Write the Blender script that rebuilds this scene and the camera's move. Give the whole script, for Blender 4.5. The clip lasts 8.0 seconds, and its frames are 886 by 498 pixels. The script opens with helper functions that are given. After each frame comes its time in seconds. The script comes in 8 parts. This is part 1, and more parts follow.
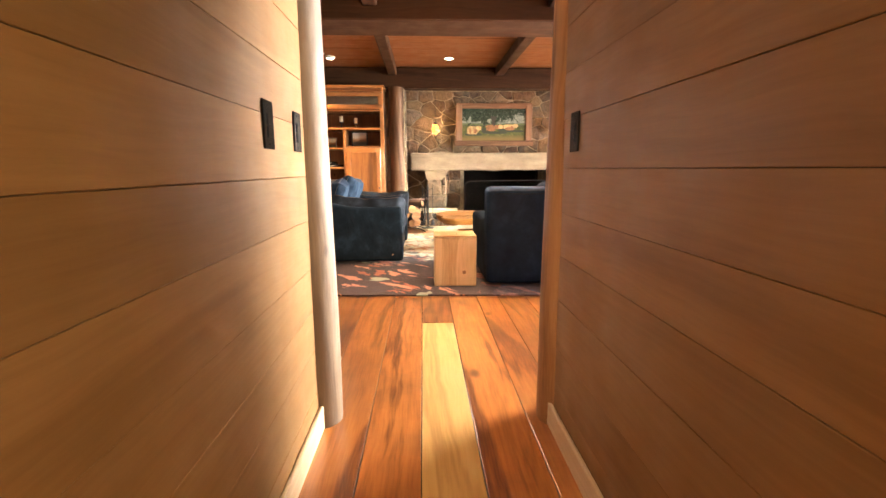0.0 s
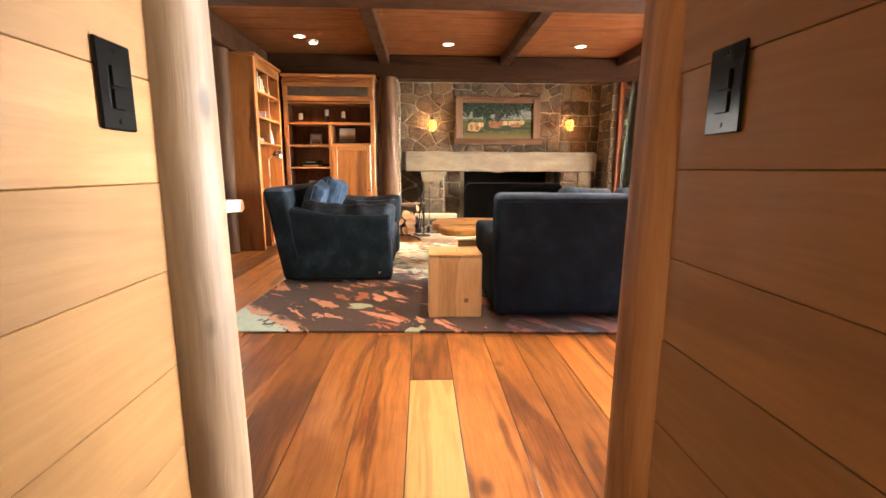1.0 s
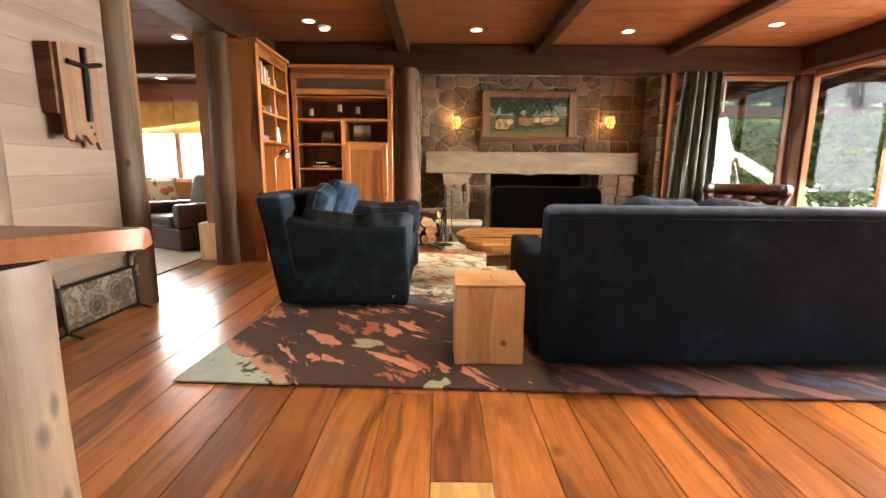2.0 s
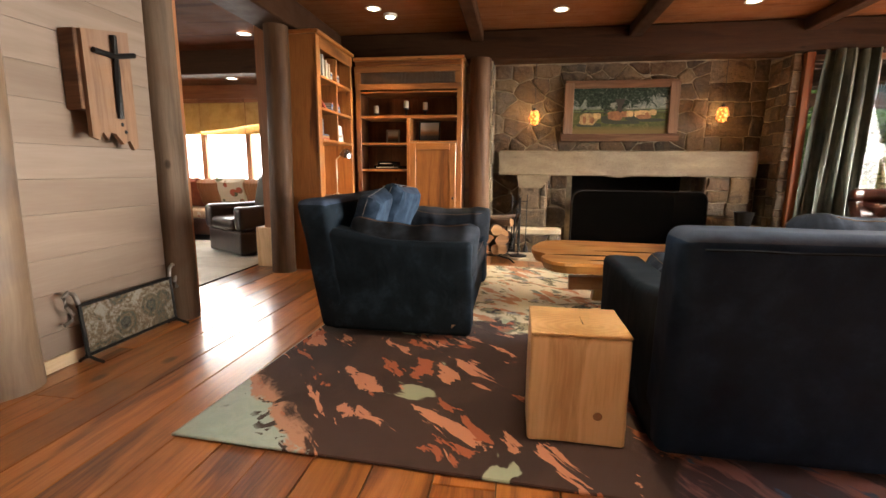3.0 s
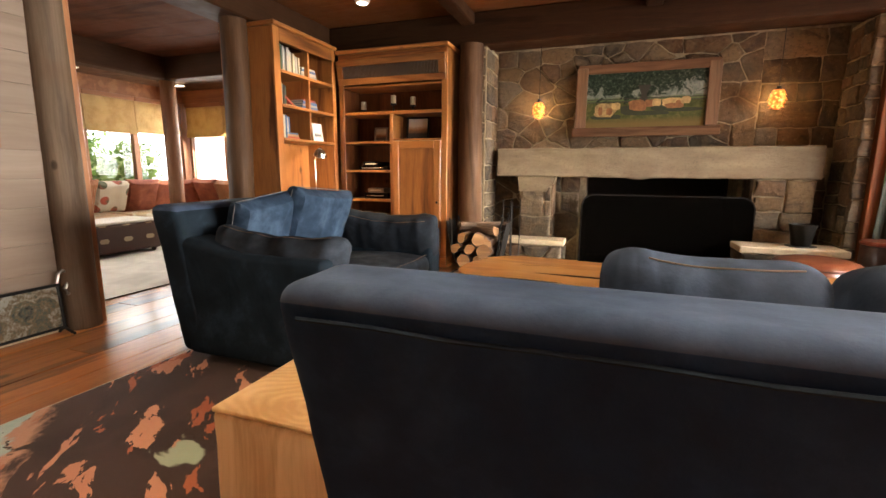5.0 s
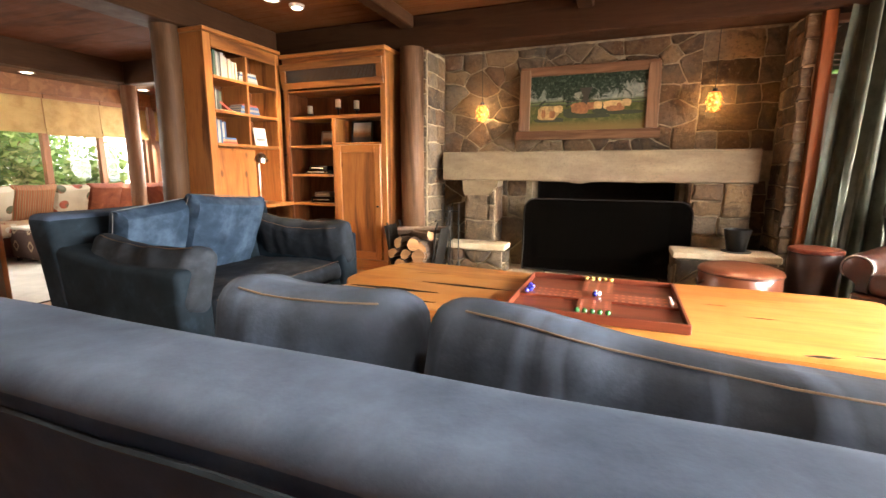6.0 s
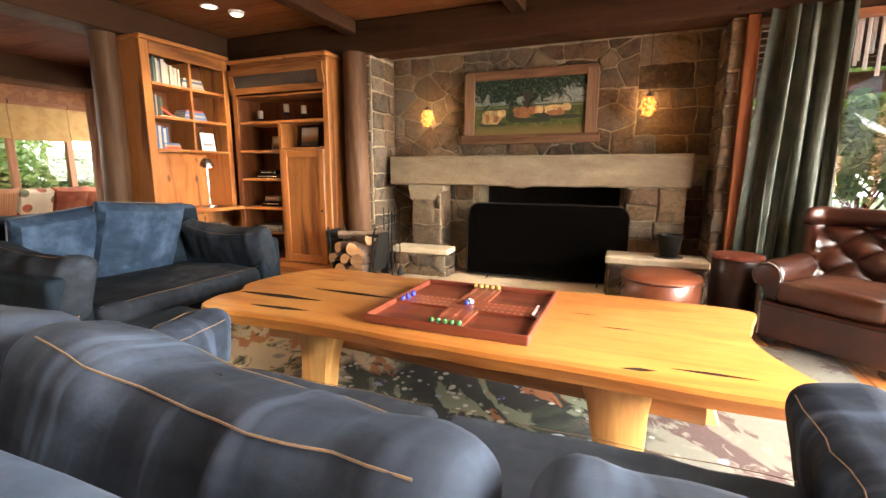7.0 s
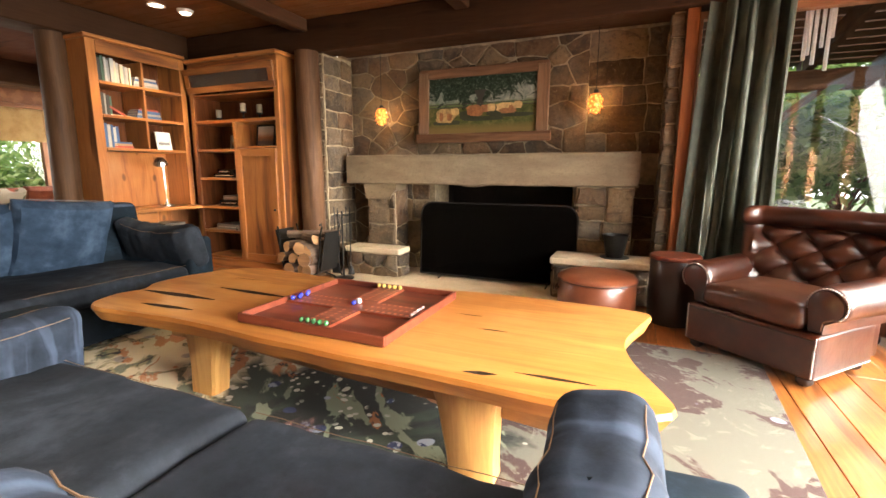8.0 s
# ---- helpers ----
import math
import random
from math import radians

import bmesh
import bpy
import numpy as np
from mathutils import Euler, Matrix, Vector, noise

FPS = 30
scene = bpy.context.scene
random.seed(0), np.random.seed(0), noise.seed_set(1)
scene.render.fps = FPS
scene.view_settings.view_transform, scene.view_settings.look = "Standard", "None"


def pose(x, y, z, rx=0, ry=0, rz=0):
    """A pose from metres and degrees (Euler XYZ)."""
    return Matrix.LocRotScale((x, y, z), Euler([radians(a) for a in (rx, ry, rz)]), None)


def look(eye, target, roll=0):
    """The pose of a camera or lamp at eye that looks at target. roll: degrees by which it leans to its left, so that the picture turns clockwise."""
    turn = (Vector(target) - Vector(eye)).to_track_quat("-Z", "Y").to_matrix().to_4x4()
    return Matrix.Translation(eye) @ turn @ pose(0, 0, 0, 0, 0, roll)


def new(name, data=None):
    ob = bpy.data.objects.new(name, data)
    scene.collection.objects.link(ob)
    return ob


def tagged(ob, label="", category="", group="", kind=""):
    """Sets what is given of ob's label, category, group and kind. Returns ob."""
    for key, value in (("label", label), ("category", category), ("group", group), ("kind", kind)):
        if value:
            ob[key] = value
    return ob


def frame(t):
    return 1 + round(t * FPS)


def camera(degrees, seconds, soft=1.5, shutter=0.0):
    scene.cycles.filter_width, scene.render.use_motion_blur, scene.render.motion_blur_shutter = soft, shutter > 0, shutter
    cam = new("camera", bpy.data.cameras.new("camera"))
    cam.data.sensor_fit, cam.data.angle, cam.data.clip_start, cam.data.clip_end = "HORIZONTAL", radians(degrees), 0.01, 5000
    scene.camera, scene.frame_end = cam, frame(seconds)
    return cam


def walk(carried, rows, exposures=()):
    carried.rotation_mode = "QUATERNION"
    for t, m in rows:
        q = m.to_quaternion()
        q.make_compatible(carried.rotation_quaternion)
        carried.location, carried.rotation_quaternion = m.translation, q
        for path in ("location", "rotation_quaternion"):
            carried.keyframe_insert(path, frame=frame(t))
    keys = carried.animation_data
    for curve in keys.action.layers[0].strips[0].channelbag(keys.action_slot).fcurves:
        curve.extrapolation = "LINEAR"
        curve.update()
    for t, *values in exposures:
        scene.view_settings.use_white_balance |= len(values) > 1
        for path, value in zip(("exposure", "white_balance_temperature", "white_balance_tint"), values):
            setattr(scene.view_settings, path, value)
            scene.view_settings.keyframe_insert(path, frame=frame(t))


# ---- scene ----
cam = camera(88.6, 8.0)
# seconds, eye, target, roll
PATH = [
    (0, (-0.137, 0.067, 1.029), (-0.052, 2.035, 0.68), -0.2),
    (0.5, (-0.125, 0.501, 1.026), (-0.03, 2.468, 0.678), 0.1),
    (1, (-0.092, 0.905, 1.028), (0.002, 2.873, 0.682), 0.2),
    (2.3, (-0.139, 1.828, 1.043), (-0.204, 3.797, 0.701), 0.5),
    (2.5, (-0.146, 1.956, 1.044), (-0.278, 3.922, 0.702), 0.5),
    (3, (-0.125, 2.258, 1.052), (-0.428, 4.205, 0.709), 0.5),
    (3.5, (-0.001, 2.527, 1.049), (-0.462, 4.443, 0.707), 0.5),
    (4, (0.21, 2.748, 1.049), (-0.349, 4.637, 0.709), 0.4),
    (4.5, (0.532, 2.94, 1.045), (-0.098, 4.809, 0.706), 0.4),
    (6, (1.535, 3.39, 1.105), (0.827, 5.229, 0.763), 0.2),
    (6.5, (1.861, 3.517, 1.128), (1.138, 5.351, 0.789), 0.1),
    (7, (2.159, 3.626, 1.151), (1.425, 5.455, 0.81), 0.1),
    (7.5, (2.426, 3.757, 1.139), (1.678, 5.58, 0.799), 0.1),
    (8, (2.691, 3.907, 1.131), (1.918, 5.721, 0.794), 0.1),
]
EXPOSURES = [(0, 1.85), (0.5, 1.6), (1, 1.45), (2.3, 0.8), (3.5, 0.46), (4.5, 0.38), (6, 1.05), (7, 0.85), (8, 0.5)]
walk(cam, [(t, look(eye, target, roll)) for t, eye, target, roll in PATH], EXPOSURES)

# ---- daylight ----
world = bpy.data.worlds.new("world")
scene.world = world
world.use_nodes = True
wt = world.node_tree
sky = wt.nodes.new("ShaderNodeTexSky")
sky.sky_type, sky.sun_disc = "NISHITA", False
sky.sun_elevation, sky.sun_rotation = radians(48), radians(161)
wt.nodes["Background"].inputs["Strength"].default_value = 0.15
wt.links.new(sky.outputs[0], wt.nodes["Background"].inputs["Color"])

sun = new("sun", bpy.data.lights.new("sun", "SUN"))
sun.data.energy, sun.data.angle, sun.data.color = 5.0, radians(2), (1.0, 0.95, 0.87)
sun.matrix_basis = look((3.2, -9.3, 11), (0, 0, 0))


def area(name, eye, target, sx, sy, watts, colour):
    lamp = new(name, bpy.data.lights.new(name, "AREA"))
    lamp.data.shape, lamp.data.size, lamp.data.size_y = "RECTANGLE", sx, sy
    lamp.data.energy, lamp.data.color = watts, colour
    lamp.matrix_basis = look(eye, target)
    return lamp


DAY = (1.0, 0.94, 0.86)
# sky light in the openings
area("window_light_east", (5.16, 4.4, 1.25), (2.2, 1.2, -2.0), 2.4, 1.9, 900, DAY)
beam_light = area("window_light_east", (5.02, 7.25, 1.25), (-0.42, 8.2, 0.5), 1.2, 1.9, 42, DAY)
beam_light.data.spread = radians(40)
area("window_light_east", (5.04, 6.1, 1.15), (-2.0, 4.6, -0.8), 1.6, 1.7, 120, DAY)
area("window_light_east", (5.06, 6.95, 1.15), (4.0, 6.5, -0.6), 1.5, 1.9, 110, DAY)
area("window_light_sunroom_west", (-6.13, 5.45, 1.45), (-2, 5.45, -1.2), 1.7, 1.2, 80, DAY)
area("window_light_sunroom_north", (-4.36, 9.24, 1.45), (-4.0, 5.5, -0.9), 3.1, 1.25, 120, DAY)
# added fill from behind the start; the hall has no opening here
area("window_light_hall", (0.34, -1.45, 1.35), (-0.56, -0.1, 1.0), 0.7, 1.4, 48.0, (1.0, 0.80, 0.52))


def spot_lamp(x, y, z, watts=34, size=78, colour=(1.0, 0.72, 0.42)):
    lamp = new("downlight_beam", bpy.data.lights.new("downlight_beam", "SPOT"))
    lamp.data.energy, lamp.data.spot_size, lamp.data.spot_blend = watts, radians(size), 0.55
    lamp.data.shadow_soft_size, lamp.data.color = 0.05, colour
    lamp.location = (x, y, z)
    return lamp


SPOTS = [(-1.62, 7.09), (0.28, 7.36), (2.08, 7.36), (3.62, 7.05)]
for sx_, sy_ in SPOTS:
    spot_lamp(sx_, sy_, 2.655, 110 if sx_ < 0 else (85 if sx_ < 1 else (45 if sx_ < 3 else 12)), 96 if sx_ < 0 else 74)
# unseen south row, added as fill for the floor and sofa tops
SOUTH_FILL_SPOTS = [(-1.5, 3.9), (0.28, 3.9), (2.08, 3.9), (3.75, 3.9)]
for sx_, sy_ in SOUTH_FILL_SPOTS:
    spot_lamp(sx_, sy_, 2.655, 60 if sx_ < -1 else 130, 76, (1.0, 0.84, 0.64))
SUNROOM_SPOTS = [(-3.2, 7.3, 2.55), (-4.11, 8.42, 2.3), (-5.35, 8.5, 2.3), (-5.5, 7.1, 2.3)]
for sx_, sy_, sz_ in SUNROOM_SPOTS:
    spot_lamp(sx_, sy_, sz_ - 0.02, 14)
for sx_ in (0.09, 2.29):
    lamp = new("pendant_glow", bpy.data.lights.new("pendant_glow", "POINT"))
    lamp.data.energy, lamp.data.color, lamp.data.shadow_soft_size = 3.6, (1.0, 0.56, 0.22), 0.02
    lamp.location = (sx_, 8.405, 1.75)

# ---- material nodes ----


class Mat:
    """A node material with short calls for its nodes."""

    def __init__(self, name):
        self.m = bpy.data.materials.new(name)
        self.m.use_nodes = True
        self.t = self.m.node_tree
        self.bsdf = self.t.nodes["Principled BSDF"]
        self.co = self.t.nodes.new("ShaderNodeTexCoord").outputs["Object"]
        self.rnd = self.t.nodes.new("ShaderNodeObjectInfo").outputs["Random"]
        shift = self.t.nodes.new("ShaderNodeVectorMath")
        shift.operation = "MULTIPLY_ADD"
        self.t.links.new(self.rnd, shift.inputs[0])
        shift.inputs[1].default_value = (13.0, 29.0, 17.0)
        self.t.links.new(self.co, shift.inputs[2])
        self.own = shift.outputs[0]

    def put(self, sock, v):
        if isinstance(v, bpy.types.NodeSocket):
            self.t.links.new(v, sock)
        elif isinstance(v, tuple) and sock.type == "RGBA" and len(v) == 3:
            sock.default_value = (*v, 1)
        else:
            sock.default_value = v

    def scale(self, vec, s, rot=(0, 0, 0), loc=(0, 0, 0)):
        n = self.t.nodes.new("ShaderNodeMapping")
        self.put(n.inputs[0], vec)
        n.inputs["Scale"].default_value, n.inputs["Rotation"].default_value, n.inputs["Location"].default_value = s, rot, loc
        return n.outputs[0]

    def noise(self, vec, scale, detail=4.0, rough=0.55, dist=0.0, colour=False):
        n = self.t.nodes.new("ShaderNodeTexNoise")
        self.put(n.inputs["Vector"], vec)
        n.inputs["Scale"].default_value, n.inputs["Detail"].default_value = scale, detail
        n.inputs["Roughness"].default_value, n.inputs["Distortion"].default_value = rough, dist
        return n.outputs["Color" if colour else "Fac"]

    def voronoi(self, vec, scale, feature="F1", rnd=1.0, out="Distance"):
        n = self.t.nodes.new("ShaderNodeTexVoronoi")
        n.feature = feature
        self.put(n.inputs["Vector"], vec)
        n.inputs["Scale"].default_value, n.inputs["Randomness"].default_value = scale, rnd
        return n.outputs[out]

    def wave(self, vec, scale, dist=2.0, detail=2.0, kind="BANDS", axis="X"):
        n = self.t.nodes.new("ShaderNodeTexWave")
        n.wave_type, n.bands_direction = kind, axis
        self.put(n.inputs["Vector"], vec)
        n.inputs["Scale"].default_value, n.inputs["Distortion"].default_value, n.inputs["Detail"].default_value = scale, dist, detail
        return n.outputs["Fac"]

    def math(self, op, a, b=0.0, clamp=False):
        n = self.t.nodes.new("ShaderNodeMath")
        n.operation, n.use_clamp = op, clamp
        self.put(n.inputs[0], a)
        self.put(n.inputs[1], b)
        return n.outputs[0]

    def ramp(self, fac, stops):
        n = self.t.nodes.new("ShaderNodeValToRGB")
        e = n.color_ramp.elements
        while len(e) < len(stops):
            e.new(0.5)
        for k, (p, c) in zip(e, stops):
            k.position, k.color = p, (*c, 1) if isinstance(c, tuple) else (c, c, c, 1)
        self.put(n.inputs[0], fac)
        return n.outputs[0]

    def mix(self, fac, a, b, mode="MIX"):
        n = self.t.nodes.new("ShaderNodeMix")
        n.data_type, n.blend_type = "RGBA", mode
        self.put(n.inputs[0], fac)
        self.put(n.inputs[6], a)
        self.put(n.inputs[7], b)
        return n.outputs[2]

    def hsv(self, col, hue=0.5, sat=1.0, val=1.0):
        n = self.t.nodes.new("ShaderNodeHueSaturation")
        self.put(n.inputs["Hue"], hue)
        self.put(n.inputs["Saturation"], sat)
        self.put(n.inputs["Value"], val)
        self.put(n.inputs["Color"], col)
        return n.outputs[0]

    def bump(self, height, strength=0.3, dist=0.01, normal=None):
        n = self.t.nodes.new("ShaderNodeBump")
        n.inputs["Strength"].default_value, n.inputs["Distance"].default_value = strength, dist
        self.put(n.inputs["Height"], height)
        if normal is not None:
            self.put(n.inputs["Normal"], normal)
        return n.outputs[0]

    def done(self, colour, rough=0.5, metal=0.0, normal=None, **more):
        self.put(self.bsdf.inputs["Base Color"], colour)
        self.put(self.bsdf.inputs["Roughness"], rough)
        self.put(self.bsdf.inputs["Metallic"], metal)
        if normal is not None:
            self.put(self.bsdf.inputs["Normal"], normal)
        for key, v in more.items():
            self.put(self.bsdf.inputs[key.replace("_", " ")], v)
        return self.m


def wood(name, dark, mid, light, grain="y", rough=(0.35, 0.6), knots=0.06, vary=0.35, rings=1.0, bump=0.25, coat=0.0, knot_scale=2.0, stain=None, spec=0.5, stained=0.32):
    """Sawn wood with its grain along one axis of the piece."""
    m = Mat(name)
    along = {"x": (1, 0, 0), "y": (0, 1, 0), "z": (0, 0, 1)}[grain]
    warp = m.mix(0.06, m.own, m.noise(m.own, 1.7, 2, colour=True), "ADD")
    fine = m.noise(m.scale(warp, tuple(4 if a else 95 for a in along)), 1.0, 5, 0.65)
    band = m.noise(m.scale(warp, tuple(0.55 if a else 6.0 for a in along)), 1.0, 3, 0.5, 0.8)
    ring = m.math("SINE", m.math("MULTIPLY", band, 46.0 * rings))
    ring = m.math("MULTIPLY_ADD", ring, 0.5)
    ring.node.inputs[2].default_value = 0.5
    fac = m.math("ADD", m.math("MULTIPLY", ring, 0.22), m.math("MULTIPLY", fine, 0.55))
    fac = m.math("ADD", fac, m.math("MULTIPLY", m.math("SUBTRACT", band, 0.5), 0.9))
    col = m.ramp(fac, [(0.12, dark), (0.45, mid), (0.8, light)])
    if knots:
        kv = m.voronoi(m.scale(warp, tuple(0.8 if a else 1.5 for a in along)), knot_scale)
        kn = m.ramp(kv, [(0.0, 1.0), (knots, 0.9), (knots * 1.9, 0.0)])
        col = m.mix(m.math("MULTIPLY", kn, 0.85), col, tuple(c * 0.35 for c in dark))
    if stain:
        col = m.mix(m.math("MULTIPLY", m.ramp(m.noise(m.own, 1.3, 5, 0.6), [(0.47, 0.0), (0.68, 1.0)]), stained), col, stain)
    val = m.math("MULTIPLY_ADD", m.rnd, vary)
    val.node.inputs[2].default_value = 1.0 - vary / 2
    col = m.hsv(col, 0.5, 1.0, val)
    ro = m.ramp(m.noise(m.own, 5.0, 4), [(0.3, rough[0]), (0.7, rough[1])])
    nrm = m.bump(m.math("ADD", fine, m.math("MULTIPLY", ring, 0.4)), bump, 0.002)
    return m.done(col, ro, 0.0, nrm, Coat_Weight=coat, Coat_Roughness=0.18, Specular_IOR_Level=spec)


M = {}
M["floor"] = wood("floor_plank", (0.12, 0.033, 0.008), (0.39, 0.132, 0.029), (0.56, 0.240, 0.064), "y", (0.29, 0.37), 0.075, 0.65, 0.6, 0.25, 0.7, 2.6, (0.085, 0.024, 0.009), stained=0.55)
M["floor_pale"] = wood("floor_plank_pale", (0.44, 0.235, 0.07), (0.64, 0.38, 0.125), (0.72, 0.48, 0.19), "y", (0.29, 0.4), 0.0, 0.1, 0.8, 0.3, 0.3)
M["cedar_y"] = wood("cedar_board", (0.175, 0.088, 0.029), (0.225, 0.118, 0.042), (0.27, 0.152, 0.060), "y", (0.45, 0.65), 0.03, 0.30, 0.4, 0.2, 0.0, 1.0, (0.14, 0.066, 0.024), spec=0.2)
M["cedar_x"] = wood("cedar_board_x", (0.175, 0.088, 0.029), (0.225, 0.118, 0.042), (0.27, 0.152, 0.060), "x", (0.45, 0.65), 0.03, 0.30, 0.4, 0.2, 0.0, 1.0, (0.14, 0.066, 0.024), spec=0.2)
M["redwood_x"] = wood("red_stained_board", (0.045, 0.014, 0.006), (0.075, 0.024, 0.010), (0.105, 0.038, 0.016), "x", (0.7, 0.85), 0.03, 0.3, 0.35, 0.2, spec=0.05)
M["stained_x"] = wood("stained_board", (0.05, 0.022, 0.010), (0.085, 0.038, 0.017), (0.12, 0.058, 0.027), "x", (0.5, 0.7), 0.03, 0.3, 0.35, 0.2, spec=0.12)
M["pale_y"] = wood("pale_board", (0.185, 0.132, 0.096), (0.215, 0.160, 0.120), (0.245, 0.188, 0.146), "y", (0.5, 0.7), 0.03, 0.12, 0.25, 0.12, 0.0, 0.9, spec=0.25)
M["ceiling"] = wood("ceiling_board", (0.11, 0.040, 0.014), (0.175, 0.070, 0.025), (0.24, 0.11, 0.042), "x", (0.5, 0.7), 0.03, 0.3, 0.4, 0.2, spec=0.12)
M["beam_x"] = wood("beam_x", (0.024, 0.010, 0.0045), (0.044, 0.019, 0.0085), (0.068, 0.030, 0.014), "x", (0.55, 0.75), 0.03, 0.3, 0.4, 0.3, spec=0.12)
M["beam_y"] = wood("beam_y", (0.024, 0.010, 0.0045), (0.044, 0.019, 0.0085), (0.068, 0.030, 0.014), "y", (0.55, 0.75), 0.03, 0.3, 0.4, 0.3, spec=0.12)
M["log"] = wood("peeled_log", (0.042, 0.019, 0.009), (0.082, 0.040, 0.019), (0.13, 0.068, 0.034), "z", (0.45, 0.65), 0.05, 0.25, 0.3, 0.35, 0.0, 3.0, (0.075, 0.050, 0.036), spec=0.12)
M["log_grey"] = wood("peeled_log_grey", (0.070, 0.046, 0.030), (0.125, 0.085, 0.056), (0.18, 0.128, 0.088), "z", (0.5, 0.7), 0.05, 0.25, 0.3, 0.35, 0.0, 3.0, (0.10, 0.045, 0.022), spec=0.12, stained=0.6)
M["log_amber"] = wood("peeled_log_amber", (0.13, 0.055, 0.022), (0.26, 0.125, 0.054), (0.36, 0.19, 0.088), "z", (0.45, 0.65), 0.07, 0.25, 0.3, 0.5, 0.0, 5.0, (0.085, 0.046, 0.028), spec=0.2, stained=0.6)
M["log_pale"] = wood("peeled_log_pale", (0.105, 0.062, 0.034), (0.176, 0.115, 0.068), (0.24, 0.168, 0.105), "z", (0.5, 0.7), 0.08, 0.2, 0.3, 0.5, 0.0, 5.0, (0.050, 0.047, 0.055), stained=0.75)
M["log_dark"] = wood("peeled_log_dark", (0.10, 0.045, 0.025), (0.17, 0.08, 0.042), (0.24, 0.125, 0.07), "z", (0.45, 0.65), 0.05, 0.25, 0.3, 0.35, 0.0, 3.0, spec=0.25)
M["pine_z"] = wood("pine_z", (0.10, 0.028, 0.007), (0.30, 0.112, 0.028), (0.45, 0.205, 0.062), "z", (0.30, 0.48), 0.085, 0.45, 0.35, 0.2, 0.1, 4.0, (0.13, 0.040, 0.011))
M["pine_x"] = wood("pine_x", (0.10, 0.028, 0.007), (0.30, 0.112, 0.028), (0.45, 0.205, 0.062), "x", (0.30, 0.48), 0.085, 0.45, 0.35, 0.2, 0.1, 4.0, (0.13, 0.040, 0.011))
M["pine_y"] = wood("pine_y", (0.10, 0.028, 0.007), (0.30, 0.112, 0.028), (0.45, 0.205, 0.062), "y", (0.30, 0.48), 0.085, 0.45, 0.35, 0.2, 0.1, 4.0, (0.13, 0.040, 0.011))
# the pine again, darkened: shade inside the shelves put into the colour
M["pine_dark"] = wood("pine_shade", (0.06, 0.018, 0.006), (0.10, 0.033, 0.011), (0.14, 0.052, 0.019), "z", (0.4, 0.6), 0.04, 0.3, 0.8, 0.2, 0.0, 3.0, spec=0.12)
M["trim_z"] = wood("trim_z", (0.20, 0.075, 0.028), (0.30, 0.125, 0.048), (0.38, 0.18, 0.075), "z", (0.4, 0.6), 0.03, 0.25, 0.5, 0.2)
M["trim_x"] = wood("trim_x", (0.20, 0.075, 0.028), (0.30, 0.125, 0.048), (0.38, 0.18, 0.075), "x", (0.4, 0.6), 0.03, 0.25, 0.5, 0.2)
M["trim_y"] = wood("trim_y", (0.20, 0.075, 0.028), (0.30, 0.125, 0.048), (0.38, 0.18, 0.075), "y", (0.4, 0.6), 0.03, 0.25, 0.5, 0.2)
M["trim_dark"] = wood("trim_dark", (0.12, 0.034, 0.009), (0.19, 0.058, 0.015), (0.25, 0.085, 0.024), "z", (0.4, 0.6), 0.03, 0.2, 0.5, 0.2, spec=0.2)
M["base_y"] = wood("baseboard_wood", (0.42, 0.29, 0.16), (0.56, 0.42, 0.26), (0.66, 0.52, 0.35), "y", (0.4, 0.6), 0.0, 0.2, 0.4, 0.2)
M["slab"] = wood("maple_slab", (0.36, 0.125, 0.024), (0.55, 0.245, 0.060), (0.64, 0.335, 0.100), "x", (0.29, 0.42), 0.0, 0.05, 0.6, 0.10, 0.15, 2.0, (0.46, 0.155, 0.026), stained=0.7)
M["slab_limb"] = wood("maple_limb", (0.20, 0.075, 0.025), (0.33, 0.145, 0.05), (0.46, 0.24, 0.09), "x", (0.35, 0.5), 0.0, 0.15, 0.5, 0.15, 0.1)
M["slab_leg"] = wood("maple_leg", (0.46, 0.22, 0.065), (0.62, 0.345, 0.11), (0.70, 0.44, 0.17), "z", (0.29, 0.45), 0.0, 0.15, 0.5, 0.15, 0.1)
M["stump"] = wood("stump_side", (0.50, 0.30, 0.14), (0.70, 0.48, 0.26), (0.77, 0.57, 0.35), "z", (0.35, 0.55), 0.05, 0.1, 0.6, 0.2, 0.05, 3.5)
M["mahogany"] = wood("mahogany", (0.085, 0.018, 0.010), (0.17, 0.040, 0.020), (0.24, 0.065, 0.032), "x", (0.29, 0.4), 0.0, 0.15, 0.6, 0.1, 0.15)
M["cherry"] = wood("cherry_rail", (0.15, 0.030, 0.014), (0.26, 0.060, 0.026), (0.34, 0.095, 0.045), "x", (0.29, 0.4), 0.0, 0.1, 0.6, 0.1, 0.15)
M["counter"] = wood("counter_slab", (0.19, 0.062, 0.022), (0.28, 0.108, 0.042), (0.34, 0.155, 0.066), "x", (0.29, 0.45), 0.03, 0.1, 0.5, 0.15, 0.1, 2.0)
M["old_board"] = wood("weathered_board", (0.085, 0.042, 0.020), (0.20, 0.105, 0.052), (0.28, 0.16, 0.088), "z", (0.55, 0.8), 0.03, 0.2, 0.6, 0.4, 0.0, 3.0, (0.12, 0.10, 0.10))
M["old_frame"] = wood("barnwood", (0.070, 0.032, 0.016), (0.135, 0.066, 0.034), (0.20, 0.105, 0.058), "x", (0.55, 0.8), 0.03, 0.3, 0.6, 0.4, 0.0, 3.0, spec=0.2)
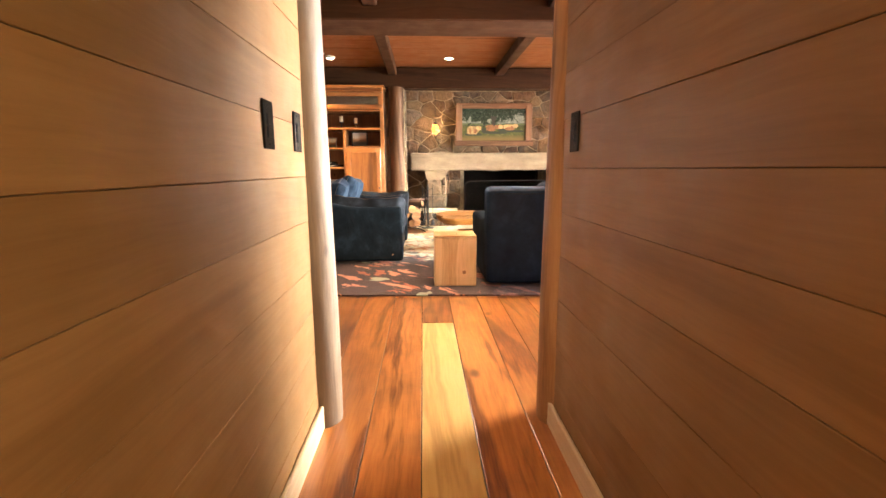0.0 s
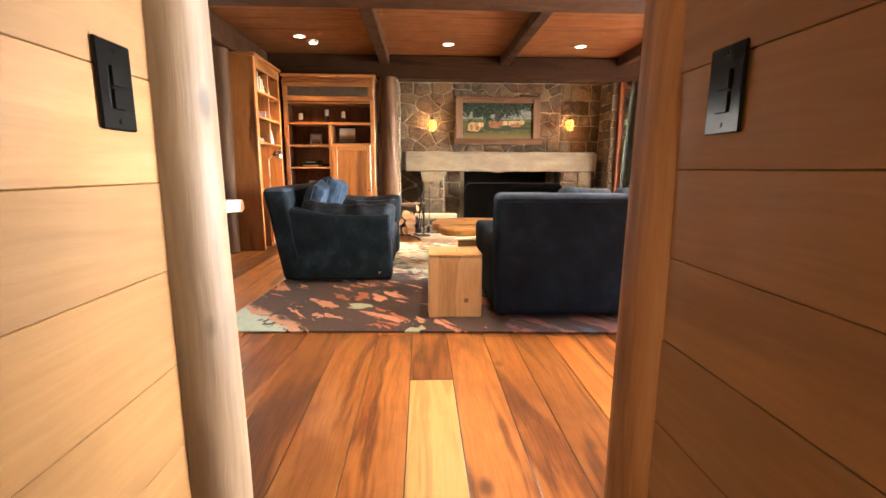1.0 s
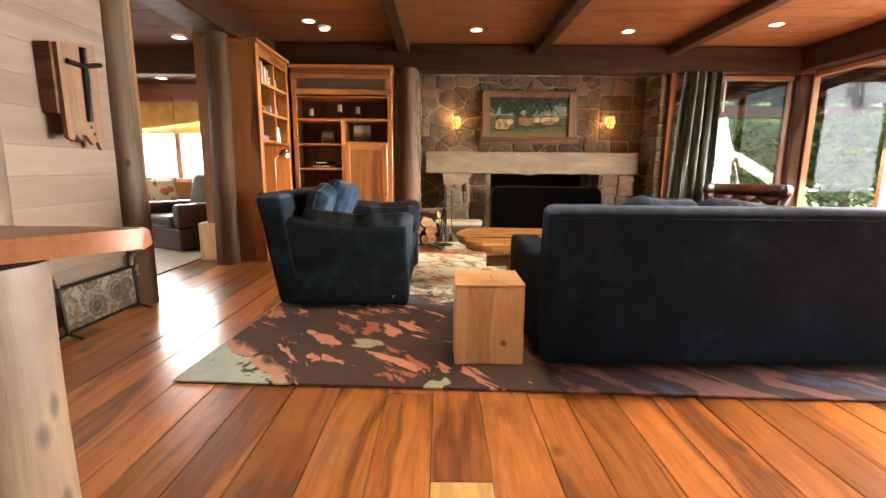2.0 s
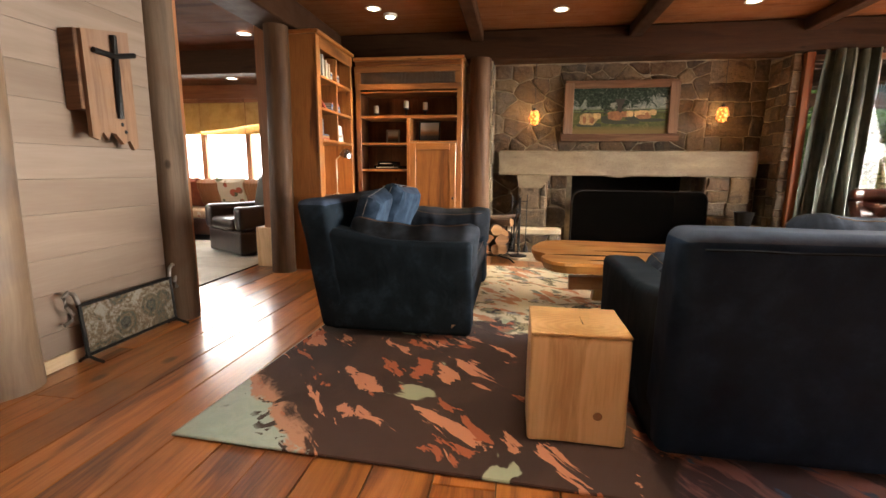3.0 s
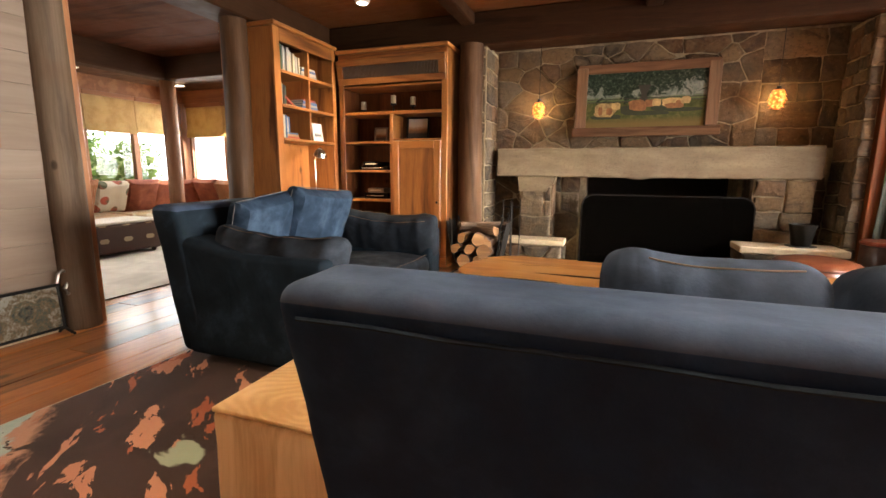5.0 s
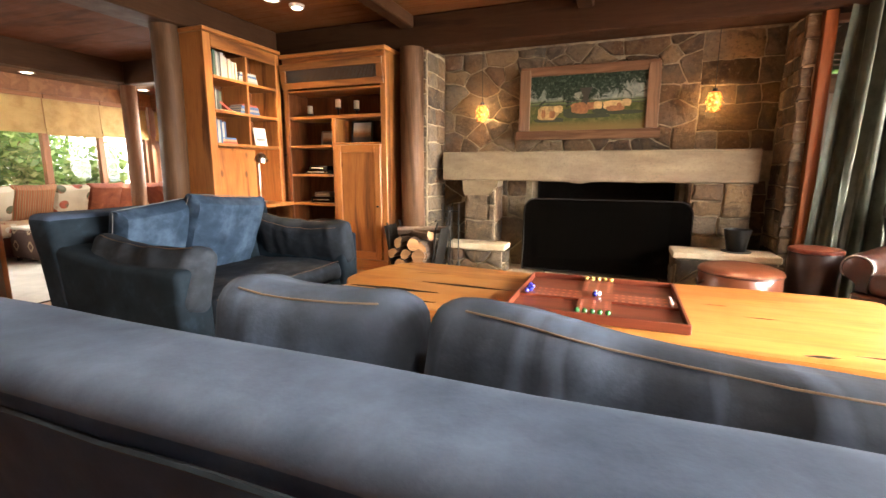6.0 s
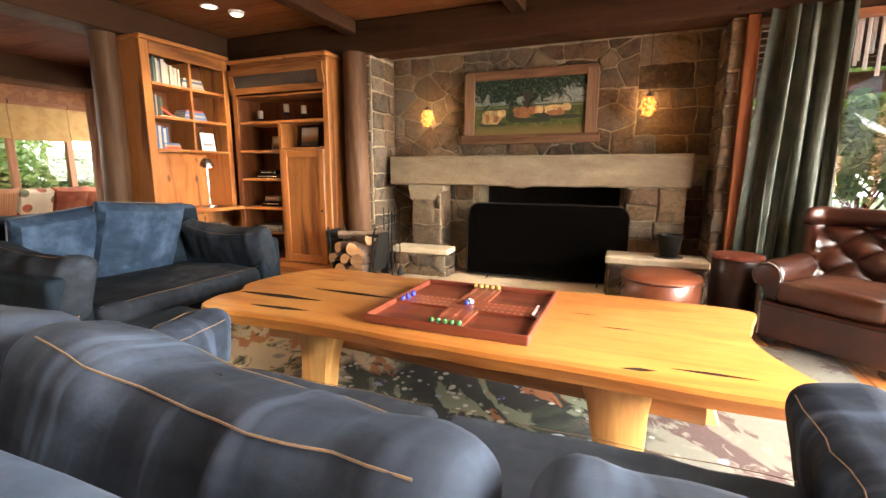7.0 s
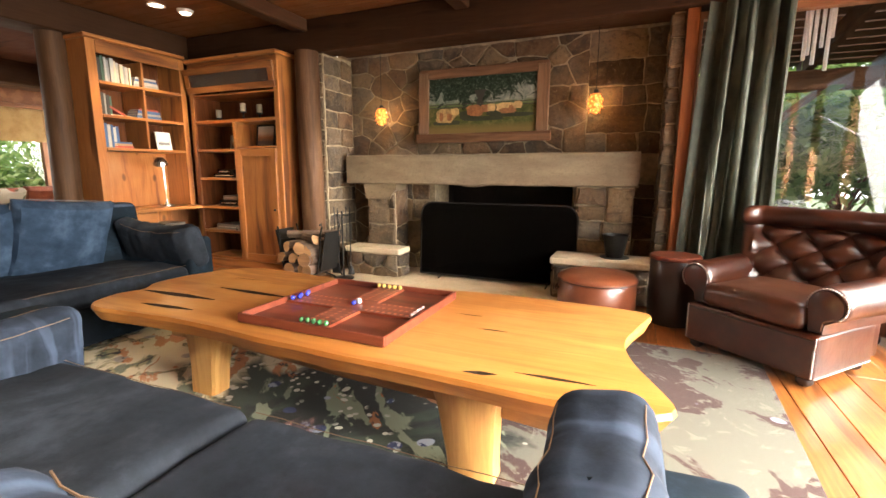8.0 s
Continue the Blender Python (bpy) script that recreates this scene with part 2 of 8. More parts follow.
M["bark_log"] = wood("firewood_bark", (0.05, 0.03, 0.02), (0.12, 0.075, 0.05), (0.22, 0.15, 0.10), "y", (0.7, 0.9), 0.0, 0.5, 0.4, 0.8)
M["cut_end"] = wood("firewood_end", (0.22, 0.105, 0.042), (0.38, 0.20, 0.085), (0.52, 0.31, 0.15), "x", (0.6, 0.8), 0.0, 0.3, 0.6, 0.2)


def end_grain():
    m = Mat("stump_end_grain")
    warp = m.mix(0.11, m.co, m.noise(m.co, 4.5, 4, colour=True), "ADD")
    v = m.scale(warp, (0.8, 1.5, 0), (0, 0, 0.5), (-0.10, -0.02, 0))
    d = m.t.nodes.new("ShaderNodeVectorMath")
    d.operation = "LENGTH"
    m.put(d.inputs[0], v)
    r = m.math("SINE", m.math("MULTIPLY", d.outputs["Value"], 210.0))
    n = m.noise(m.co, 3.0, 4)
    col = m.ramp(m.math("ADD", m.math("MULTIPLY", r, 0.035), n), [(0.3, (0.50, 0.27, 0.10)), (0.5, (0.70, 0.44, 0.20)), (0.7, (0.77, 0.55, 0.30))])
    return m.done(col, 0.42, 0.0, m.bump(r, 0.15, 0.001))


M["end_grain"] = end_grain()


def denim(name, deep, mid, worn, wrinkle=0.5, streaks=0.0):
    m = Mat(name)
    weave = m.noise(m.co, 120, 2, 0.6)
    big = m.noise(m.own, 2.6, 5, 0.6, 0.6)
    mid_n = m.noise(m.own, 11, 5, 0.65)
    f = m.math("ADD", m.math("MULTIPLY", big, 0.62), m.math("MULTIPLY", mid_n, 0.38))
    crease = m.noise(m.scale(m.own, (7.0, 2.0, 3.0)), 1.0, 2, 0.5, 0.4)
    f = m.math("ADD", f, m.math("MULTIPLY", m.math("SUBTRACT", crease, 0.5), wrinkle * 0.4))
    col = m.ramp(f, [(0.32, deep), (0.52, mid), (0.72, worn)])
    col = m.mix(m.math("MULTIPLY", weave, 0.12), col, worn, "OVERLAY")
    if streaks:
        bent = m.mix(0.05, m.own, m.noise(m.own, 5.0, 2, colour=True), "ADD")
        ridge = m.noise(m.scale(bent, (17.0, 1.6, 1.6)), 1.0, 2, 0.5)
        where = m.ramp(m.noise(m.own, 2.2, 2), [(0.42, 0.15), (0.6, 1.0)])
        line = m.math("MULTIPLY", m.ramp(ridge, [(0.53, 0.0), (0.62, 1.0)]), where)
        col = m.mix(m.math("MULTIPLY", line, streaks), col, tuple(v * 1.7 for v in worn))
        # dark dips: shade of folds put into the colour
        dip = m.ramp(ridge, [(0.36, 1.0), (0.46, 0.0)])
        col = m.mix(m.math("MULTIPLY", m.math("MULTIPLY", dip, where), streaks), col, tuple(v * 0.6 for v in deep))
    folds = m.noise(m.scale(m.own, (1.0, 1.6, 1.0)), 4.5, 2, 0.5, 0.5)
    h = m.math("ADD", m.math("MULTIPLY", folds, wrinkle), m.math("MULTIPLY", m.noise(m.co, 160, 2, 0.5), 0.02))
    return m.done(col, 0.82, 0.0, m.bump(h, 0.55, 0.03), Specular_IOR_Level=0.12)


M["denim"] = denim("denim", (0.0040, 0.0074, 0.0112), (0.0092, 0.0158, 0.0235), (0.026, 0.045, 0.068))
M["denim_navy"] = denim("denim_navy", (0.0042, 0.0115, 0.0285), (0.0095, 0.0235, 0.054), (0.023, 0.051, 0.102))
# same denim lightened: light on the backs' tops put into the colour
M["denim_lit_top"] = denim("denim_lit_top", (0.020, 0.030, 0.050), (0.040, 0.056, 0.088), (0.070, 0.094, 0.140), 0.4)
M["denim_worn"] = denim("denim_worn", (0.0075, 0.0145, 0.027), (0.024, 0.042, 0.071), (0.066, 0.102, 0.155), 0.5)
M["denim_char"] = denim("denim_charcoal", (0.0085, 0.0105, 0.0145), (0.020, 0.0245, 0.032), (0.048, 0.060, 0.080), 0.6)
M["denim_grey"] = denim("denim_grey", (0.0085, 0.0110, 0.0160), (0.024, 0.0325, 0.049), (0.060, 0.082, 0.124), 0.9, 0.45)


def plain(name, colour, rough=0.5, metal=0.0, noise_scale=20.0, vary=0.25, bump=0.1, **more):
    m = Mat(name)
    n = m.noise(m.own, noise_scale, 5, 0.6)
    big = m.noise(m.own, noise_scale * 0.12, 3, 0.6)
    f = m.math("ADD", m.math("MULTIPLY", n, 0.5), m.math("MULTIPLY", big, 0.5))
    col = m.ramp(f, [(0.3, tuple(c * (1 - vary) for c in colour)), (0.7, tuple(min(1.0, c * (1 + vary)) for c in colour))])
    r = m.ramp(big, [(0.3, max(0.02, rough - 0.08)), (0.7, min(1.0, rough + 0.08))])
    return m.done(col, r, metal, m.bump(n, bump, 0.002), **more)


M["thread_pale"] = plain("pale_thread", (0.10, 0.105, 0.11), 0.7, 0, 300)
M["thread"] = plain("orange_thread", (0.145, 0.085, 0.042), 0.7, 0, 300)
M["tag"] = plain("leather_tag", (0.30, 0.16, 0.08), 0.6, 0, 60)
M["iron"] = plain("black_iron", (0.018, 0.017, 0.016), 0.5, 0.7, 60, 0.4, 0.2)
M["black"] = plain("black_switch", (0.004, 0.004, 0.004), 0.2, 0.0, 30, 0.2, 0.0, Specular_IOR_Level=0.1)
M["mesh_black"] = plain("black_fire_screen", (0.0022, 0.0019, 0.0016), 0.95, 0.0, 200, 0.3, 0.1, Specular_IOR_Level=0.0)
M["soot"] = plain("sooty_firebrick", (0.012, 0.010, 0.009), 0.95, 0, 12, 0.5, 0.5, Specular_IOR_Level=0.1)
M["steel"] = plain("brushed_steel", (0.55, 0.52, 0.48), 0.3, 1.0, 40)
M["pewter"] = plain("aged_steel", (0.28, 0.26, 0.23), 0.34, 0.9, 40)
M["brass"] = plain("brass", (0.50, 0.33, 0.12), 0.3, 1.0, 40)
M["white"] = plain("white_paint", (0.72, 0.70, 0.66), 0.5, 0, 30, 0.05)
M["dark_void"] = plain("dark_crack", (0.03, 0.014, 0.006), 0.8, 0, 30, 0.3)
M["mortar"] = plain("mortar", (0.27, 0.215, 0.142), 0.9, 0, 22, 0.55, 0.8, Specular_IOR_Level=0.2)
M["drywall"] = plain("outside_wall", (0.35, 0.30, 0.25), 0.8, 0, 10, 0.1)
M["candle"] = plain("candle_wax", (0.46, 0.39, 0.28), 0.5, 0, 20, 0.08)
M["paper"] = plain("paper_edges", (0.50, 0.46, 0.38), 0.8, 0, 90, 0.12)


def stone():
    m = Mat("fieldstone")
    n1 = m.noise(m.own, 4.0, 7, 0.68, 0.9)
    n2 = m.noise(m.own, 30, 7, 0.74)
    n3 = m.noise(m.own, 1.7, 3, 0.5)
    tone = m.ramp(m.rnd, [(0.0, (0.036, 0.020, 0.011)), (0.16, (0.115, 0.070, 0.034)), (0.30, (0.056, 0.044, 0.032)), (0.45, (0.21, 0.142, 0.076)), (0.58, (0.085, 0.038, 0.017)), (0.72, (0.135, 0.100, 0.064)), (0.86, (0.036, 0.028, 0.021)), (1.0, (0.18, 0.130, 0.078))])
    col = m.mix(m.ramp(n1, [(0.45, 0.0), (0.66, 0.6)]), tone, (0.18, 0.118, 0.062))
    col = m.mix(m.ramp(n1, [(0.34, 0.85), (0.47, 0.0)]), col, (0.055, 0.036, 0.024))
    col = m.mix(m.ramp(n3, [(0.52, 0.0), (0.64, 0.5)]), col, (0.14, 0.125, 0.10))
    col = m.mix(m.ramp(n2, [(0.30, 0.7), (0.48, 0.0)]), col, (0.035, 0.026, 0.020))
    col = m.mix(m.ramp(n2, [(0.58, 0.0), (0.74, 0.6)]), col, (0.34, 0.275, 0.19))
    h = m.math("ADD", m.math("MULTIPLY", n1, 1.0), m.math("MULTIPLY", n2, 0.55))
    return m.done(col, 0.82, 0.0, m.bump(h, 1.0, 0.04), Specular_IOR_Level=0.25)


def limestone(name, a, b):
    m = Mat(name)
    n1 = m.noise(m.scale(m.own, (1, 1, 3)), 3.0, 6, 0.65)
    n2 = m.noise(m.own, 45, 6, 0.7)
    col = m.ramp(n1, [(0.3, a), (0.7, b)])
    col = m.mix(m.ramp(n2, [(0.5, 0.0), (0.75, 0.55)]), col, tuple(c * 0.5 for c in a))
    return m.done(col, 0.8, 0.0, m.bump(m.math("ADD", n1, m.math("MULTIPLY", n2, 0.5)), 0.6, 0.012))


M["stone"] = stone()
M["mantel"] = limestone("mantel_stone", (0.135, 0.098, 0.057), (0.225, 0.172, 0.105))
M["hearth"] = limestone("hearth_stone", (0.40, 0.32, 0.21), (0.56, 0.46, 0.32))


def leather(name, deep, mid, light, rough=0.3, coat=0.9):
    m = Mat(name)
    n = m.noise(m.own, 4.0, 5, 0.6)
    grain = m.voronoi(m.co, 260)
    col = m.ramp(n, [(0.32, deep), (0.52, mid), (0.75, light)])
    r = m.ramp(m.noise(m.own, 9, 4), [(0.3, rough), (0.7, rough + 0.06)])
    crease = m.noise(m.own, 12, 3, 0.5)
    return m.done(col, r, 0.0, m.bump(m.math("ADD", m.math("MULTIPLY", grain, 0.10), crease), 0.35, 0.007), Coat_Weight=coat, Coat_Roughness=0.16)


M["leather"] = leather("brown_leather", (0.020, 0.0040, 0.0016), (0.046, 0.0105, 0.0038), (0.090, 0.0240, 0.0080), 0.32, 0.55)
M["leather_tan"] = leather("worn_leather", (0.034, 0.0090, 0.0038), (0.066, 0.0200, 0.0080), (0.12, 0.043, 0.019), 0.33, 0.5)
M["leather_dark"] = leather("dark_leather", (0.010, 0.005, 0.004), (0.020, 0.009, 0.007), (0.038, 0.017, 0.012), 0.38, 0.25)
M["leather_red"] = leather("russet_leather", (0.13, 0.034, 0.014), (0.19, 0.052, 0.021), (0.25, 0.080, 0.034), 0.34)


def glow(name, colour, strength):
    m = Mat(name)
    return m.done(colour, 0.4, 0.0, None, Emission_Color=colour, Emission_Strength=strength)


M["bulb"] = glow("lit_downlight", (1.0, 0.88, 0.68), 9.0)


def amber():
    m = Mat("amber_glass_lit")
    n = m.noise(m.co, 42, 3, 0.6)
    col = m.ramp(n, [(0.35, (0.60, 0.10, 0.010)), (0.5, (1.0, 0.25, 0.03)), (0.66, (1.0, 0.44, 0.11))])
    return m.done((0.6, 0.25, 0.06), 0.25, 0.0, None, Emission_Color=col, Emission_Strength=m.ramp(n, [(0.35, 0.4), (0.50, 0.8), (0.66, 2.2)]))


M["amber"] = amber()
M["amber"].node_tree.nodes["Principled BSDF"].inputs["Emission Strength"].default_value = 1.0


def clear_glass():
    m = bpy.data.materials.new("window_glass")
    m.use_nodes = True
    t = m.node_tree
    t.nodes.remove(t.nodes["Principled BSDF"])
    clear, gloss, mixer = (t.nodes.new("ShaderNode" + k) for k in ("BsdfTransparent", "BsdfGlossy", "MixShader"))
    gloss.inputs["Roughness"].default_value = 0.02
    mixer.inputs[0].default_value = 0.035
    t.links.new(clear.outputs[0], mixer.inputs[1])
    t.links.new(gloss.outputs[0], mixer.inputs[2])
    t.links.new(mixer.outputs[0], t.nodes["Material Output"].inputs[0])
    return m


M["glass"] = clear_glass()

# ---- geometry helpers ----


def mesh_of(bm, name, material, smooth=False):
    bmesh.ops.recalc_face_normals(bm, faces=bm.faces[:])
    me = bpy.data.meshes.new(name)
    bm.to_mesh(me)
    bm.free()
    for mt in (material if isinstance(material, (list, tuple)) else [material]):
        me.materials.append(mt)
    if smooth:
        me.polygons.foreach_set("use_smooth", [True] * len(me.polygons))
        me.set_sharp_from_angle(angle=radians(42))
    return me


def part(name, bm, material, parent=None, label="", smooth=False, m=None):
    """Links a bmesh as one mesh object under a thing or a part."""
    ob = new(name, mesh_of(bm, name, material, smooth))
    if m is not None:
        ob.matrix_basis = m
    if parent is not None:
        ob.parent = parent
    if label:
        tagged(ob, label)
    return ob


def thing(name, label, category, m=None, group="", kind=""):
    ob = new(name)
    ob.empty_display_size = 0.1
    if m is not None:
        ob.matrix_basis = m
    return tagged(ob, label, category, group, kind)


def structure(name, bm, material, label="", category="", smooth=False):
    return tagged(part(name, bm, material, None, "", smooth), label, category, "", "structure")


def box(bm, x0, x1, y0, y1, z0, z1, mi=0):
    vs = [bm.verts.new((x, y, z)) for x in (x0, x1) for y in (y0, y1) for z in (z0, z1)]
    for q in ((0, 1, 3, 2), (4, 6, 7, 5), (0, 4, 5, 1), (2, 3, 7, 6), (0, 2, 6, 4), (1, 5, 7, 3)):
        f = bm.faces.new([vs[i] for i in q])
        f.material_index = mi
    return vs


def rbox(x0, x1, y0, y1, z0, z1, r=0.01, seg=1):
    bm = bmesh.new()
    box(bm, x0, x1, y0, y1, z0, z1)
    bmesh.ops.bevel(bm, geom=bm.edges[:], offset=r, segments=seg, profile=0.5, affect="EDGES")
    return bm


def rings(bm, loops, close=True, cap=True):
    """Skin between loops of equal length."""
    made = [[bm.verts.new(p) for p in loop] for loop in loops]
    n = len(made[0])
    for a, b in zip(made, made[1:]):
        for i in range(n if close else n - 1):
            j = (i + 1) % n
            bm.faces.new((a[i], a[j], b[j], b[i]))
    if cap and close:
        bm.faces.new(made[0][::-1])
        bm.faces.new(made[-1])
    return made


def frame_of(d):
    d = Vector(d).normalized()
    u = d.cross(Vector((0, 0, 1)))
    if u.length < 1e-3:
        u = Vector((1, 0, 0))
    u.normalize()
    return u, d.cross(u).normalized()


def tube(bm, pts, r, n=8, taper=None):
    pts = [Vector(p) for p in pts]
    loops = []
    for i, p in enumerate(pts):
        d = pts[min(i + 1, len(pts) - 1)] - pts[max(i - 1, 0)]
        u, v = frame_of(d)
        rr = r if taper is None else r * taper[i]
        loops.append([p + (u * math.cos(a) + v * math.sin(a)) * rr for a in (2 * math.pi * k / n for k in range(n))])
    rings(bm, loops)


def lathe(bm, profile, n=24, cx=0.0, cy=0.0):
    """profile: (radius, z) from the bottom up."""
    rings(bm, [[(cx + r * math.cos(2 * math.pi * k / n), cy + r * math.sin(2 * math.pi * k / n), z) for k in range(n)] for r, z in profile])


def log_bm(r, z0, z1, seed=0, n=18, rows=12, flare=0.0):
    bm = bmesh.new()
    loops = []
    for i in range(rows + 1):
        z = z0 + (z1 - z0) * i / rows
        k = 1 + flare * math.exp(-(z - z0) / 0.25)
        lx, ly = 0.012 * math.sin(z * 1.7 + seed), 0.012 * math.cos(z * 1.3 + seed * 2)
        loops.append([(lx + math.cos(a) * r * k * (1 + 0.045 * noise.noise((math.cos(a) * 1.4 + seed, math.sin(a) * 1.4, z * 1.6))),
                       ly + math.sin(a) * r * k * (1 + 0.045 * noise.noise((math.cos(a) * 1.4 + seed + 9, math.sin(a) * 1.4, z * 1.6))), z)
                      for a in (2 * math.pi * q / n for q in range(n))])
    rings(bm, loops)
    return bm


def pillow(w, d, h, seed=0, sharp=0.75, crease=0.012, nx=18, ny=14, nz=5):
    """A soft cushion of w x d x h round its middle: full in the middle, thin at its seams, with folds."""
    bm = bmesh.new()

    def at(u, v, side):
        ku = max(0.0, 1 - abs(u) ** 4.0) ** 0.5
        kv = max(0.0, 1 - abs(v) ** 4.0) ** 0.5
        t = 0.16 + 0.84 * (ku * kv) ** sharp
        x = u * w / 2 * (1 - 0.05 * (1 - v * v))
        y = v * d / 2 * (1 - 0.05 * (1 - u * u))
        f = noise.noise((x * 7 + seed * 3.1, y * 7, side * 2.0 + seed))
        g = noise.noise((x * 16 + seed, y * 5 + 4, side * 3.0 + seed))
        return Vector((x, y, side * h / 2 * t + crease * (f + 0.6 * g)))

    for side in (1, -1):
        grid = [[bm.verts.new(at(-1 + 2 * i / nx, -1 + 2 * j / ny, side)) for j in range(ny + 1)] for i in range(nx + 1)]
        for i in range(nx):
            for j in range(ny):
                q = (grid[i][j], grid[i + 1][j], grid[i + 1][j + 1], grid[i][j + 1])
                bm.faces.new(q if side > 0 else q[::-1])
        if side > 0:
            top = grid
        else:
            bot = grid
    rim = [(i, 0) for i in range(nx)] + [(nx, j) for j in range(ny)] + [(i, ny) for i in range(nx, 0, -1)] + [(0, j) for j in range(ny, 0, -1)]
    for (a, b), (c, d_) in zip(rim, rim[1:] + rim[:1]):
        bm.faces.new((top[a][b], bot[a][b], bot[c][d_], top[c][d_]))
    return bm


def seam_loop(w, d, h, r=0.004, inset=0.97):
    """The stitched edge of a cushion."""
    bm = bmesh.new()
    pts = []
    for k in range(33):
        a = 2 * math.pi * k / 32 + math.pi / 4
        u, v = math.cos(a), math.sin(a)
        s = max(abs(u), abs(v))
        u, v = u / s * inset, v / s * inset
        pts.append((u * w / 2, v * d / 2, h * 0.09 + 0.002 * math.sin(k * 2.1)))
    tube(bm, pts, r, 5)
    return bm


def soft_block(x0, x1, y0, y1, z0, z1, r=0.05, cuts=7, wob=0.008, seed=0, lean=None):
    """An upholstered block: rounded edges, slightly uneven faces; lean moves its points."""
    bm = bmesh.new()
    lim = ((x0, x1), (y0, y1), (z0, z1))
    cache = {}

    def vert(p):
        key = tuple(round(c, 5) for c in p)
        if key not in cache:
            q = Vector(p)
            core = Vector([min(max(c, lo + r), hi - r) for c, (lo, hi) in zip(q, lim)])
            off = q - core
            if off.length > 1e-6:
                q = core + off.normalized() * r
            nn = noise.noise(q * 3.3 + Vector((seed * 5.7, 0, 0))) + 0.5 * noise.noise(q * 9 + Vector((0, seed, 3)))
            away = (q - core).normalized() if (q - core).length > 1e-6 else Vector((0, 0, 0))
            q = q + away * wob * nn
            if lean:
                q = Vector(lean(*q))
            cache[key] = bm.verts.new(q)
        return cache[key]

    def ticks(lo, hi):
        inner = [lo + r + (hi - lo - 2 * r) * k / cuts for k in range(cuts + 1)]
        return [lo, lo + r * 0.3, lo + r * 0.65] + inner + [hi - r * 0.65, hi - r * 0.3, hi]

    tx, ty, tz = (ticks(*l) for l in lim)
    for ax, (ta, tb) in enumerate(((ty, tz), (tx, tz), (tx, ty))):
        for v0 in lim[ax]:
            for a0, a1 in zip(ta, ta[1:]):
                for b0, b1 in zip(tb, tb[1:]):
                    ps = []
                    for a, b in ((a0, b0), (a1, b0), (a1, b1), (a0, b1)):
                        p = [a, b]
                        p.insert(ax, v0)
                        ps.append(vert(p))
                    if len(set(ps)) > 2:
                        try:
                            bm.faces.new(list(dict.fromkeys(ps)))
                        except ValueError:
                            pass
    return bm


# ---- the shell of the place ----
WX, EX, SY, NY, CZ = -2.46, 4.86, 1.86, 8.10, 2.68
HL, HR = -0.56, 0.375

bm = bmesh.new()
box(bm, -6.3, 5.2, -2.2, 9.5, -0.25, -0.02)
floor = structure("floor", bm, M["dark_void"], "wide stained reclaimed pine plank floor", "floor")

bm = bmesh.new()
rc = random.Random(4)
y = SY + 0.1
while y < NY:
    w = 0.135
    x = WX - 0.1
    while x < EX:
        ln = min(rc.uniform(1.8, 3.6), EX + 0.1 - x)
        box(bm, x, x + ln - 0.003, y, y + w - 0.005, CZ + rc.uniform(0, 0.003), CZ + 0.03)
        x += ln
    y += w
box(bm, WX - 0.2, EX + 0.2, SY - 0.2, NY + 0.4, CZ + 0.025, CZ + 0.15)
structure("ceiling", bm, M["ceiling"], "red-brown cedar board ceiling between dark beams", "ceiling")

bm = bmesh.new()
box(bm, HL - 0.2, HR + 0.2, -2.2, SY - 0.11, 2.5, 2.62)
structure("ceiling_hall", bm, M["ceiling"], "cedar board hall ceiling", "ceiling")


def beam(name, x0, x1, y0, y1, z0, z1, mat, label="dark brown timber ceiling beam"):
    return structure(name, rbox(x0, x1, y0, y1, z0, z1, 0.012), M[mat], label, "beam")


beam("beam_header", WX - 0.15, EX + 0.15, 7.95, 8.21, 2.345, 2.672, "beam_x", "heavy brown timber header beam over the fireplace")
beam("beam_cross", WX - 0.15, EX, 4.72, 5.26, 2.425, 2.673, "beam_x", "broad brown timber beam across the ceiling")
for bx in (-0.62, 1.15, 2.92):
    beam("beam_joist", bx - 0.07, bx + 0.07, 5.262, 7.948, 2.545, 2.671, "beam_y")
    beam("beam_joist", bx - 0.07, bx + 0.07, SY, 4.718, 2.545, 2.671, "beam_y")
beam("beam_west", WX - 0.20, WX + 0.16, 5.265, 7.945, 2.40, 2.674, "beam_y", "brown timber beam over the sunroom opening")
beam("beam_west", WX - 0.12, WX + 0.16, SY, 4.716, 2.46, 2.674, "beam_y")
beam("beam_east", EX - 0.22, EX + 0.1, SY, 7.947, 2.37, 2.67, "beam_y", "dark timber beam over the east windows")


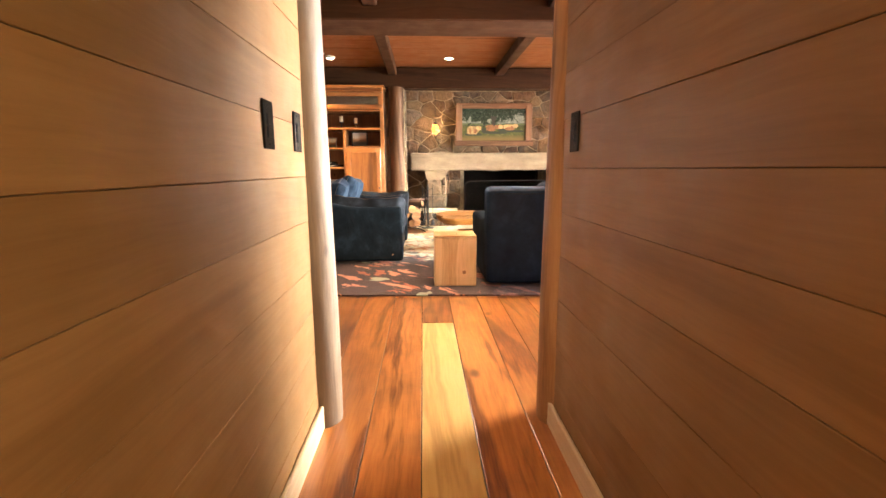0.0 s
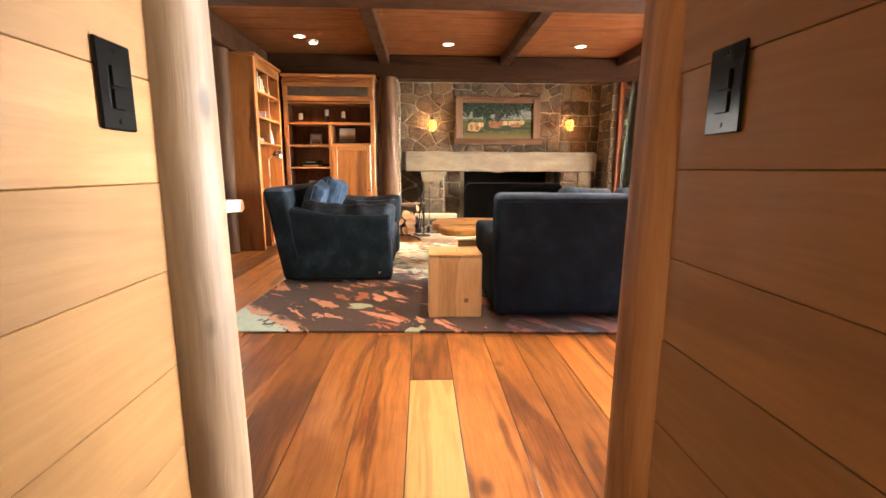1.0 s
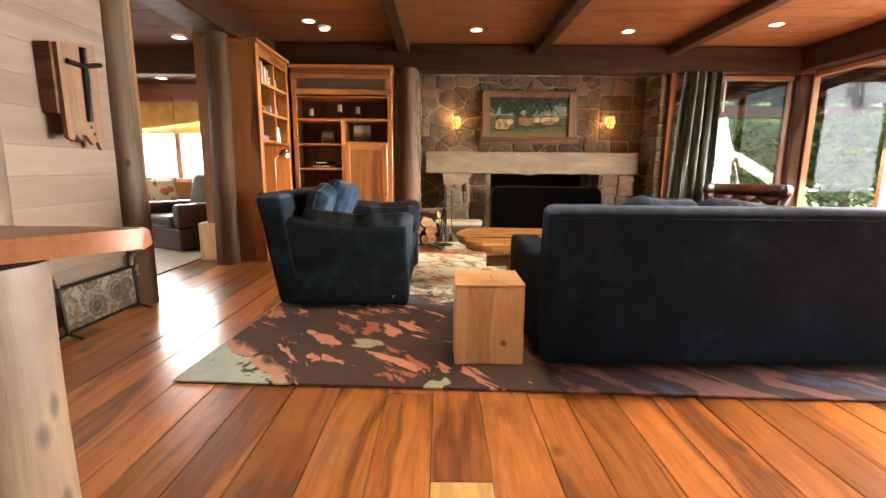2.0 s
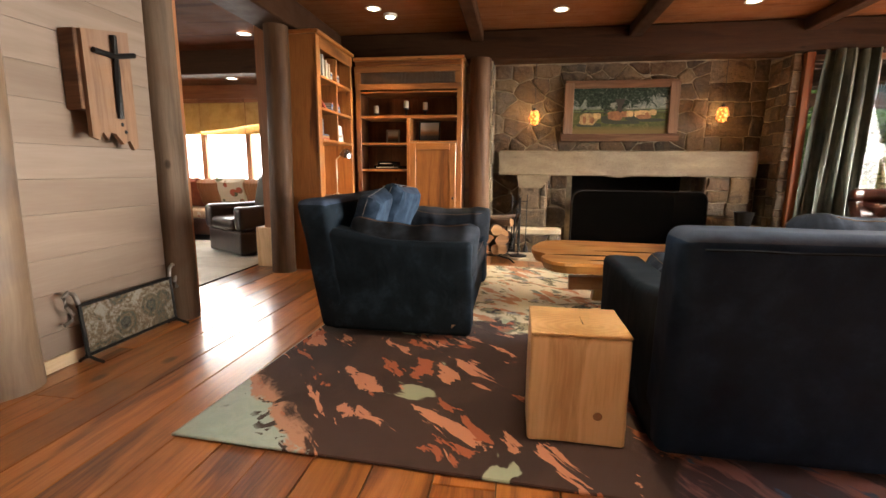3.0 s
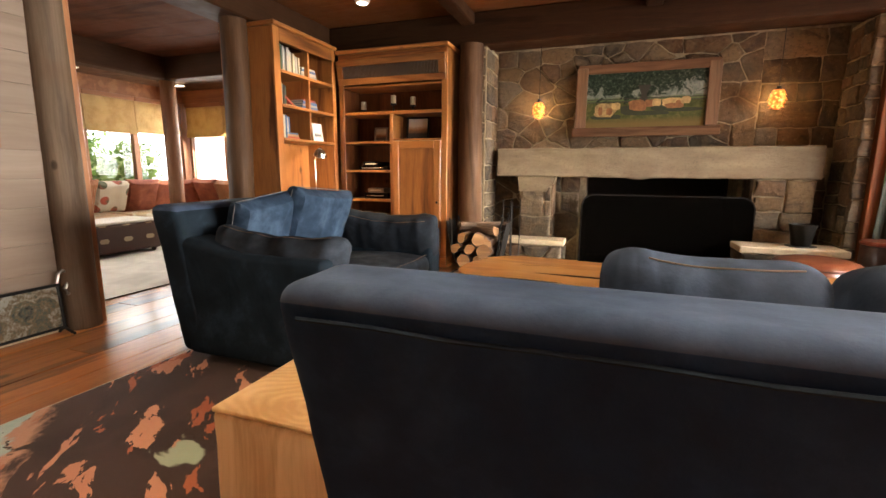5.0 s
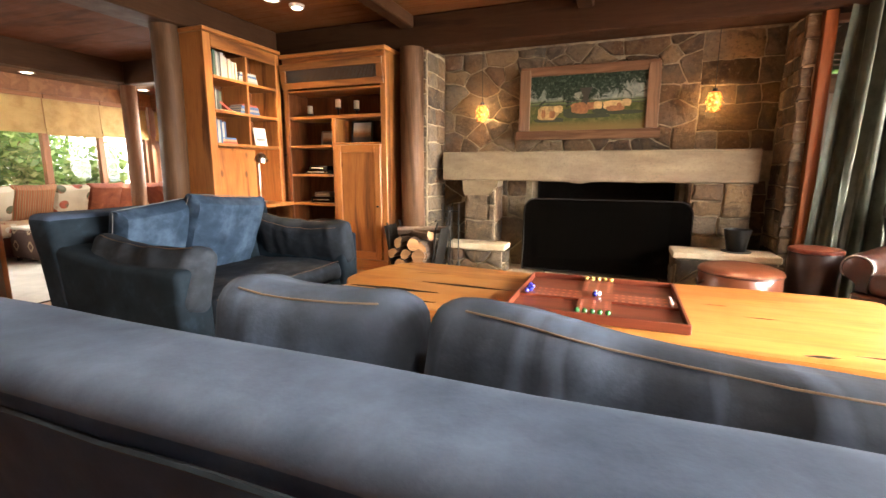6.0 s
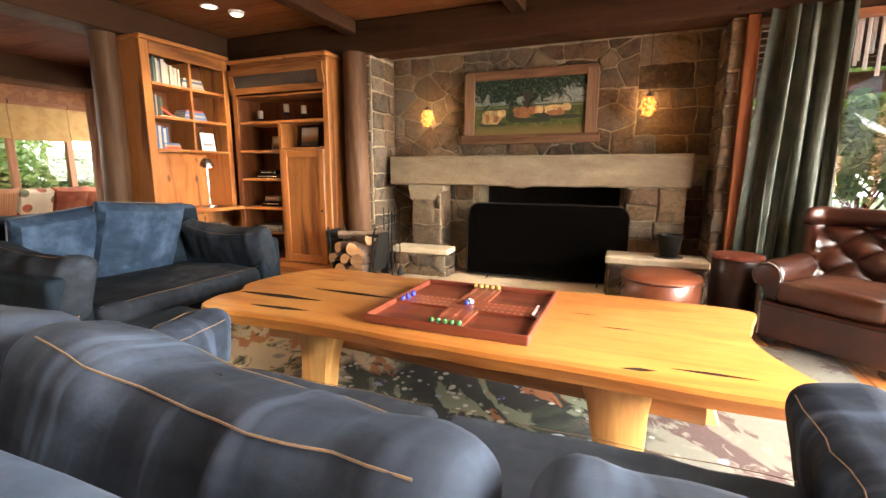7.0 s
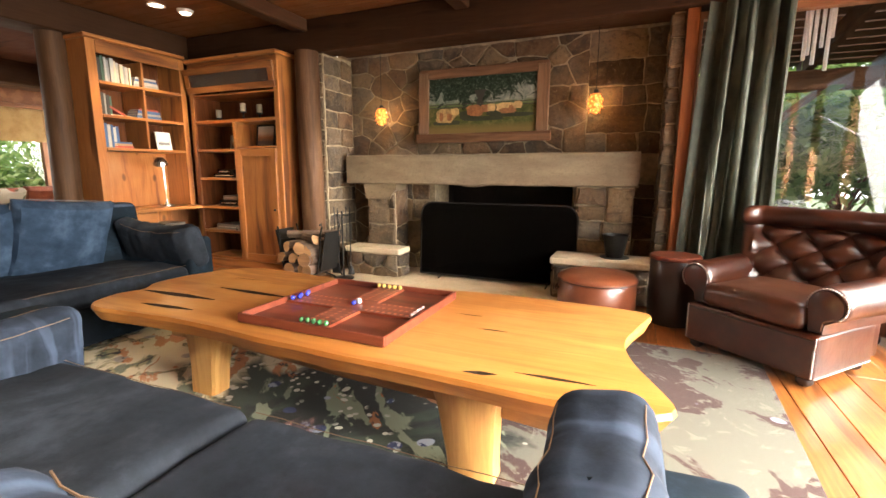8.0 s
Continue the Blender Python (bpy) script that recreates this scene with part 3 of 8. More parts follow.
def boarded_wall(name, u0, u1, z0, z1, place, thick_box, mat, label, seed, width=(0.19, 0.25), lengths=(2.5, 4.5), proud=0.018):
    """A wall with a core and separate horizontal boards. place(u0, u1, z0, z1, d) gives a board's box from its run and depth."""
    rw = random.Random(seed)
    bm = bmesh.new()
    box(bm, *thick_box)
    wall = structure(name, bm, M["dark_void"], label, "wall")
    z = z0
    while z < z1 - 0.02:
        h = min(rw.uniform(*width), z1 - z)
        u = u0
        while u < u1 - 0.01:
            ln = rw.uniform(*lengths)
            ue = u1 if u + ln > u1 - 0.6 else u + ln
            ps = place(u + 0.0008, ue - 0.0008, z + 0.0005, z + h - 0.0005, proud + rw.uniform(-0.0015, 0.0015))
            cx, cy, cz = ((ps[0] + ps[1]) / 2, (ps[2] + ps[3]) / 2, (ps[4] + ps[5]) / 2)
            bb = bmesh.new()
            box(bb, ps[0] - cx, ps[1] - cx, ps[2] - cy, ps[3] - cy, ps[4] - cz, ps[5] - cz)
            bmesh.ops.bevel(bb, geom=bb.edges[:], offset=0.0014, segments=1, affect="EDGES")
            part("board", bb, M[mat], wall, "", False, pose(cx, cy, cz))
            u = ue
        z += h
    return wall


# hall: boarded walls on both sides
boarded_wall("wall_hall_left", -2.1, SY - 0.04, 0.0, 2.5, lambda a, b, c, d, p: (HL - 0.02, HL + p - 0.018, a, b, c, d),
             (HL - 0.16, HL - 0.019, -2.1, SY - 0.04, 0, 2.5), "cedar_y", "honey-coloured wide cedar boards laid flat along the hall", 3, (0.155, 0.19), (5.0, 7.0))
boarded_wall("wall_hall_right", -2.1, SY - 0.04, 0.0, 2.5, lambda a, b, c, d, p: (HR - p + 0.018, HR + 0.02, a, b, c, d),
             (HR + 0.019, HR + 0.16, -2.1, SY - 0.04, 0, 2.5), "cedar_y", "honey-coloured wide cedar boards laid flat along the hall", 8, (0.155, 0.19), (5.0, 7.0))
bm = bmesh.new()
box(bm, HL - 0.2, HR + 0.2, -2.2, -2.1, 0, 2.5)
structure("wall_hall_end", bm, M["cedar_x"], "cedar boarded end wall", "wall")
for nm, x0, x1 in (("baseboard_hall_left", HL + 0.002, HL + 0.018), ("baseboard_hall_right", HR - 0.018, HR - 0.002)):
    structure(nm, rbox(x0, x1, -2.1, SY - 0.10, 0.002, 0.10, 0.004), M["base_y"], "pale wooden baseboard along the hall", "baseboard")

# south wall of the room, on both sides of the hall's mouth
# unseen; its boards are made dark to cut bounced light
boarded_wall("wall_south_left", WX, HL - 0.165, 0.0, CZ, lambda a, b, c, d, p: (a, b, SY - 0.03, SY - 0.018 + p, c, d),
             (WX - 0.15, HL - 0.165, SY - 0.15, SY - 0.029, 0, CZ), "stained_x", "unseen boarded wall, darkened to cut bounced light", 5)
boarded_wall("wall_south_right", HR + 0.165, EX, 0.0, CZ, lambda a, b, c, d, p: (a, b, SY - 0.03, SY - 0.018 + p, c, d),
             (HR + 0.165, EX + 0.1, SY - 0.15, SY - 0.029, 0, CZ), "stained_x", "unseen boarded wall, darkened to cut bounced light", 6)
bm = bmesh.new()
box(bm, HL - 0.165, HR + 0.165, SY - 0.16, SY - 0.02, 2.5, CZ)
structure("wall_over_hall", bm, M["cedar_x"], "boarded wall over the hall opening", "wall")

# west wall with its pale boards: daylight on cedar put into the colour
boarded_wall("wall_west", SY, 5.02, 0.0, CZ, lambda a, b, c, d, p: (WX - 0.02, WX + p - 0.018, a, b, c, d),
             (WX - 0.14, WX - 0.019, SY, 5.02, 0, CZ), "pale_y", "pale horizontal board wall", 11, (0.17, 0.24), (4.0, 6.0))
structure("baseboard", rbox(WX + 0.002, WX + 0.016, 4.08, 4.98, 0.002, 0.075, 0.004), M["base_y"], "pale wooden baseboard", "baseboard")

# log posts
LOGS = [("log_post", HL - 0.022, 1.845, 0.088, 0, 2.5, "log_pale", "pale peeled log post at the hall's mouth", 0.0),
        ("log_post", HR + 0.075, 1.822, 0.108, 0, 2.5, "log_amber", "orange-brown peeled log post at the hall's mouth", 0.0),
        ("log_post", WX + 0.01, 5.07, 0.105, 0, 2.42, "log_grey", "brown peeled log post at the end of the boarded wall", 0.0),
        ("log_post", WX + 0.0, 6.60, 0.115, 0, 2.40, "log", "grey-brown peeled log post beside the bookcase", 0.05),
        ("log_post", -0.565, 7.93, 0.125, 0, 2.35, "log", "brown peeled log post beside the stone fireplace", 0.0),
        ("log_post", WX - 0.03, 3.94, 0.14, 0, 2.46, "log_pale", "pale peeled half log on the boarded wall", 0.12),
        ("log_post", -5.12, 8.10, 0.10, 0, 2.28, "log_dark", "dark peeled log post in the sunroom", 0.0)]
for k, (nm, lx, ly, lr, z0, z1, mt, lb, fl) in enumerate(LOGS):
    ob = structure(nm, log_bm(lr, z0, z1, k * 3.3 + 1, 20, 14, fl), M[mt], lb, "post", True)
    ob.location = (lx, ly, 0)
structure("trim_opening", rbox(WX - 0.11, WX + 0.075, 5.135, 5.18, 0, 2.41, 0.006), M["trim_z"], "brown wooden casing of the sunroom opening", "trim")

# ---- east and north window walls ----


def window(name, x0, x1, y0, y1, z0, z1, along, panes, mat, label, bar=0.055, depth=0.09):
    """A window of upright panes, its run along x or y."""
    win = thing(name, label, "window", pose((x0 + x1) / 2, (y0 + y1) / 2, z0), "", "structure")
    run = (x1 - x0) if along == "x" else (y1 - y0)
    h = z1 - z0

    def piece(nm, a0, a1, c0, c1, d, material, par, lb=""):
        b = rbox(a0, a1, -d / 2, d / 2, c0, c1, 0.004) if d > 0.02 else rbox(a0, a1, -d / 2, d / 2, c0, c1, 0.0005)
        if along == "y":
            bmesh.ops.rotate(b, verts=b.verts[:], matrix=Matrix.Rotation(radians(90), 3, "Z"))
        return part(nm, b, material, par, lb)

    fr = M[mat + "_z"]
    piece("window_sill", -run / 2, run / 2, 0, bar, depth * 1.3, M[mat + "_" + along], win)
    piece("window_head", -run / 2, run / 2, h - bar, h, depth, M[mat + "_" + along], win)
    for k in range(panes + 1):
        c = -run / 2 + run * k / panes
        c0, c1 = max(-run / 2, c - bar / 2), min(run / 2, c + bar / 2)
        piece("mullion", c0, c1, bar + 0.001, h - bar - 0.001, depth * 0.98, fr, win)
        if k < panes:
            g = piece("pane", c + bar / 2 + 0.001, c + run / panes - bar / 2 - 0.001, bar + 0.001, h - bar - 0.001, 0.006, M["glass"], win)
            g.visible_shadow = False
    return win


structure("trim_fireplace", rbox(2.945, 3.035, 7.99, 8.14, 0, 2.343, 0.006), M["trim_dark"], "orange-brown wooden upright beside the stone", "trim")
window("window_1", 3.04, 4.70, 8.16, 8.16, 0.06, 2.34, "x", 1, "trim", "tall wood-framed window beside the fireplace")
structure("corner_post", rbox(4.705, 4.94, 8.02, 8.24, 0, 2.343, 0.01), M["beam_y"], "brown timber corner post", "post")
window("window_2", 4.90, 4.90, 2.1, 8.0, 0.06, 2.36, "y", 5, "trim", "wide wood-framed window wall to the patio")
bm = bmesh.new()
box(bm, EX - 0.02, EX + 0.12, SY - 0.15, 2.095, 0, CZ)
structure("wall_east", bm, M["pale_y"], "boarded wall at the window's end", "wall")
bm = bmesh.new()
box(bm, EX - 0.02, EX + 0.12, 2.1, 8.2, 2.365, CZ)
structure("wall_over_window", bm, M["beam_y"], "timber over the windows", "wall")
bm = bmesh.new()
box(bm, -0.45, 5.0, 8.22, 8.5, 2.4, CZ + 0.1)
structure("wall_north", bm, M["beam_x"], "timber wall over the fireplace", "wall")
bm = bmesh.new()
box(bm, WX - 0.3, -0.5, 8.12, 8.3, 0, CZ)
structure("wall_north_left", bm, M["pine_x"], "pine boarded wall behind the cabinet", "wall")

# ---- the stone fireplace ----


def clip(poly, px, py, nx, ny):
    out = []
    for (ax, ay), (bx, by) in zip(poly, poly[1:] + poly[:1]):
        da, db = (ax - px) * nx + (ay - py) * ny, (bx - px) * nx + (by - py) * ny
        if da <= 0:
            out.append((ax, ay))
        if da * db < 0:
            t = da / (da - db)
            out.append((ax + (bx - ax) * t, ay + (by - ay) * t))
    return out


def stones(w, h, n, seed, gap=0.012, stretch=1.35):
    """Uneven polygons that fill a field of w x h, with joints between."""
    rs = random.Random(seed)
    pts = []
    tries = 0
    reach = math.sqrt(w * h / n) * 0.74
    while len(pts) < n and tries < 8000:
        tries += 1
        p = (rs.uniform(0, w), rs.uniform(0, h), rs.uniform(0.62, 1.35))
        if all(math.hypot((p[0] - q[0]) / stretch, p[1] - q[1]) > reach * (p[2] + q[2]) / 2 for q in pts):
            pts.append(p)
        if tries % 900 == 0:
            reach *= 0.9
    cells = []
    for i, (ax, ay, aw) in enumerate(pts):
        poly = [(0.002, 0.002), (w - 0.002, 0.002), (w - 0.002, h - 0.002), (0.002, h - 0.002)]
        for j, (bx, by, bw) in enumerate(pts):
            if i == j:
                continue
            dx, dy = (bx - ax) / stretch ** 2, by - ay
            ln = math.hypot(dx, dy)
            k = aw * aw / (aw * aw + bw * bw) * 0.6 + 0.2
            poly = clip(poly, ax + (bx - ax) * k - dx / ln * gap, ay + (by - ay) * k - dy / ln * gap, dx / ln, dy / ln)
            if len(poly) < 3:
                break
        if len(poly) > 2:
            cells.append(poly)
    return cells


def courses(w, h, row, seed, gap=0.010):
    """Squared stones in uneven courses that fill a field of w x h."""
    rs = random.Random(seed)
    cells, z = [], 0.0
    while z < h - 0.03:
        dz = min(row * rs.uniform(0.6, 1.5), h - z)
        if h - z - dz < 0.05:
            dz = h - z
        x = 0.0
        while x < w - 0.01:
            dx = dz * rs.uniform(0.8, 2.1)
            if w - x - dx < 0.07:
                dx = w - x
            split = dz > row * 1.15 and rs.random() < 0.4
            cut = dz * rs.uniform(0.35, 0.65) if split else dz
            for a, b in ((0.0, cut), (cut, dz)) if split else ((0.0, dz),):
                k = [rs.uniform(-0.012, 0.012) for _ in range(4)]
                cells.append([(x + gap / 2, z + a + gap / 2 + max(0, k[0])), (x + dx - gap / 2, z + a + gap / 2 + max(0, -k[1])), (x + dx - gap / 2 - max(0, k[2]), z + b - gap / 2), (x + gap / 2 + max(0, k[3]), z + b - gap / 2)])
            x += dx
        z += dz
    return cells


def stone_bm(poly, depth, rs, seed):
    """One stone: a rough polygon with a worn, slightly domed face that looks to +z. Neighbours share the wander of their joints."""
    cx, cy = sum(p[0] for p in poly) / len(poly), sum(p[1] for p in poly) / len(poly)
    edge = []
    for (ax, ay), (bx, by) in zip(poly, poly[1:] + poly[:1]):
        ln = math.hypot(bx - ax, by - ay)
        if ln < 0.008:
            continue
        k = max(1, int(ln / 0.045))
        for q in range(k):
            x, y = ax + (bx - ax) * q / k, ay + (by - ay) * q / k
            dx = 0.017 * noise.noise((x * 7, y * 7, seed)) + 0.008 * noise.noise((x * 23, y * 23, seed + 4))
            dy = 0.017 * noise.noise((x * 7 + 31, y * 7, seed)) + 0.008 * noise.noise((x * 23 + 9, y * 23, seed + 4))
            edge.append((x + dx + rs.uniform(-0.002, 0.002), y + dy + rs.uniform(-0.002, 0.002)))
    bm = bmesh.new()
    rough = [rs.uniform(-1, 1) for _ in edge]
    tip = (rs.uniform(-0.015, 0.015), rs.uniform(-0.015, 0.015))

    def loop(k, z, jit):
        return [bm.verts.new((x + (cx - x) * k - cx, y + (cy - y) * k - cy, z + jit * r + (0 if z < 0 else (x - cx) * tip[0] + (y - cy) * tip[1]))) for (x, y), r in zip(edge, rough)]

    ls = [loop(0, -0.03, 0), loop(0.0, depth * 0.30, 0.002), loop(0.05, depth * 0.8, 0.004), loop(0.14, depth, 0.005), loop(0.5, depth * 1.1, 0.007)]
    n = len(edge)
    for a, b in zip(ls, ls[1:]):
        for i in range(n):
            bm.faces.new((a[i], a[(i + 1) % n], b[(i + 1) % n], b[i]))
    mid = bm.verts.new((0, 0, depth * 1.12))
    for i in range(n):
        bm.faces.new((ls[-1][i], ls[-1][(i + 1) % n], mid))
    return bm, cx, cy


def stone_face(parent, w, h, n, seed, m, depth=0.013, stretch=1.35, gap=0.006, row=0.0):
    """Stones over a face of w x h: uneven fieldstones, or courses where a row's height is given."""
    rs = random.Random(seed + 100)
    for poly in courses(w, h, row, seed) if row else stones(w, h, n, seed, gap, stretch):
        b, cx, cy = stone_bm(poly, depth * rs.uniform(0.7, 1.4), rs, seed)
        part("stone", b, M["stone"], parent, "", True, m @ pose(cx, cy, 0))


FB = 8.54
bm = bmesh.new()
box(bm, -0.62, 3.02, FB, FB + 0.4, 1.15, 2.60)
box(bm, -0.62, 0.62, FB, FB + 0.4, 0, 1.15)
box(bm, 2.10, 3.02, FB, FB + 0.4, 0, 1.15)
box(bm, -0.62, -0.432, 8.02, FB, 0, 2.36)
box(bm, 2.862, 3.02, 8.145, FB, 0, 2.36)
box(bm, 2.862, 2.943, 8.06, 8.1449, 0, 2.343)
fire_wall = structure("wall_fireplace", bm, M["mortar"], "fieldstone fireplace wall with pale raised mortar", "fireplace")
UP = lambda x, y, z: Matrix(((1, 0, 0, x), (0, 0, -1, y), (0, 1, 0, z), (0, 0, 0, 1)))
stone_face(fire_wall, 2.62, 1.10, 62, 21, UP(-0.425, FB, 1.29))
stone_face(fire_wall, 0.66, 1.10, 0, 28, UP(2.195, FB, 1.29), row=0.28)
stone_face(fire_wall, 0.98, 1.0, 14, 22, UP(-0.425, FB, 0.02))
stone_face(fire_wall, 0.70, 1.0, 9, 23, UP(2.14, FB, 0.02), row=0.2)
EASTWARD = lambda x, y, z: Matrix(((0, 0, 1, x), (1, 0, 0, y), (0, 1, 0, z), (0, 0, 0, 1)))
WESTWARD = lambda x, y, z: Matrix(((0, 0, -1, x), (-1, 0, 0, y), (0, 1, 0, z), (0, 0, 0, 1)))
stone_face(fire_wall, 0.50, 2.30, 22, 24, EASTWARD(-0.432, 8.03, 0.03), 0.014, row=0.22)
stone_face(fire_wall, 0.16, 2.30, 13, 26, UP(-0.60, 8.02, 0.03), 0.014, row=0.16)
stone_face(fire_wall, 0.46, 2.30, 18, 25, WESTWARD(2.862, FB - 0.01, 0.03), 0.022, row=0.18)
stone_face(fire_wall, 0.105, 2.30, 13, 27, UP(2.838, 8.06, 0.03), 0.02, row=0.17)

# firebox behind the opening
bm = bmesh.new()
box(bm, 0.50, 0.62, FB + 0.401, 9.10, 0, 1.2)
box(bm, 2.10, 2.22, FB + 0.401, 9.10, 0, 1.2)
box(bm, 0.50, 2.22, 9.10, 9.25, 0, 1.2)
box(bm, 0.50, 2.22, FB + 0.401, 9.25, 1.2, 1.3)
box(bm, 0.62, 2.10, FB - 0.0, 9.10, 0.0, 0.028)
structure("firebox", bm, M["soot"], "sooty dark firebox", "fireplace")


# pillars under the mantel
def pillar(name, x0, x1, seed, nfront):
    bm = bmesh.new()
    box(bm, x0, x1, 8.27, FB - 0.002, 0.03, 0.99)
    pl = structure(name, bm, M["mortar"], "stone pillar that carries the mantel", "fireplace")
    stone_face(pl, x1 - x0, 0.96, nfront, seed, UP(x0, 8.27, 0.03), 0.022, row=0.22)
    return pl


pl = pillar("fireplace_pillar", -0.08, 0.27, 31, 7)
stone_face(pl, 0.25, 0.96, 5, 33, EASTWARD(0.27, 8.28, 0.03), 0.02)
pr = pillar("fireplace_pillar", 2.17, 2.66, 32, 9)
stone_face(pr, 0.25, 0.96, 5, 34, WESTWARD(2.17, FB - 0.01, 0.03), 0.02)

# curved corbels under the mantel's ends
for cx, sgn in ((0.10, 1),):
    bm = bmesh.new()
    outline = [(-0.20, 0.16), (0.21, 0.16), (0.20, 0.10), (0.15, 0.06), (0.12, 0.0), (-0.18, 0.0)]
    rings(bm, [[(cx + sgn * a, yy, 0.835 + b) for a, b in outline] for yy in (8.225, 8.24, 8.45)])
    tagged(part("corbel", bm, M["mantel"], None), "pale carved stone corbel under the mantel", "corbel", "", "structure")

# mantel: one long hewn stone
bm = bmesh.new()
loops = []
for i in range(41):
    x = -0.335 + 3.03 * i / 40
    dz, dy = 0.010 * noise.noise((x * 3, 1, 0)), 0.012 * noise.noise((x * 4, 5, 0))
    lo = 0.995 + 0.006 * noise.noise((x * 9, 2, 2)) - 0.022 * math.exp(-((x - 1.14) / 0.09) ** 2)
    loops.append([(x, 8.235 + dy, lo + 0.014), (x, 8.25 + dy, lo), (x, 8.535, lo), (x, 8.535, 1.30 + dz), (x, 8.255 + dy, 1.305 + dz), (x, 8.24 + dy, 1.29 + dz)])
rings(bm, loops)
structure("mantel", bm, M["mantel"], "long pale hewn stone mantel with a chipped lower edge", "mantel", True)

# hearth slab and the two raised seats
bm = bmesh.new()
loops = []
for i in range(25):
    x = -0.30 + 2.9 * i / 24
    yf = 7.60 + 0.03 * noise.noise((x * 2.5, 0, 4)) + 0.25 * max(0.0, 1 - (x + 0.30) / 0.25) ** 2
    loops.append([(x, yf, 0.001), (x, yf, 0.026), (x, yf + 0.012, 0.034), (x, FB - 0.003, 0.034), (x, FB - 0.003, 0.001)])
rings(bm, loops)
structure("hearth", bm, M["hearth"], "pale stone hearth slab flush with the floor", "hearth")


def hearth_seat(x0, x1, y0, top, seed):
    seat = thing("hearth_seat", "raised fieldstone hearth seat with a pale stone top", "hearth", pose(0, 0, 0.034))
    b = bmesh.new()
    box(b, x0 + 0.03, x1 - 0.03, y0 + 0.03, 8.235, 0.0, top - 0.095)
    body = part("masonry", b, M["mortar"], seat)
    h = top - 0.1
    stone_face(body, x1 - x0 - 0.06, h, 6, seed, UP(x0 + 0.03, y0 + 0.03, 0.0), 0.022, 1.5)
    stone_face(body, 8.23 - y0 - 0.04, h, 3, seed + 1, EASTWARD(x1 - 0.03, y0 + 0.03, 0.0), 0.022, 1.5)
    stone_face(body, 8.23 - y0 - 0.04, h, 3, seed + 2, WESTWARD(x0 + 0.03, 8.23, 0.0), 0.022, 1.5)
    part("stone_top", rbox(x0, x1, y0, 8.236, top - 0.094, top - 0.034, 0.012, 2), M["hearth"], seat)
    return seat


hearth_seat(-0.20, 0.46, 7.97, 0.335, 41)
hearth_seat(2.02, 2.845, 7.86, 0.395, 45)

# ---- the rug ----


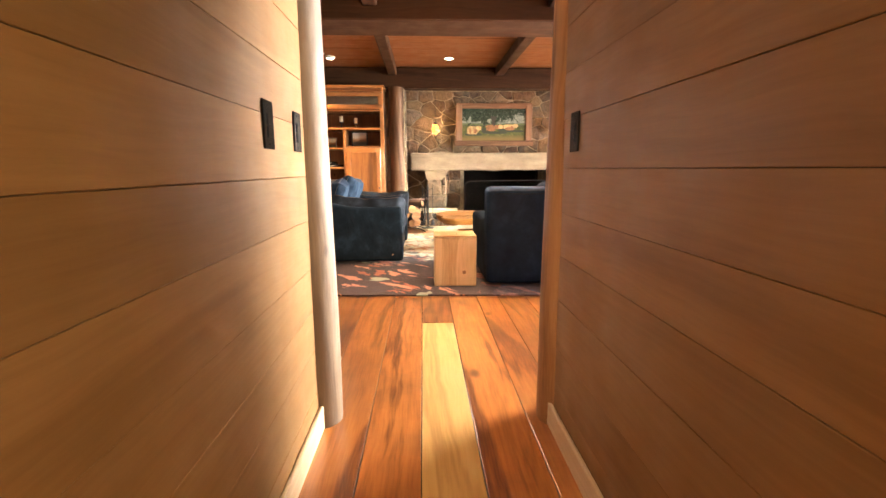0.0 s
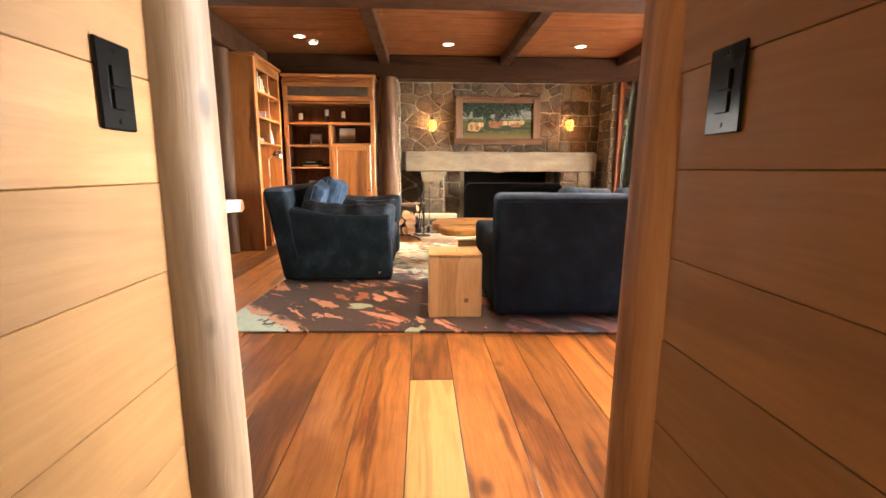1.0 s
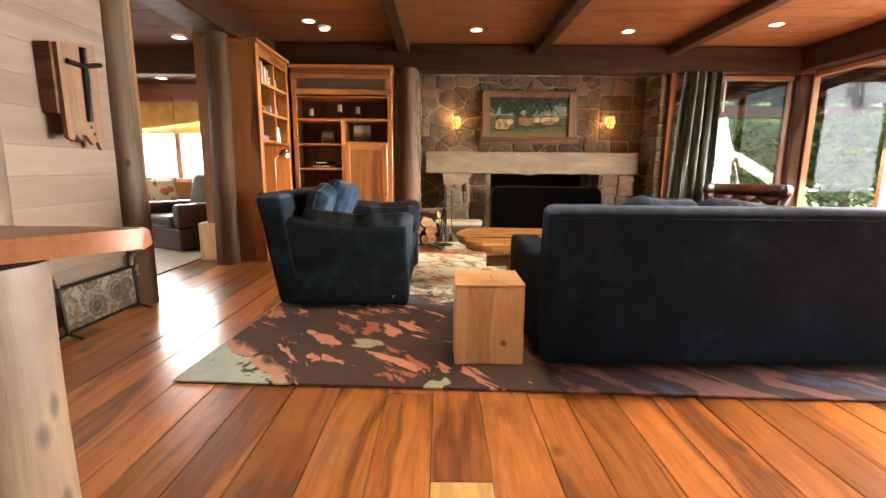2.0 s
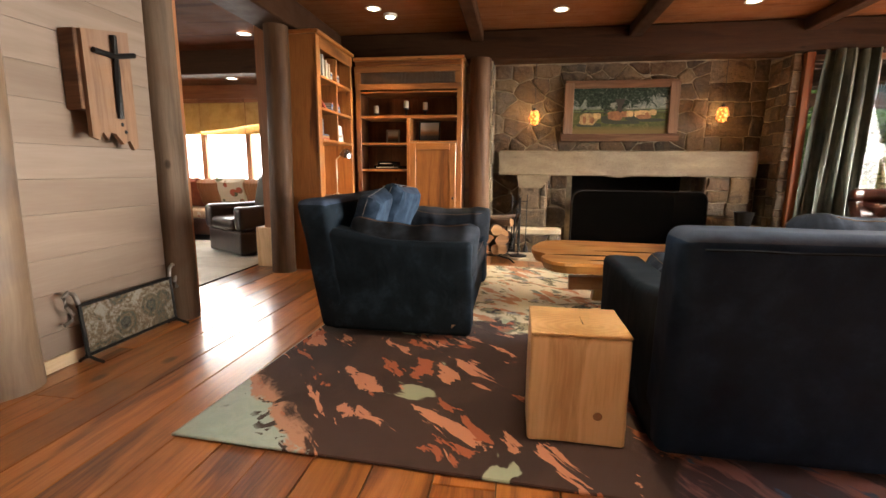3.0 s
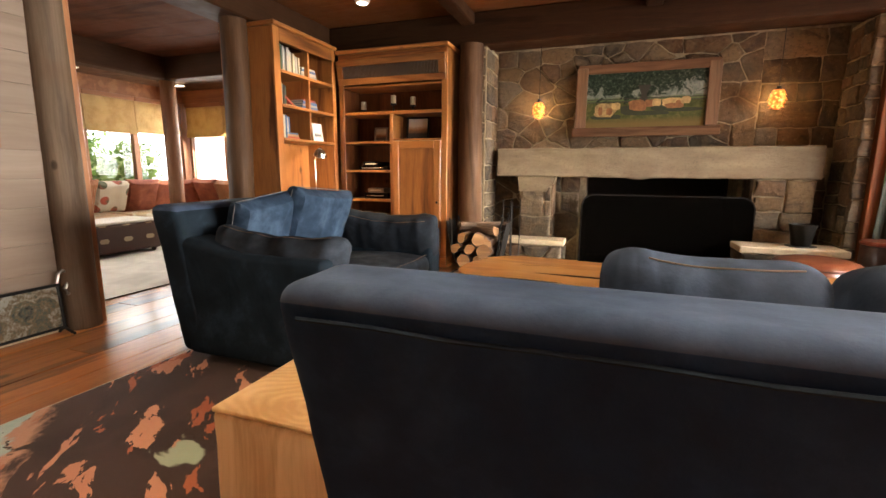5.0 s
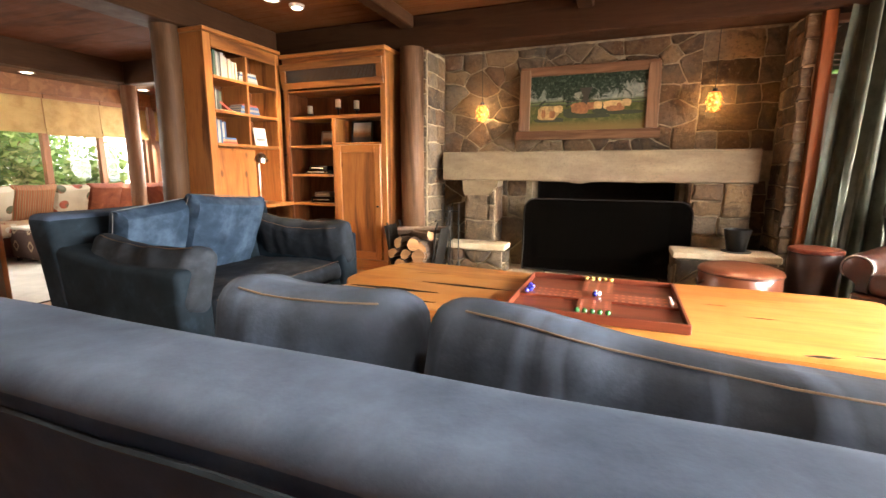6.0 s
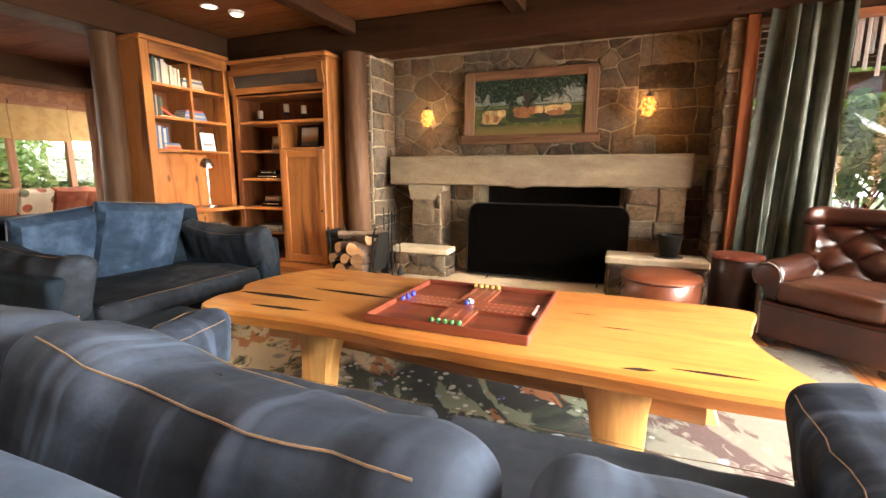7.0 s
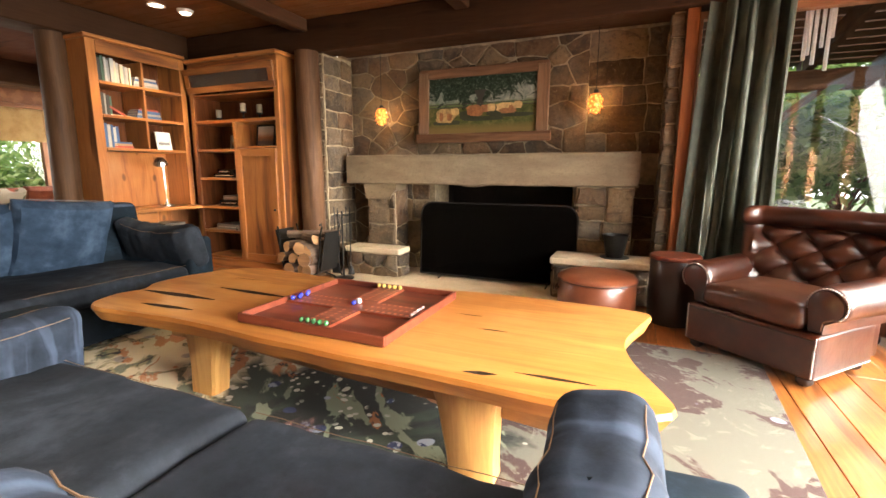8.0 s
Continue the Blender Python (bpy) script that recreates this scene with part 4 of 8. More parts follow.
def rug_material():
    m = Mat("painted_rug")
    co = m.co
    sep = m.t.nodes.new("ShaderNodeSeparateXYZ")
    m.put(sep.inputs[0], co)
    sx, sy = sep.outputs[0], sep.outputs[1]
    flow = m.mix(0.22, co, m.noise(co, 1.6, 3, colour=True), "ADD")
    turned = m.scale(flow, (1, 1, 1), (0, 0, 0.80))
    streak = m.noise(m.scale(turned, (2.3, 7.5, 1.0)), 1.0, 5, 0.58, 0.4)
    streak2 = m.noise(m.scale(turned, (2.0, 5.6, 1.0), (0, 0, 0), (7, 3, 0)), 1.0, 5, 0.58, 0.4)
    pool = m.noise(m.scale(turned, (2.2, 3.0, 1.0), (0, 0, 0), (4.3, 1.6, 0)), 1.0, 4, 0.5, 0.4)
    blot = m.noise(m.scale(flow, (1.3, 1.3, 1.0), (0, 0, 0), (2.4, 1.0, 0)), 1.0, 5, 0.6, 1.0)
    petal = m.voronoi(m.scale(flow, (3.8, 3.8, 1)), 1.0)
    bold = m.noise(flow, 4.2, 4, 0.55, 1.2)
    spots = m.noise(co, 9.0, 5, 0.6, 1.5)
    base = m.mix(m.ramp(blot, [(0.45, 0.0), (0.52, 1.0)]), (0.036, 0.017, 0.0125), (0.052, 0.025, 0.018))
    near = m.mix(m.ramp(streak, [(0.580, 0.0), (0.588, 1.0)]), base, (0.52, 0.225, 0.125))
    near = m.mix(m.ramp(streak2, [(0.597, 0.0), (0.606, 1.0)]), near, (0.36, 0.100, 0.040))
    near = m.mix(m.ramp(pool, [(0.655, 0.0), (0.668, 1.0)]), near, (0.33, 0.37, 0.25))
    # sage corner
    sage = m.math("ADD", m.math("MULTIPLY", m.math("ADD", sx, 2.35), 0.95), m.math("MULTIPLY", m.math("ADD", sy, 1.77), 1.05))
    sage = m.math("ADD", sage, m.math("MULTIPLY", m.math("SUBTRACT", streak2, 0.5), 0.55))
    sage = m.math("ADD", sage, m.math("MULTIPLY", m.math("SUBTRACT", spots, 0.5), 0.16))
    near = m.mix(m.ramp(sage, [(0.52, 1.0), (0.54, 0.0)]), near, m.mix(spots, (0.27, 0.36, 0.33), (0.45, 0.53, 0.48)))
    rim_ = m.math("MULTIPLY", m.ramp(sage, [(0.50, 0.0), (0.53, 1.0), (0.60, 1.0), (0.66, 0.0)]), m.ramp(streak2, [(0.47, 0.0), (0.49, 1.0)]))
    near = m.mix(rim_, near, (0.46, 0.24, 0.15))
    blots = m.math("MULTIPLY", m.ramp(sage, [(0.30, 0.0), (0.42, 1.0), (0.53, 1.0), (0.55, 0.0)]), m.ramp(m.noise(co, 10.0, 3, 0.5, 0.6), [(0.58, 0.0), (0.60, 1.0)]))
    near = m.mix(blots, near, (0.045, 0.028, 0.022))
    # flowered middle
    fl = m.mix(m.ramp(bold, [(0.44, 0.0), (0.47, 1.0)]), (0.30, 0.27, 0.14), (0.64, 0.57, 0.38))
    fl = m.mix(m.ramp(streak2, [(0.56, 0.0), (0.59, 0.9)]), fl, (0.10, 0.13, 0.085))
    fl = m.mix(m.ramp(petal, [(0.16, 1.0), (0.20, 0.0)]), fl, m.mix(spots, (0.05, 0.06, 0.11), (0.62, 0.55, 0.42)))
    fl = m.mix(m.ramp(streak, [(0.56, 0.0), (0.58, 0.9)]), fl, (0.46, 0.18, 0.06))
    fl = m.mix(m.ramp(m.math("ABSOLUTE", m.math("SUBTRACT", bold, 0.40)), [(0.010, 1.0), (0.016, 0.0)]), fl, (0.03, 0.025, 0.02))
    # dark green band under the table, pale far end
    end = m.mix(m.ramp(m.math("ADD", m.math("MULTIPLY", blot, 0.6), m.math("MULTIPLY", streak2, 0.4)), [(0.475, 0.0), (0.49, 1.0)]), (0.125, 0.12, 0.093), (0.055, 0.028, 0.024))
    end = m.mix(m.ramp(spots, [(0.58, 0.0), (0.63, 0.7)]), end, (0.18, 0.17, 0.135))
    end = m.mix(m.ramp(petal, [(0.10, 1.0), (0.13, 0.0)]), end, (0.26, 0.24, 0.34))
    dark = m.mix(m.ramp(streak2, [(0.55, 0.0), (0.575, 1.0)]), m.mix(m.ramp(blot, [(0.48, 0.0), (0.54, 1.0)]), (0.010, 0.013, 0.010), (0.030, 0.045, 0.030)), (0.20, 0.23, 0.155))
    dark = m.mix(m.ramp(streak, [(0.60, 0.0), (0.615, 0.9)]), dark, (0.36, 0.13, 0.04))
    bloom = m.voronoi(m.scale(flow, (6.0, 6.0, 1)), 1.0)
    dark = m.mix(m.ramp(bloom, [(0.21, 1.0), (0.24, 0.0)]), dark, m.mix(m.ramp(spots, [(0.47, 0.0), (0.52, 1.0)]), (0.020, 0.032, 0.10), (0.30, 0.34, 0.44)))
    berry = m.voronoi(m.scale(flow, (17, 17, 1), (0, 0, 0), (3, 5, 0)), 1.0)
    patchy = m.ramp(m.noise(co, 2.4, 3, 0.5), [(0.46, 0.0), (0.52, 1.0)])
    dark = m.mix(m.math("MULTIPLY", m.ramp(berry, [(0.25, 1.0), (0.29, 0.0)]), patchy), dark, (0.58, 0.56, 0.48))
    wob = m.math("MULTIPLY", m.math("SUBTRACT", blot, 0.5), 1.6)
    ky = m.ramp(m.math("ADD", m.math("ADD", sy, 0.28), wob), [(0.0, 0.0), (0.12, 1.0)])
    kx = m.ramp(m.math("ADD", m.math("ADD", sx, 0.25), wob), [(0.0, 0.0), (0.14, 1.0)])
    kx2 = m.ramp(m.math("ADD", m.math("ADD", sx, -1.0), wob), [(0.0, 0.0), (0.14, 1.0)])
    far = m.mix(kx, fl, dark)
    far = m.mix(kx2, far, end)
    # mauve streaks on the near side at the sofa's back
    mv = m.mix(m.ramp(streak, [(0.50, 0.0), (0.56, 1.0)]), (0.085, 0.050, 0.055), (0.34, 0.16, 0.14))
    mv = m.mix(m.ramp(streak2, [(0.60, 0.0), (0.62, 1.0)]), mv, (0.08, 0.12, 0.2))
    km = m.ramp(m.math("ADD", m.math("ADD", sx, 0.45), wob), [(0.0, 0.0), (0.2, 1.0)])
    near = m.mix(km, near, mv)
    col = m.mix(ky, near, far)
    pile = m.noise(co, 420, 3, 0.7)
    col = m.mix(m.math("MULTIPLY", pile, 0.2), col, (0.45, 0.45, 0.45), "OVERLAY")
    return m.done(col, 0.93, 0.0, m.bump(m.math("ADD", pile, m.math("MULTIPLY", streak, 0.3)), 0.35, 0.004), Sheen_Weight=0.12, Sheen_Roughness=0.4, Specular_IOR_Level=0.3)


b = rbox(-2.35, 2.35, -1.77, 1.77, 0, 0.012, 0.004, 1)
rug = part("rug", b, rug_material(), None, "", False, pose(1.003, 5.373, 0.003, 0, 0, -2.8))
tagged(rug, "large brown wool rug with orange flame shapes and pale flowers", "rug")
part("binding", rbox(-2.356, -2.351, -1.772, 1.772, 0.0, 0.011, 0.002), M["paper"], rug, "pale bound edge")

# ---- denim sofas ----


def puffed(w, h, t, seed, sag=0.02):
    """How a boxed cushion of w x h x t bulges, slumps and folds."""
    def move(x, y, z):
        u, v = 2 * x / w, 2 * y / h
        fold = noise.noise((x * 12 + seed * 4, y * 1.8 + 0.8 * noise.noise((x * 3, y * 3, seed)), seed))
        pinch = noise.noise((x * 28 + seed, y * 6, z * 4 + seed))
        full = (1 - min(1.0, u * u)) * (1 - min(1.0, v * v))
        z2 = z * (1 + 0.22 * full) + (1 if z > 0 else -1) * (0.028 * fold + 0.006 * pinch) * (0.35 + 0.65 * abs(v))
        y2 = y - sag * (1 - u * u) * max(0.0, v) + 0.006 * noise.noise((x * 6, seed, 1)) + 0.004 * fold
        x2 = x * (1 + 0.02 * abs(v) ** 3) + 0.006 * noise.noise((seed, y * 6, 4))
        return (x2, y2, z2)
    return move


def boxed_cushion(name, w, h, t, seed, m, parent, mat, sag=0.02):
    """A boxed denim cushion standing on its long side, with its stitched seams."""
    r = min(0.07, t * 0.40)
    move = puffed(w, h, t, seed, sag)
    cu = part(name, soft_block(-w / 2, w / 2, -h / 2, h / 2, -t / 2, t / 2, r, 30, 0.004, seed, move), mat, parent, "", True, m)
    for side in (1, -1):
        b = bmesh.new()
        k = r * 0.27
        pts = []
        for q in range(61):
            a = 4 * q / 60
            e, f = int(a) % 4, a - int(a)
            x, y = ((-1 + 2 * f, 1), (1, 1 - 2 * f), (1 - 2 * f, -1), (-1, -1 + 2 * f))[e]
            x, y = x * (w / 2 - k), y * (h / 2 - k)
            if e != 0 or abs(x) > w / 2 - r * 0.6:
                continue
            pts.append(Vector(move(x, y, side * (t / 2 - k))) + Vector((0, 0, side * 0.0012)))
        tube(b, pts, 0.0016, 5)
        part("stitching", b, M["thread"], cu, "pale orange stitching")
    return cu


def loose_pillow(name, w, h, t, seed, m, parent, mat):
    """A soft knife-edged denim pillow with a frayed seam."""
    pw = part(name, pillow(w, h, t, seed, 0.5, 0.016, 26, 22), mat, parent, "", True, m)
    part("seam", seam_loop(w, h, t, 0.003, 0.985), M["thread_pale"], pw, "pale frayed seam")
    return pw


def couch(name, L, D, label, m, nseat, nback, rear=0.16, top=0.87, seed=0, tag=0, back_h=0.46, arm_z=0.60, sd=0.0, ba=0.0, backs=None, cloth="denim_grey", loose=False, low=0.0):
    """A slip-covered sofa, its length along x, its back at y = 0, its front at y = D."""
    so = thing(name, label, "sofa", m)
    h2 = L / 2
    aw = 0.20

    def leaning(x, y, z):
        return (x * (1 + 0.02 * z / top), y - rear * (z / top) ** 1.1, z)

    bb = soft_block(-h2, h2, 0.0, 0.205, 0.035, top, 0.045, 12, 0.006, seed, leaning)
    # top faces take the denim with light put into its colour
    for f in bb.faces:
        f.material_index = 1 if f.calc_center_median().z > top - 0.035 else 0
    part("back", bb, [M["denim_navy" if L > 2 else "denim"], M["denim_lit_top"]], so, "", True)

    def arm_top(y):
        k = min(1.0, max(0.0, (y - 0.10) / 0.40))
        return arm_z + 0.07 * (1 - k * k * (3 - 2 * k))

    def arm_lean(x, y, z):
        k = z / arm_z
        z2 = z + (arm_top(y) - arm_z) * max(0.0, (k - 0.45) / 0.55)
        return (x, y - rear * (z2 / top) ** 1.1 * max(0.0, 1 - max(0.0, y - 0.1) / 0.45), z2)

    for k, sgn in enumerate((-1, 1)):
        x0, x1 = sorted((sgn * (h2 + 0.003), sgn * (h2 - aw)))
        part("arm", soft_block(x0, x1, 0.06, D, 0.035, arm_z - (low if sgn > 0 else 0), 0.035, 10, 0.006, seed + 3 + k, arm_lean), M["denim"], so, "", True)
        if loose:
            continue
        up = 0.03 if low and sgn > 0 else 0.0
        boxed_cushion("arm_cushion", D * 0.72, 0.33 + 0.03 * (up > 0), 0.17 + up, seed + k + 5, pose(sgn * (h2 - aw - 0.075), D * 0.61, arm_z - 0.115 + up, 0, 0, 90) @ pose(0, 0, 0, 80 if sgn > 0 else 100, 0, 0), so, M[cloth], 0.035)
    part("base", soft_block(-h2 + aw + 0.002, h2 - aw - 0.002, 0.10, D - sd - 0.03, 0.035, 0.275, 0.02, 8, 0.004, seed + 6), M["denim"], so, "", True)
    wi = L - 2 * aw - 0.01
    for k in range(nseat):
        w = wi / nseat
        cx = -wi / 2 + w * (k + 0.5)
        sc = part("seat_cushion", soft_block(-w / 2 + 0.004, w / 2 - 0.004, 0.17, D - sd, 0.276, 0.42, 0.05, 16, 0.016, seed + 8 + k), M["denim_char"], so, "", True, pose(cx, 0, 0))
        bb = bmesh.new()
        tube(bb, [(-w / 2 + 0.03 + (w - 0.06) * q / 10, D - sd - 0.025, 0.417 + 0.003 * math.sin(q * 1.9)) for q in range(11)], 0.0013, 5)
        part("stitching", bb, M["thread"], sc, "pale orange stitching")
    if backs is None:
        backs = [(-wi / 2 + wi / nback * (k + 0.5), wi / nback * 0.985, 2 * math.sin(k * 3 + seed), 0, 0) for k in range(nback)]
    for k, (cx, w, yaw, dz, sag_) in enumerate(backs if not loose else ()):
        tilt = 76 + 3 * math.sin(seed + k * 2.3)
        boxed_cushion("back_cushion", w, back_h + 0.03 + dz, 0.20, seed + 20 + k, pose(cx, 0.19 + ba, 0.42 + (back_h + dz) / 2 - 0.012, tilt, 0, yaw) @ pose(0, 0, 0, 0, 0, -sag_), so, M[cloth])
    if loose:
        loose_pillow("back_pillow", 0.50, 0.50, 0.19, seed + 1, pose(0.33, 0.15 + ba, 0.645, 72, 0, 6) @ pose(0, 0, 0, 0, 0, -6), so, M[cloth])
        loose_pillow("back_pillow", 0.60, 0.54, 0.20, seed + 2, pose(-0.13, 0.21 + ba, 0.655, 70, 0, -4) @ pose(0, 0, 0, 0, 0, 5), so, M[cloth])
        for k, sgn in enumerate((-1, 1)):
            boxed_cushion("arm_cushion", D * 0.86, 0.36, 0.17, seed + k + 5, pose(sgn * (h2 - aw + 0.055), D * 0.595, arm_z - 0.05, 0, 0, 90) @ pose(0, 0, 0, 72 if sgn > 0 else 108, 0, 0) @ pose(0, 0, 0, 0, 0, -2.5), so, M["denim_char"], 0.05)
    bb = bmesh.new()
    tube(bb, [(-h2 + 0.03 + (L - 0.06) * q / 20, -rear * 0.94 - 0.004, top - 0.052 + 0.002 * math.sin(q * 2.2)) for q in range(21)], 0.004, 5)
    part("piping", bb, M["denim"], so)
    if tag:
        part("tag", rbox(tag * h2 - 0.0025, tag * h2 + 0.0025, D - 0.115, D - 0.05, 0.075, 0.115, 0.001), M["tag"], so, "small stitched leather tag")
    return so


couch("sofa", 2.55, 1.13, "long dark blue denim sofa with three loose back cushions", pose(1.675, 3.83, 0.016), 2, 3, 0.175, 0.865, 1.0, sd=0.11, back_h=0.43, arm_z=0.565, low=0.10, backs=[(-0.625, 0.37, 9, 0.05, 3), (-0.03, 0.78, -1, 0.02, 4), (0.68, 0.54, 2, 0.0, 0)])
couch("loveseat", 1.58, 0.95, "dark blue denim loveseat with loose cushions standing on the rug", pose(-1.31, 5.655, 0.016, 0, 0, -90), 1, 2, 0.14, 0.85, 7.0, 1, 0.47, 0.615, sd=0.0, ba=0.03, cloth="denim_worn", loose=True)

# ---- stump side table ----
st = thing("stump_table", "square blond wood stump side table with a knot", "side table", pose(0.138, 4.08, 0.016))
b = soft_block(-0.182, 0.182, -0.17, 0.17, 0.0, 0.43, 0.014, 5, 0.006, 3)
part("stump", b, M["stump"], st, "", True)
part("top", soft_block(-0.1825, 0.1825, -0.1705, 0.1705, 0.4305, 0.444, 0.006, 3, 0.003, 3), M["end_grain"], st, "end-grain top with growth rings", True)
b = bmesh.new()
rings(b, [[(0.02 + 0.0022 * s, -0.02 + t, 0.4445) for s, t in ((-1, -0.035), (1, -0.035), (0.3, 0.06), (-0.3, 0.06))], [(0.02 + 0.0022 * s, -0.02 + t, 0.4452) for s, t in ((-1, -0.035), (1, -0.035), (0.3, 0.06), (-0.3, 0.06))]])
part("crack", b, M["dark_void"], st)
b = bmesh.new()
lathe(b, [(0.017, 0.0), (0.015, 0.0012)], 14)
bmesh.ops.rotate(b, verts=b.verts[:], matrix=Matrix.Rotation(radians(90), 3, "X"))
part("knot", b, M["tag"], st, "dark knot", False, pose(0.075, -0.1735, 0.125))

# ---- live-edge coffee table ----
ct = thing("coffee_table", "long live-edge maple slab coffee table with dark cracks", "coffee table", pose(1.38, 5.73, 0.016))
bm = bmesh.new()


def edge_at(s):
    """The slab's outline for s in 0..4: front, right end, back, left end."""
    k = int(s) % 4
    t = s - int(s)
    wob = 0.03 * noise.noise((s * 3.1, 0, 0)) + 0.016 * noise.noise((s * 11.0, 4, 0))
    if k == 0:
        return (-1.165 + 2.61 * t, -0.50 + 0.03 * math.sin(t * 5.5) + wob)
    if k == 1:
        return (1.46 - 0.13 * math.sin(t * math.pi) ** 1.3 - 0.04 * t + wob * 0.6, -0.49 + 1.0 * t)
    if k == 2:
        return (1.36 - 2.525 * t, 0.51 + 0.035 * math.sin(t * 8) + wob)
    return (-1.165 - 0.19 * math.sin(math.pi * t) ** 0.5 + 0.075 * math.exp(-((t - 0.66) / 0.07) ** 2) + wob * 0.7, 0.50 - 1.0 * t)


outer = [edge_at(4 * k / 150) for k in range(150)]
for _ in range(2):
    outer = [((a[0] + 2 * b_[0] + c[0]) / 4, (a[1] + 2 * b_[1] + c[1]) / 4) for a, b_, c in zip(outer[-1:] + outer[:-1], outer, outer[1:] + outer[:1])]
CRACKS = [(-0.98, -0.17, 0.56, 0.030, 0.02), (-0.83, -0.345, 0.36, 0.022, 0.06), (-0.62, 0.03, 0.56, 0.024, -0.03), (0.86, -0.45, 0.12, 0.015, 0.15), (1.10, -0.395, 0.27, 0.012, 0.02),
          (0.78, -0.03, 0.15, 0.006, 0.05), (0.62, 0.13, 0.16, 0.005, 0.0), (-0.9, 0.26, 0.25, 0.005, 0.05)]
loops = [outer]
for cx, cy, ln, wd, slope in CRACKS:
    hole = []
    for k in range(18):
        a = 2 * math.pi * k / 18
        u = math.cos(a)
        hole.append((cx + ln / 2 * u, cy + slope * ln / 2 * u + wd * math.sin(a) * (1 - 0.55 * abs(u)) + 0.004 * noise.noise((u * 4, cx * 9, math.sin(a)))))
    loops.append(hole)
edges = []
for lp in loops:
    vs = [bm.verts.new((x, y, 0.445)) for x, y in lp]
    edges += [bm.edges.new((a, b_)) for a, b_ in zip(vs, vs[1:] + vs[:1])]
bmesh.ops.triangle_fill(bm, use_beauty=True, use_dissolve=False, edges=edges)
n_out = len(outer)
bm.verts.index_update()
bm.verts.ensure_lookup_table()
rim = [e for e in bm.edges if e.is_boundary]
old = bm.verts[:]
low = {v: bm.verts.new((v.co.x * 0.985, v.co.y * 0.965, 0.372 + 0.006 * noise.noise(v.co * 5))) for v in old}
tops = bm.faces[:]
mid = {v: bm.verts.new((v.co.x * (1.004 if v.index < n_out else 1), v.co.y * (1.008 if v.index < n_out else 1), 0.425)) for v in {w for e in rim for w in e.verts}}
for e in rim:
    a, b_ = e.verts
    hole = 1 if a.index >= n_out else 0
    bm.faces.new((a, b_, mid[b_], mid[a])).material_index = hole
    bm.faces.new((mid[a], mid[b_], low[b_], low[a])).material_index = hole
for f in tops:
    bm.faces.new([low[v] for v in f.verts][::-1])
part("tabletop", bm, [M["slab"], M["dark_void"]], ct, "", False)


def slab_leg(x, y, lean, seed, wide=0.085):
    b = bmesh.new()
    loops = []
    for i in range(9):
        t = i / 8
        z = 0.371 * t
        w = wide * (0.92 + 0.45 * t ** 2) + 0.006 * noise.noise((z * 9, seed, 0))
        d = 0.055 + 0.02 * t ** 2
        ox = lean * (1 - t) * 0.09
        loops.append([(x + ox + u * w, y + v * d, z) for u, v in ((-1, -0.8), (-0.85, -1), (0.85, -1), (1, -0.8), (1, 0.8), (0.85, 1), (-0.85, 1), (-1, 0.8))])
    rings(b, loops)
    part("leg", b, M["slab_leg"], ct, "", True)


b = bmesh.new()
loops = []
for i in range(13):
    t = i / 12
    x, y, z = -1.09 + 2.19 * t, -0.11 - 0.17 * t + 0.02 * math.sin(t * 5), 0.228 + 0.034 * t + 0.010 * math.sin(t * 9)
    w, d = 0.038 + 0.006 * math.sin(t * 7), 0.048 - 0.006 * math.sin(t * 4)
    loops.append([(x, y + u * w, z + v * d) for u, v in ((-1, -0.7), (-0.75, -1), (0.75, -1), (1, -0.7), (1, 0.7), (0.75, 1), (-0.75, 1), (-1, 0.7))])
rings(b, loops)
part("stretcher", b, M["slab_limb"], ct, "crooked limb stretcher between the legs", True)
slab_leg(-0.62, -0.27, -0.4, 1)
slab_leg(0.79, -0.36, 0.3, 2, 0.095)
slab_leg(1.02, 0.16, 1.6, 3)
slab_leg(-0.72, 0.30, -0.6, 4)

# ---- marble board game on the table ----
gb = thing("marble_game_board", "square red-brown wooden marble game board on the table", "board game", pose(1.46, 5.71, 0.4635, 0, 0, -0.5))
b = bmesh.new()
box(b, -0.365, 0.365, -0.355, 0.355, 0, 0.014)
part("tray", b, M["mahogany"], gb)
for nm, q in (("rim", (-0.38, 0.38, -0.37, -0.356)), ("rim", (-0.38, 0.38, 0.356, 0.37)), ("rim", (-0.38, -0.366, -0.3555, 0.3555)), ("rim", (0.366, 0.38, -0.3555, 0.3555))):
    part(nm, rbox(*q, 0, 0.042, 0.003), M["mahogany"], gb)
b = bmesh.new()
box(b, -0.364, 0.364, -0.075, 0.075, 0.0142, 0.026)
part("cross_rail", b, M["cherry"], gb)
b = bmesh.new()
box(b, -0.075, 0.075, 0.0755, 0.354, 0.0142, 0.026)
part("cross_rail", b, M["cherry"], gb)
b = bmesh.new()
box(b, -0.075, 0.075, -0.354, -0.0755, 0.0142, 0.026)
part("cross_rail", b, M["cherry"], gb)
b = bmesh.new()
for k in range(1, 9):
    for s in (-0.055, 0, 0.055):
        for x, y in ((0.085 + 0.031 * k - 0.02, s), (-0.085 - 0.031 * k + 0.02, s), (s, 0.085 + 0.031 * k - 0.02), (s, -0.085 - 0.031 * k + 0.02)):
            lathe(b, [(0.0095, 0.0262), (0.0085, 0.0268)], 8, x, y)
tagged(part("peg_holes", b, plain("red_pegholes", (0.55, 0.20, 0.13), 0.5), gb, "rows of drilled red-rimmed holes"), "", "", "", "stuff")


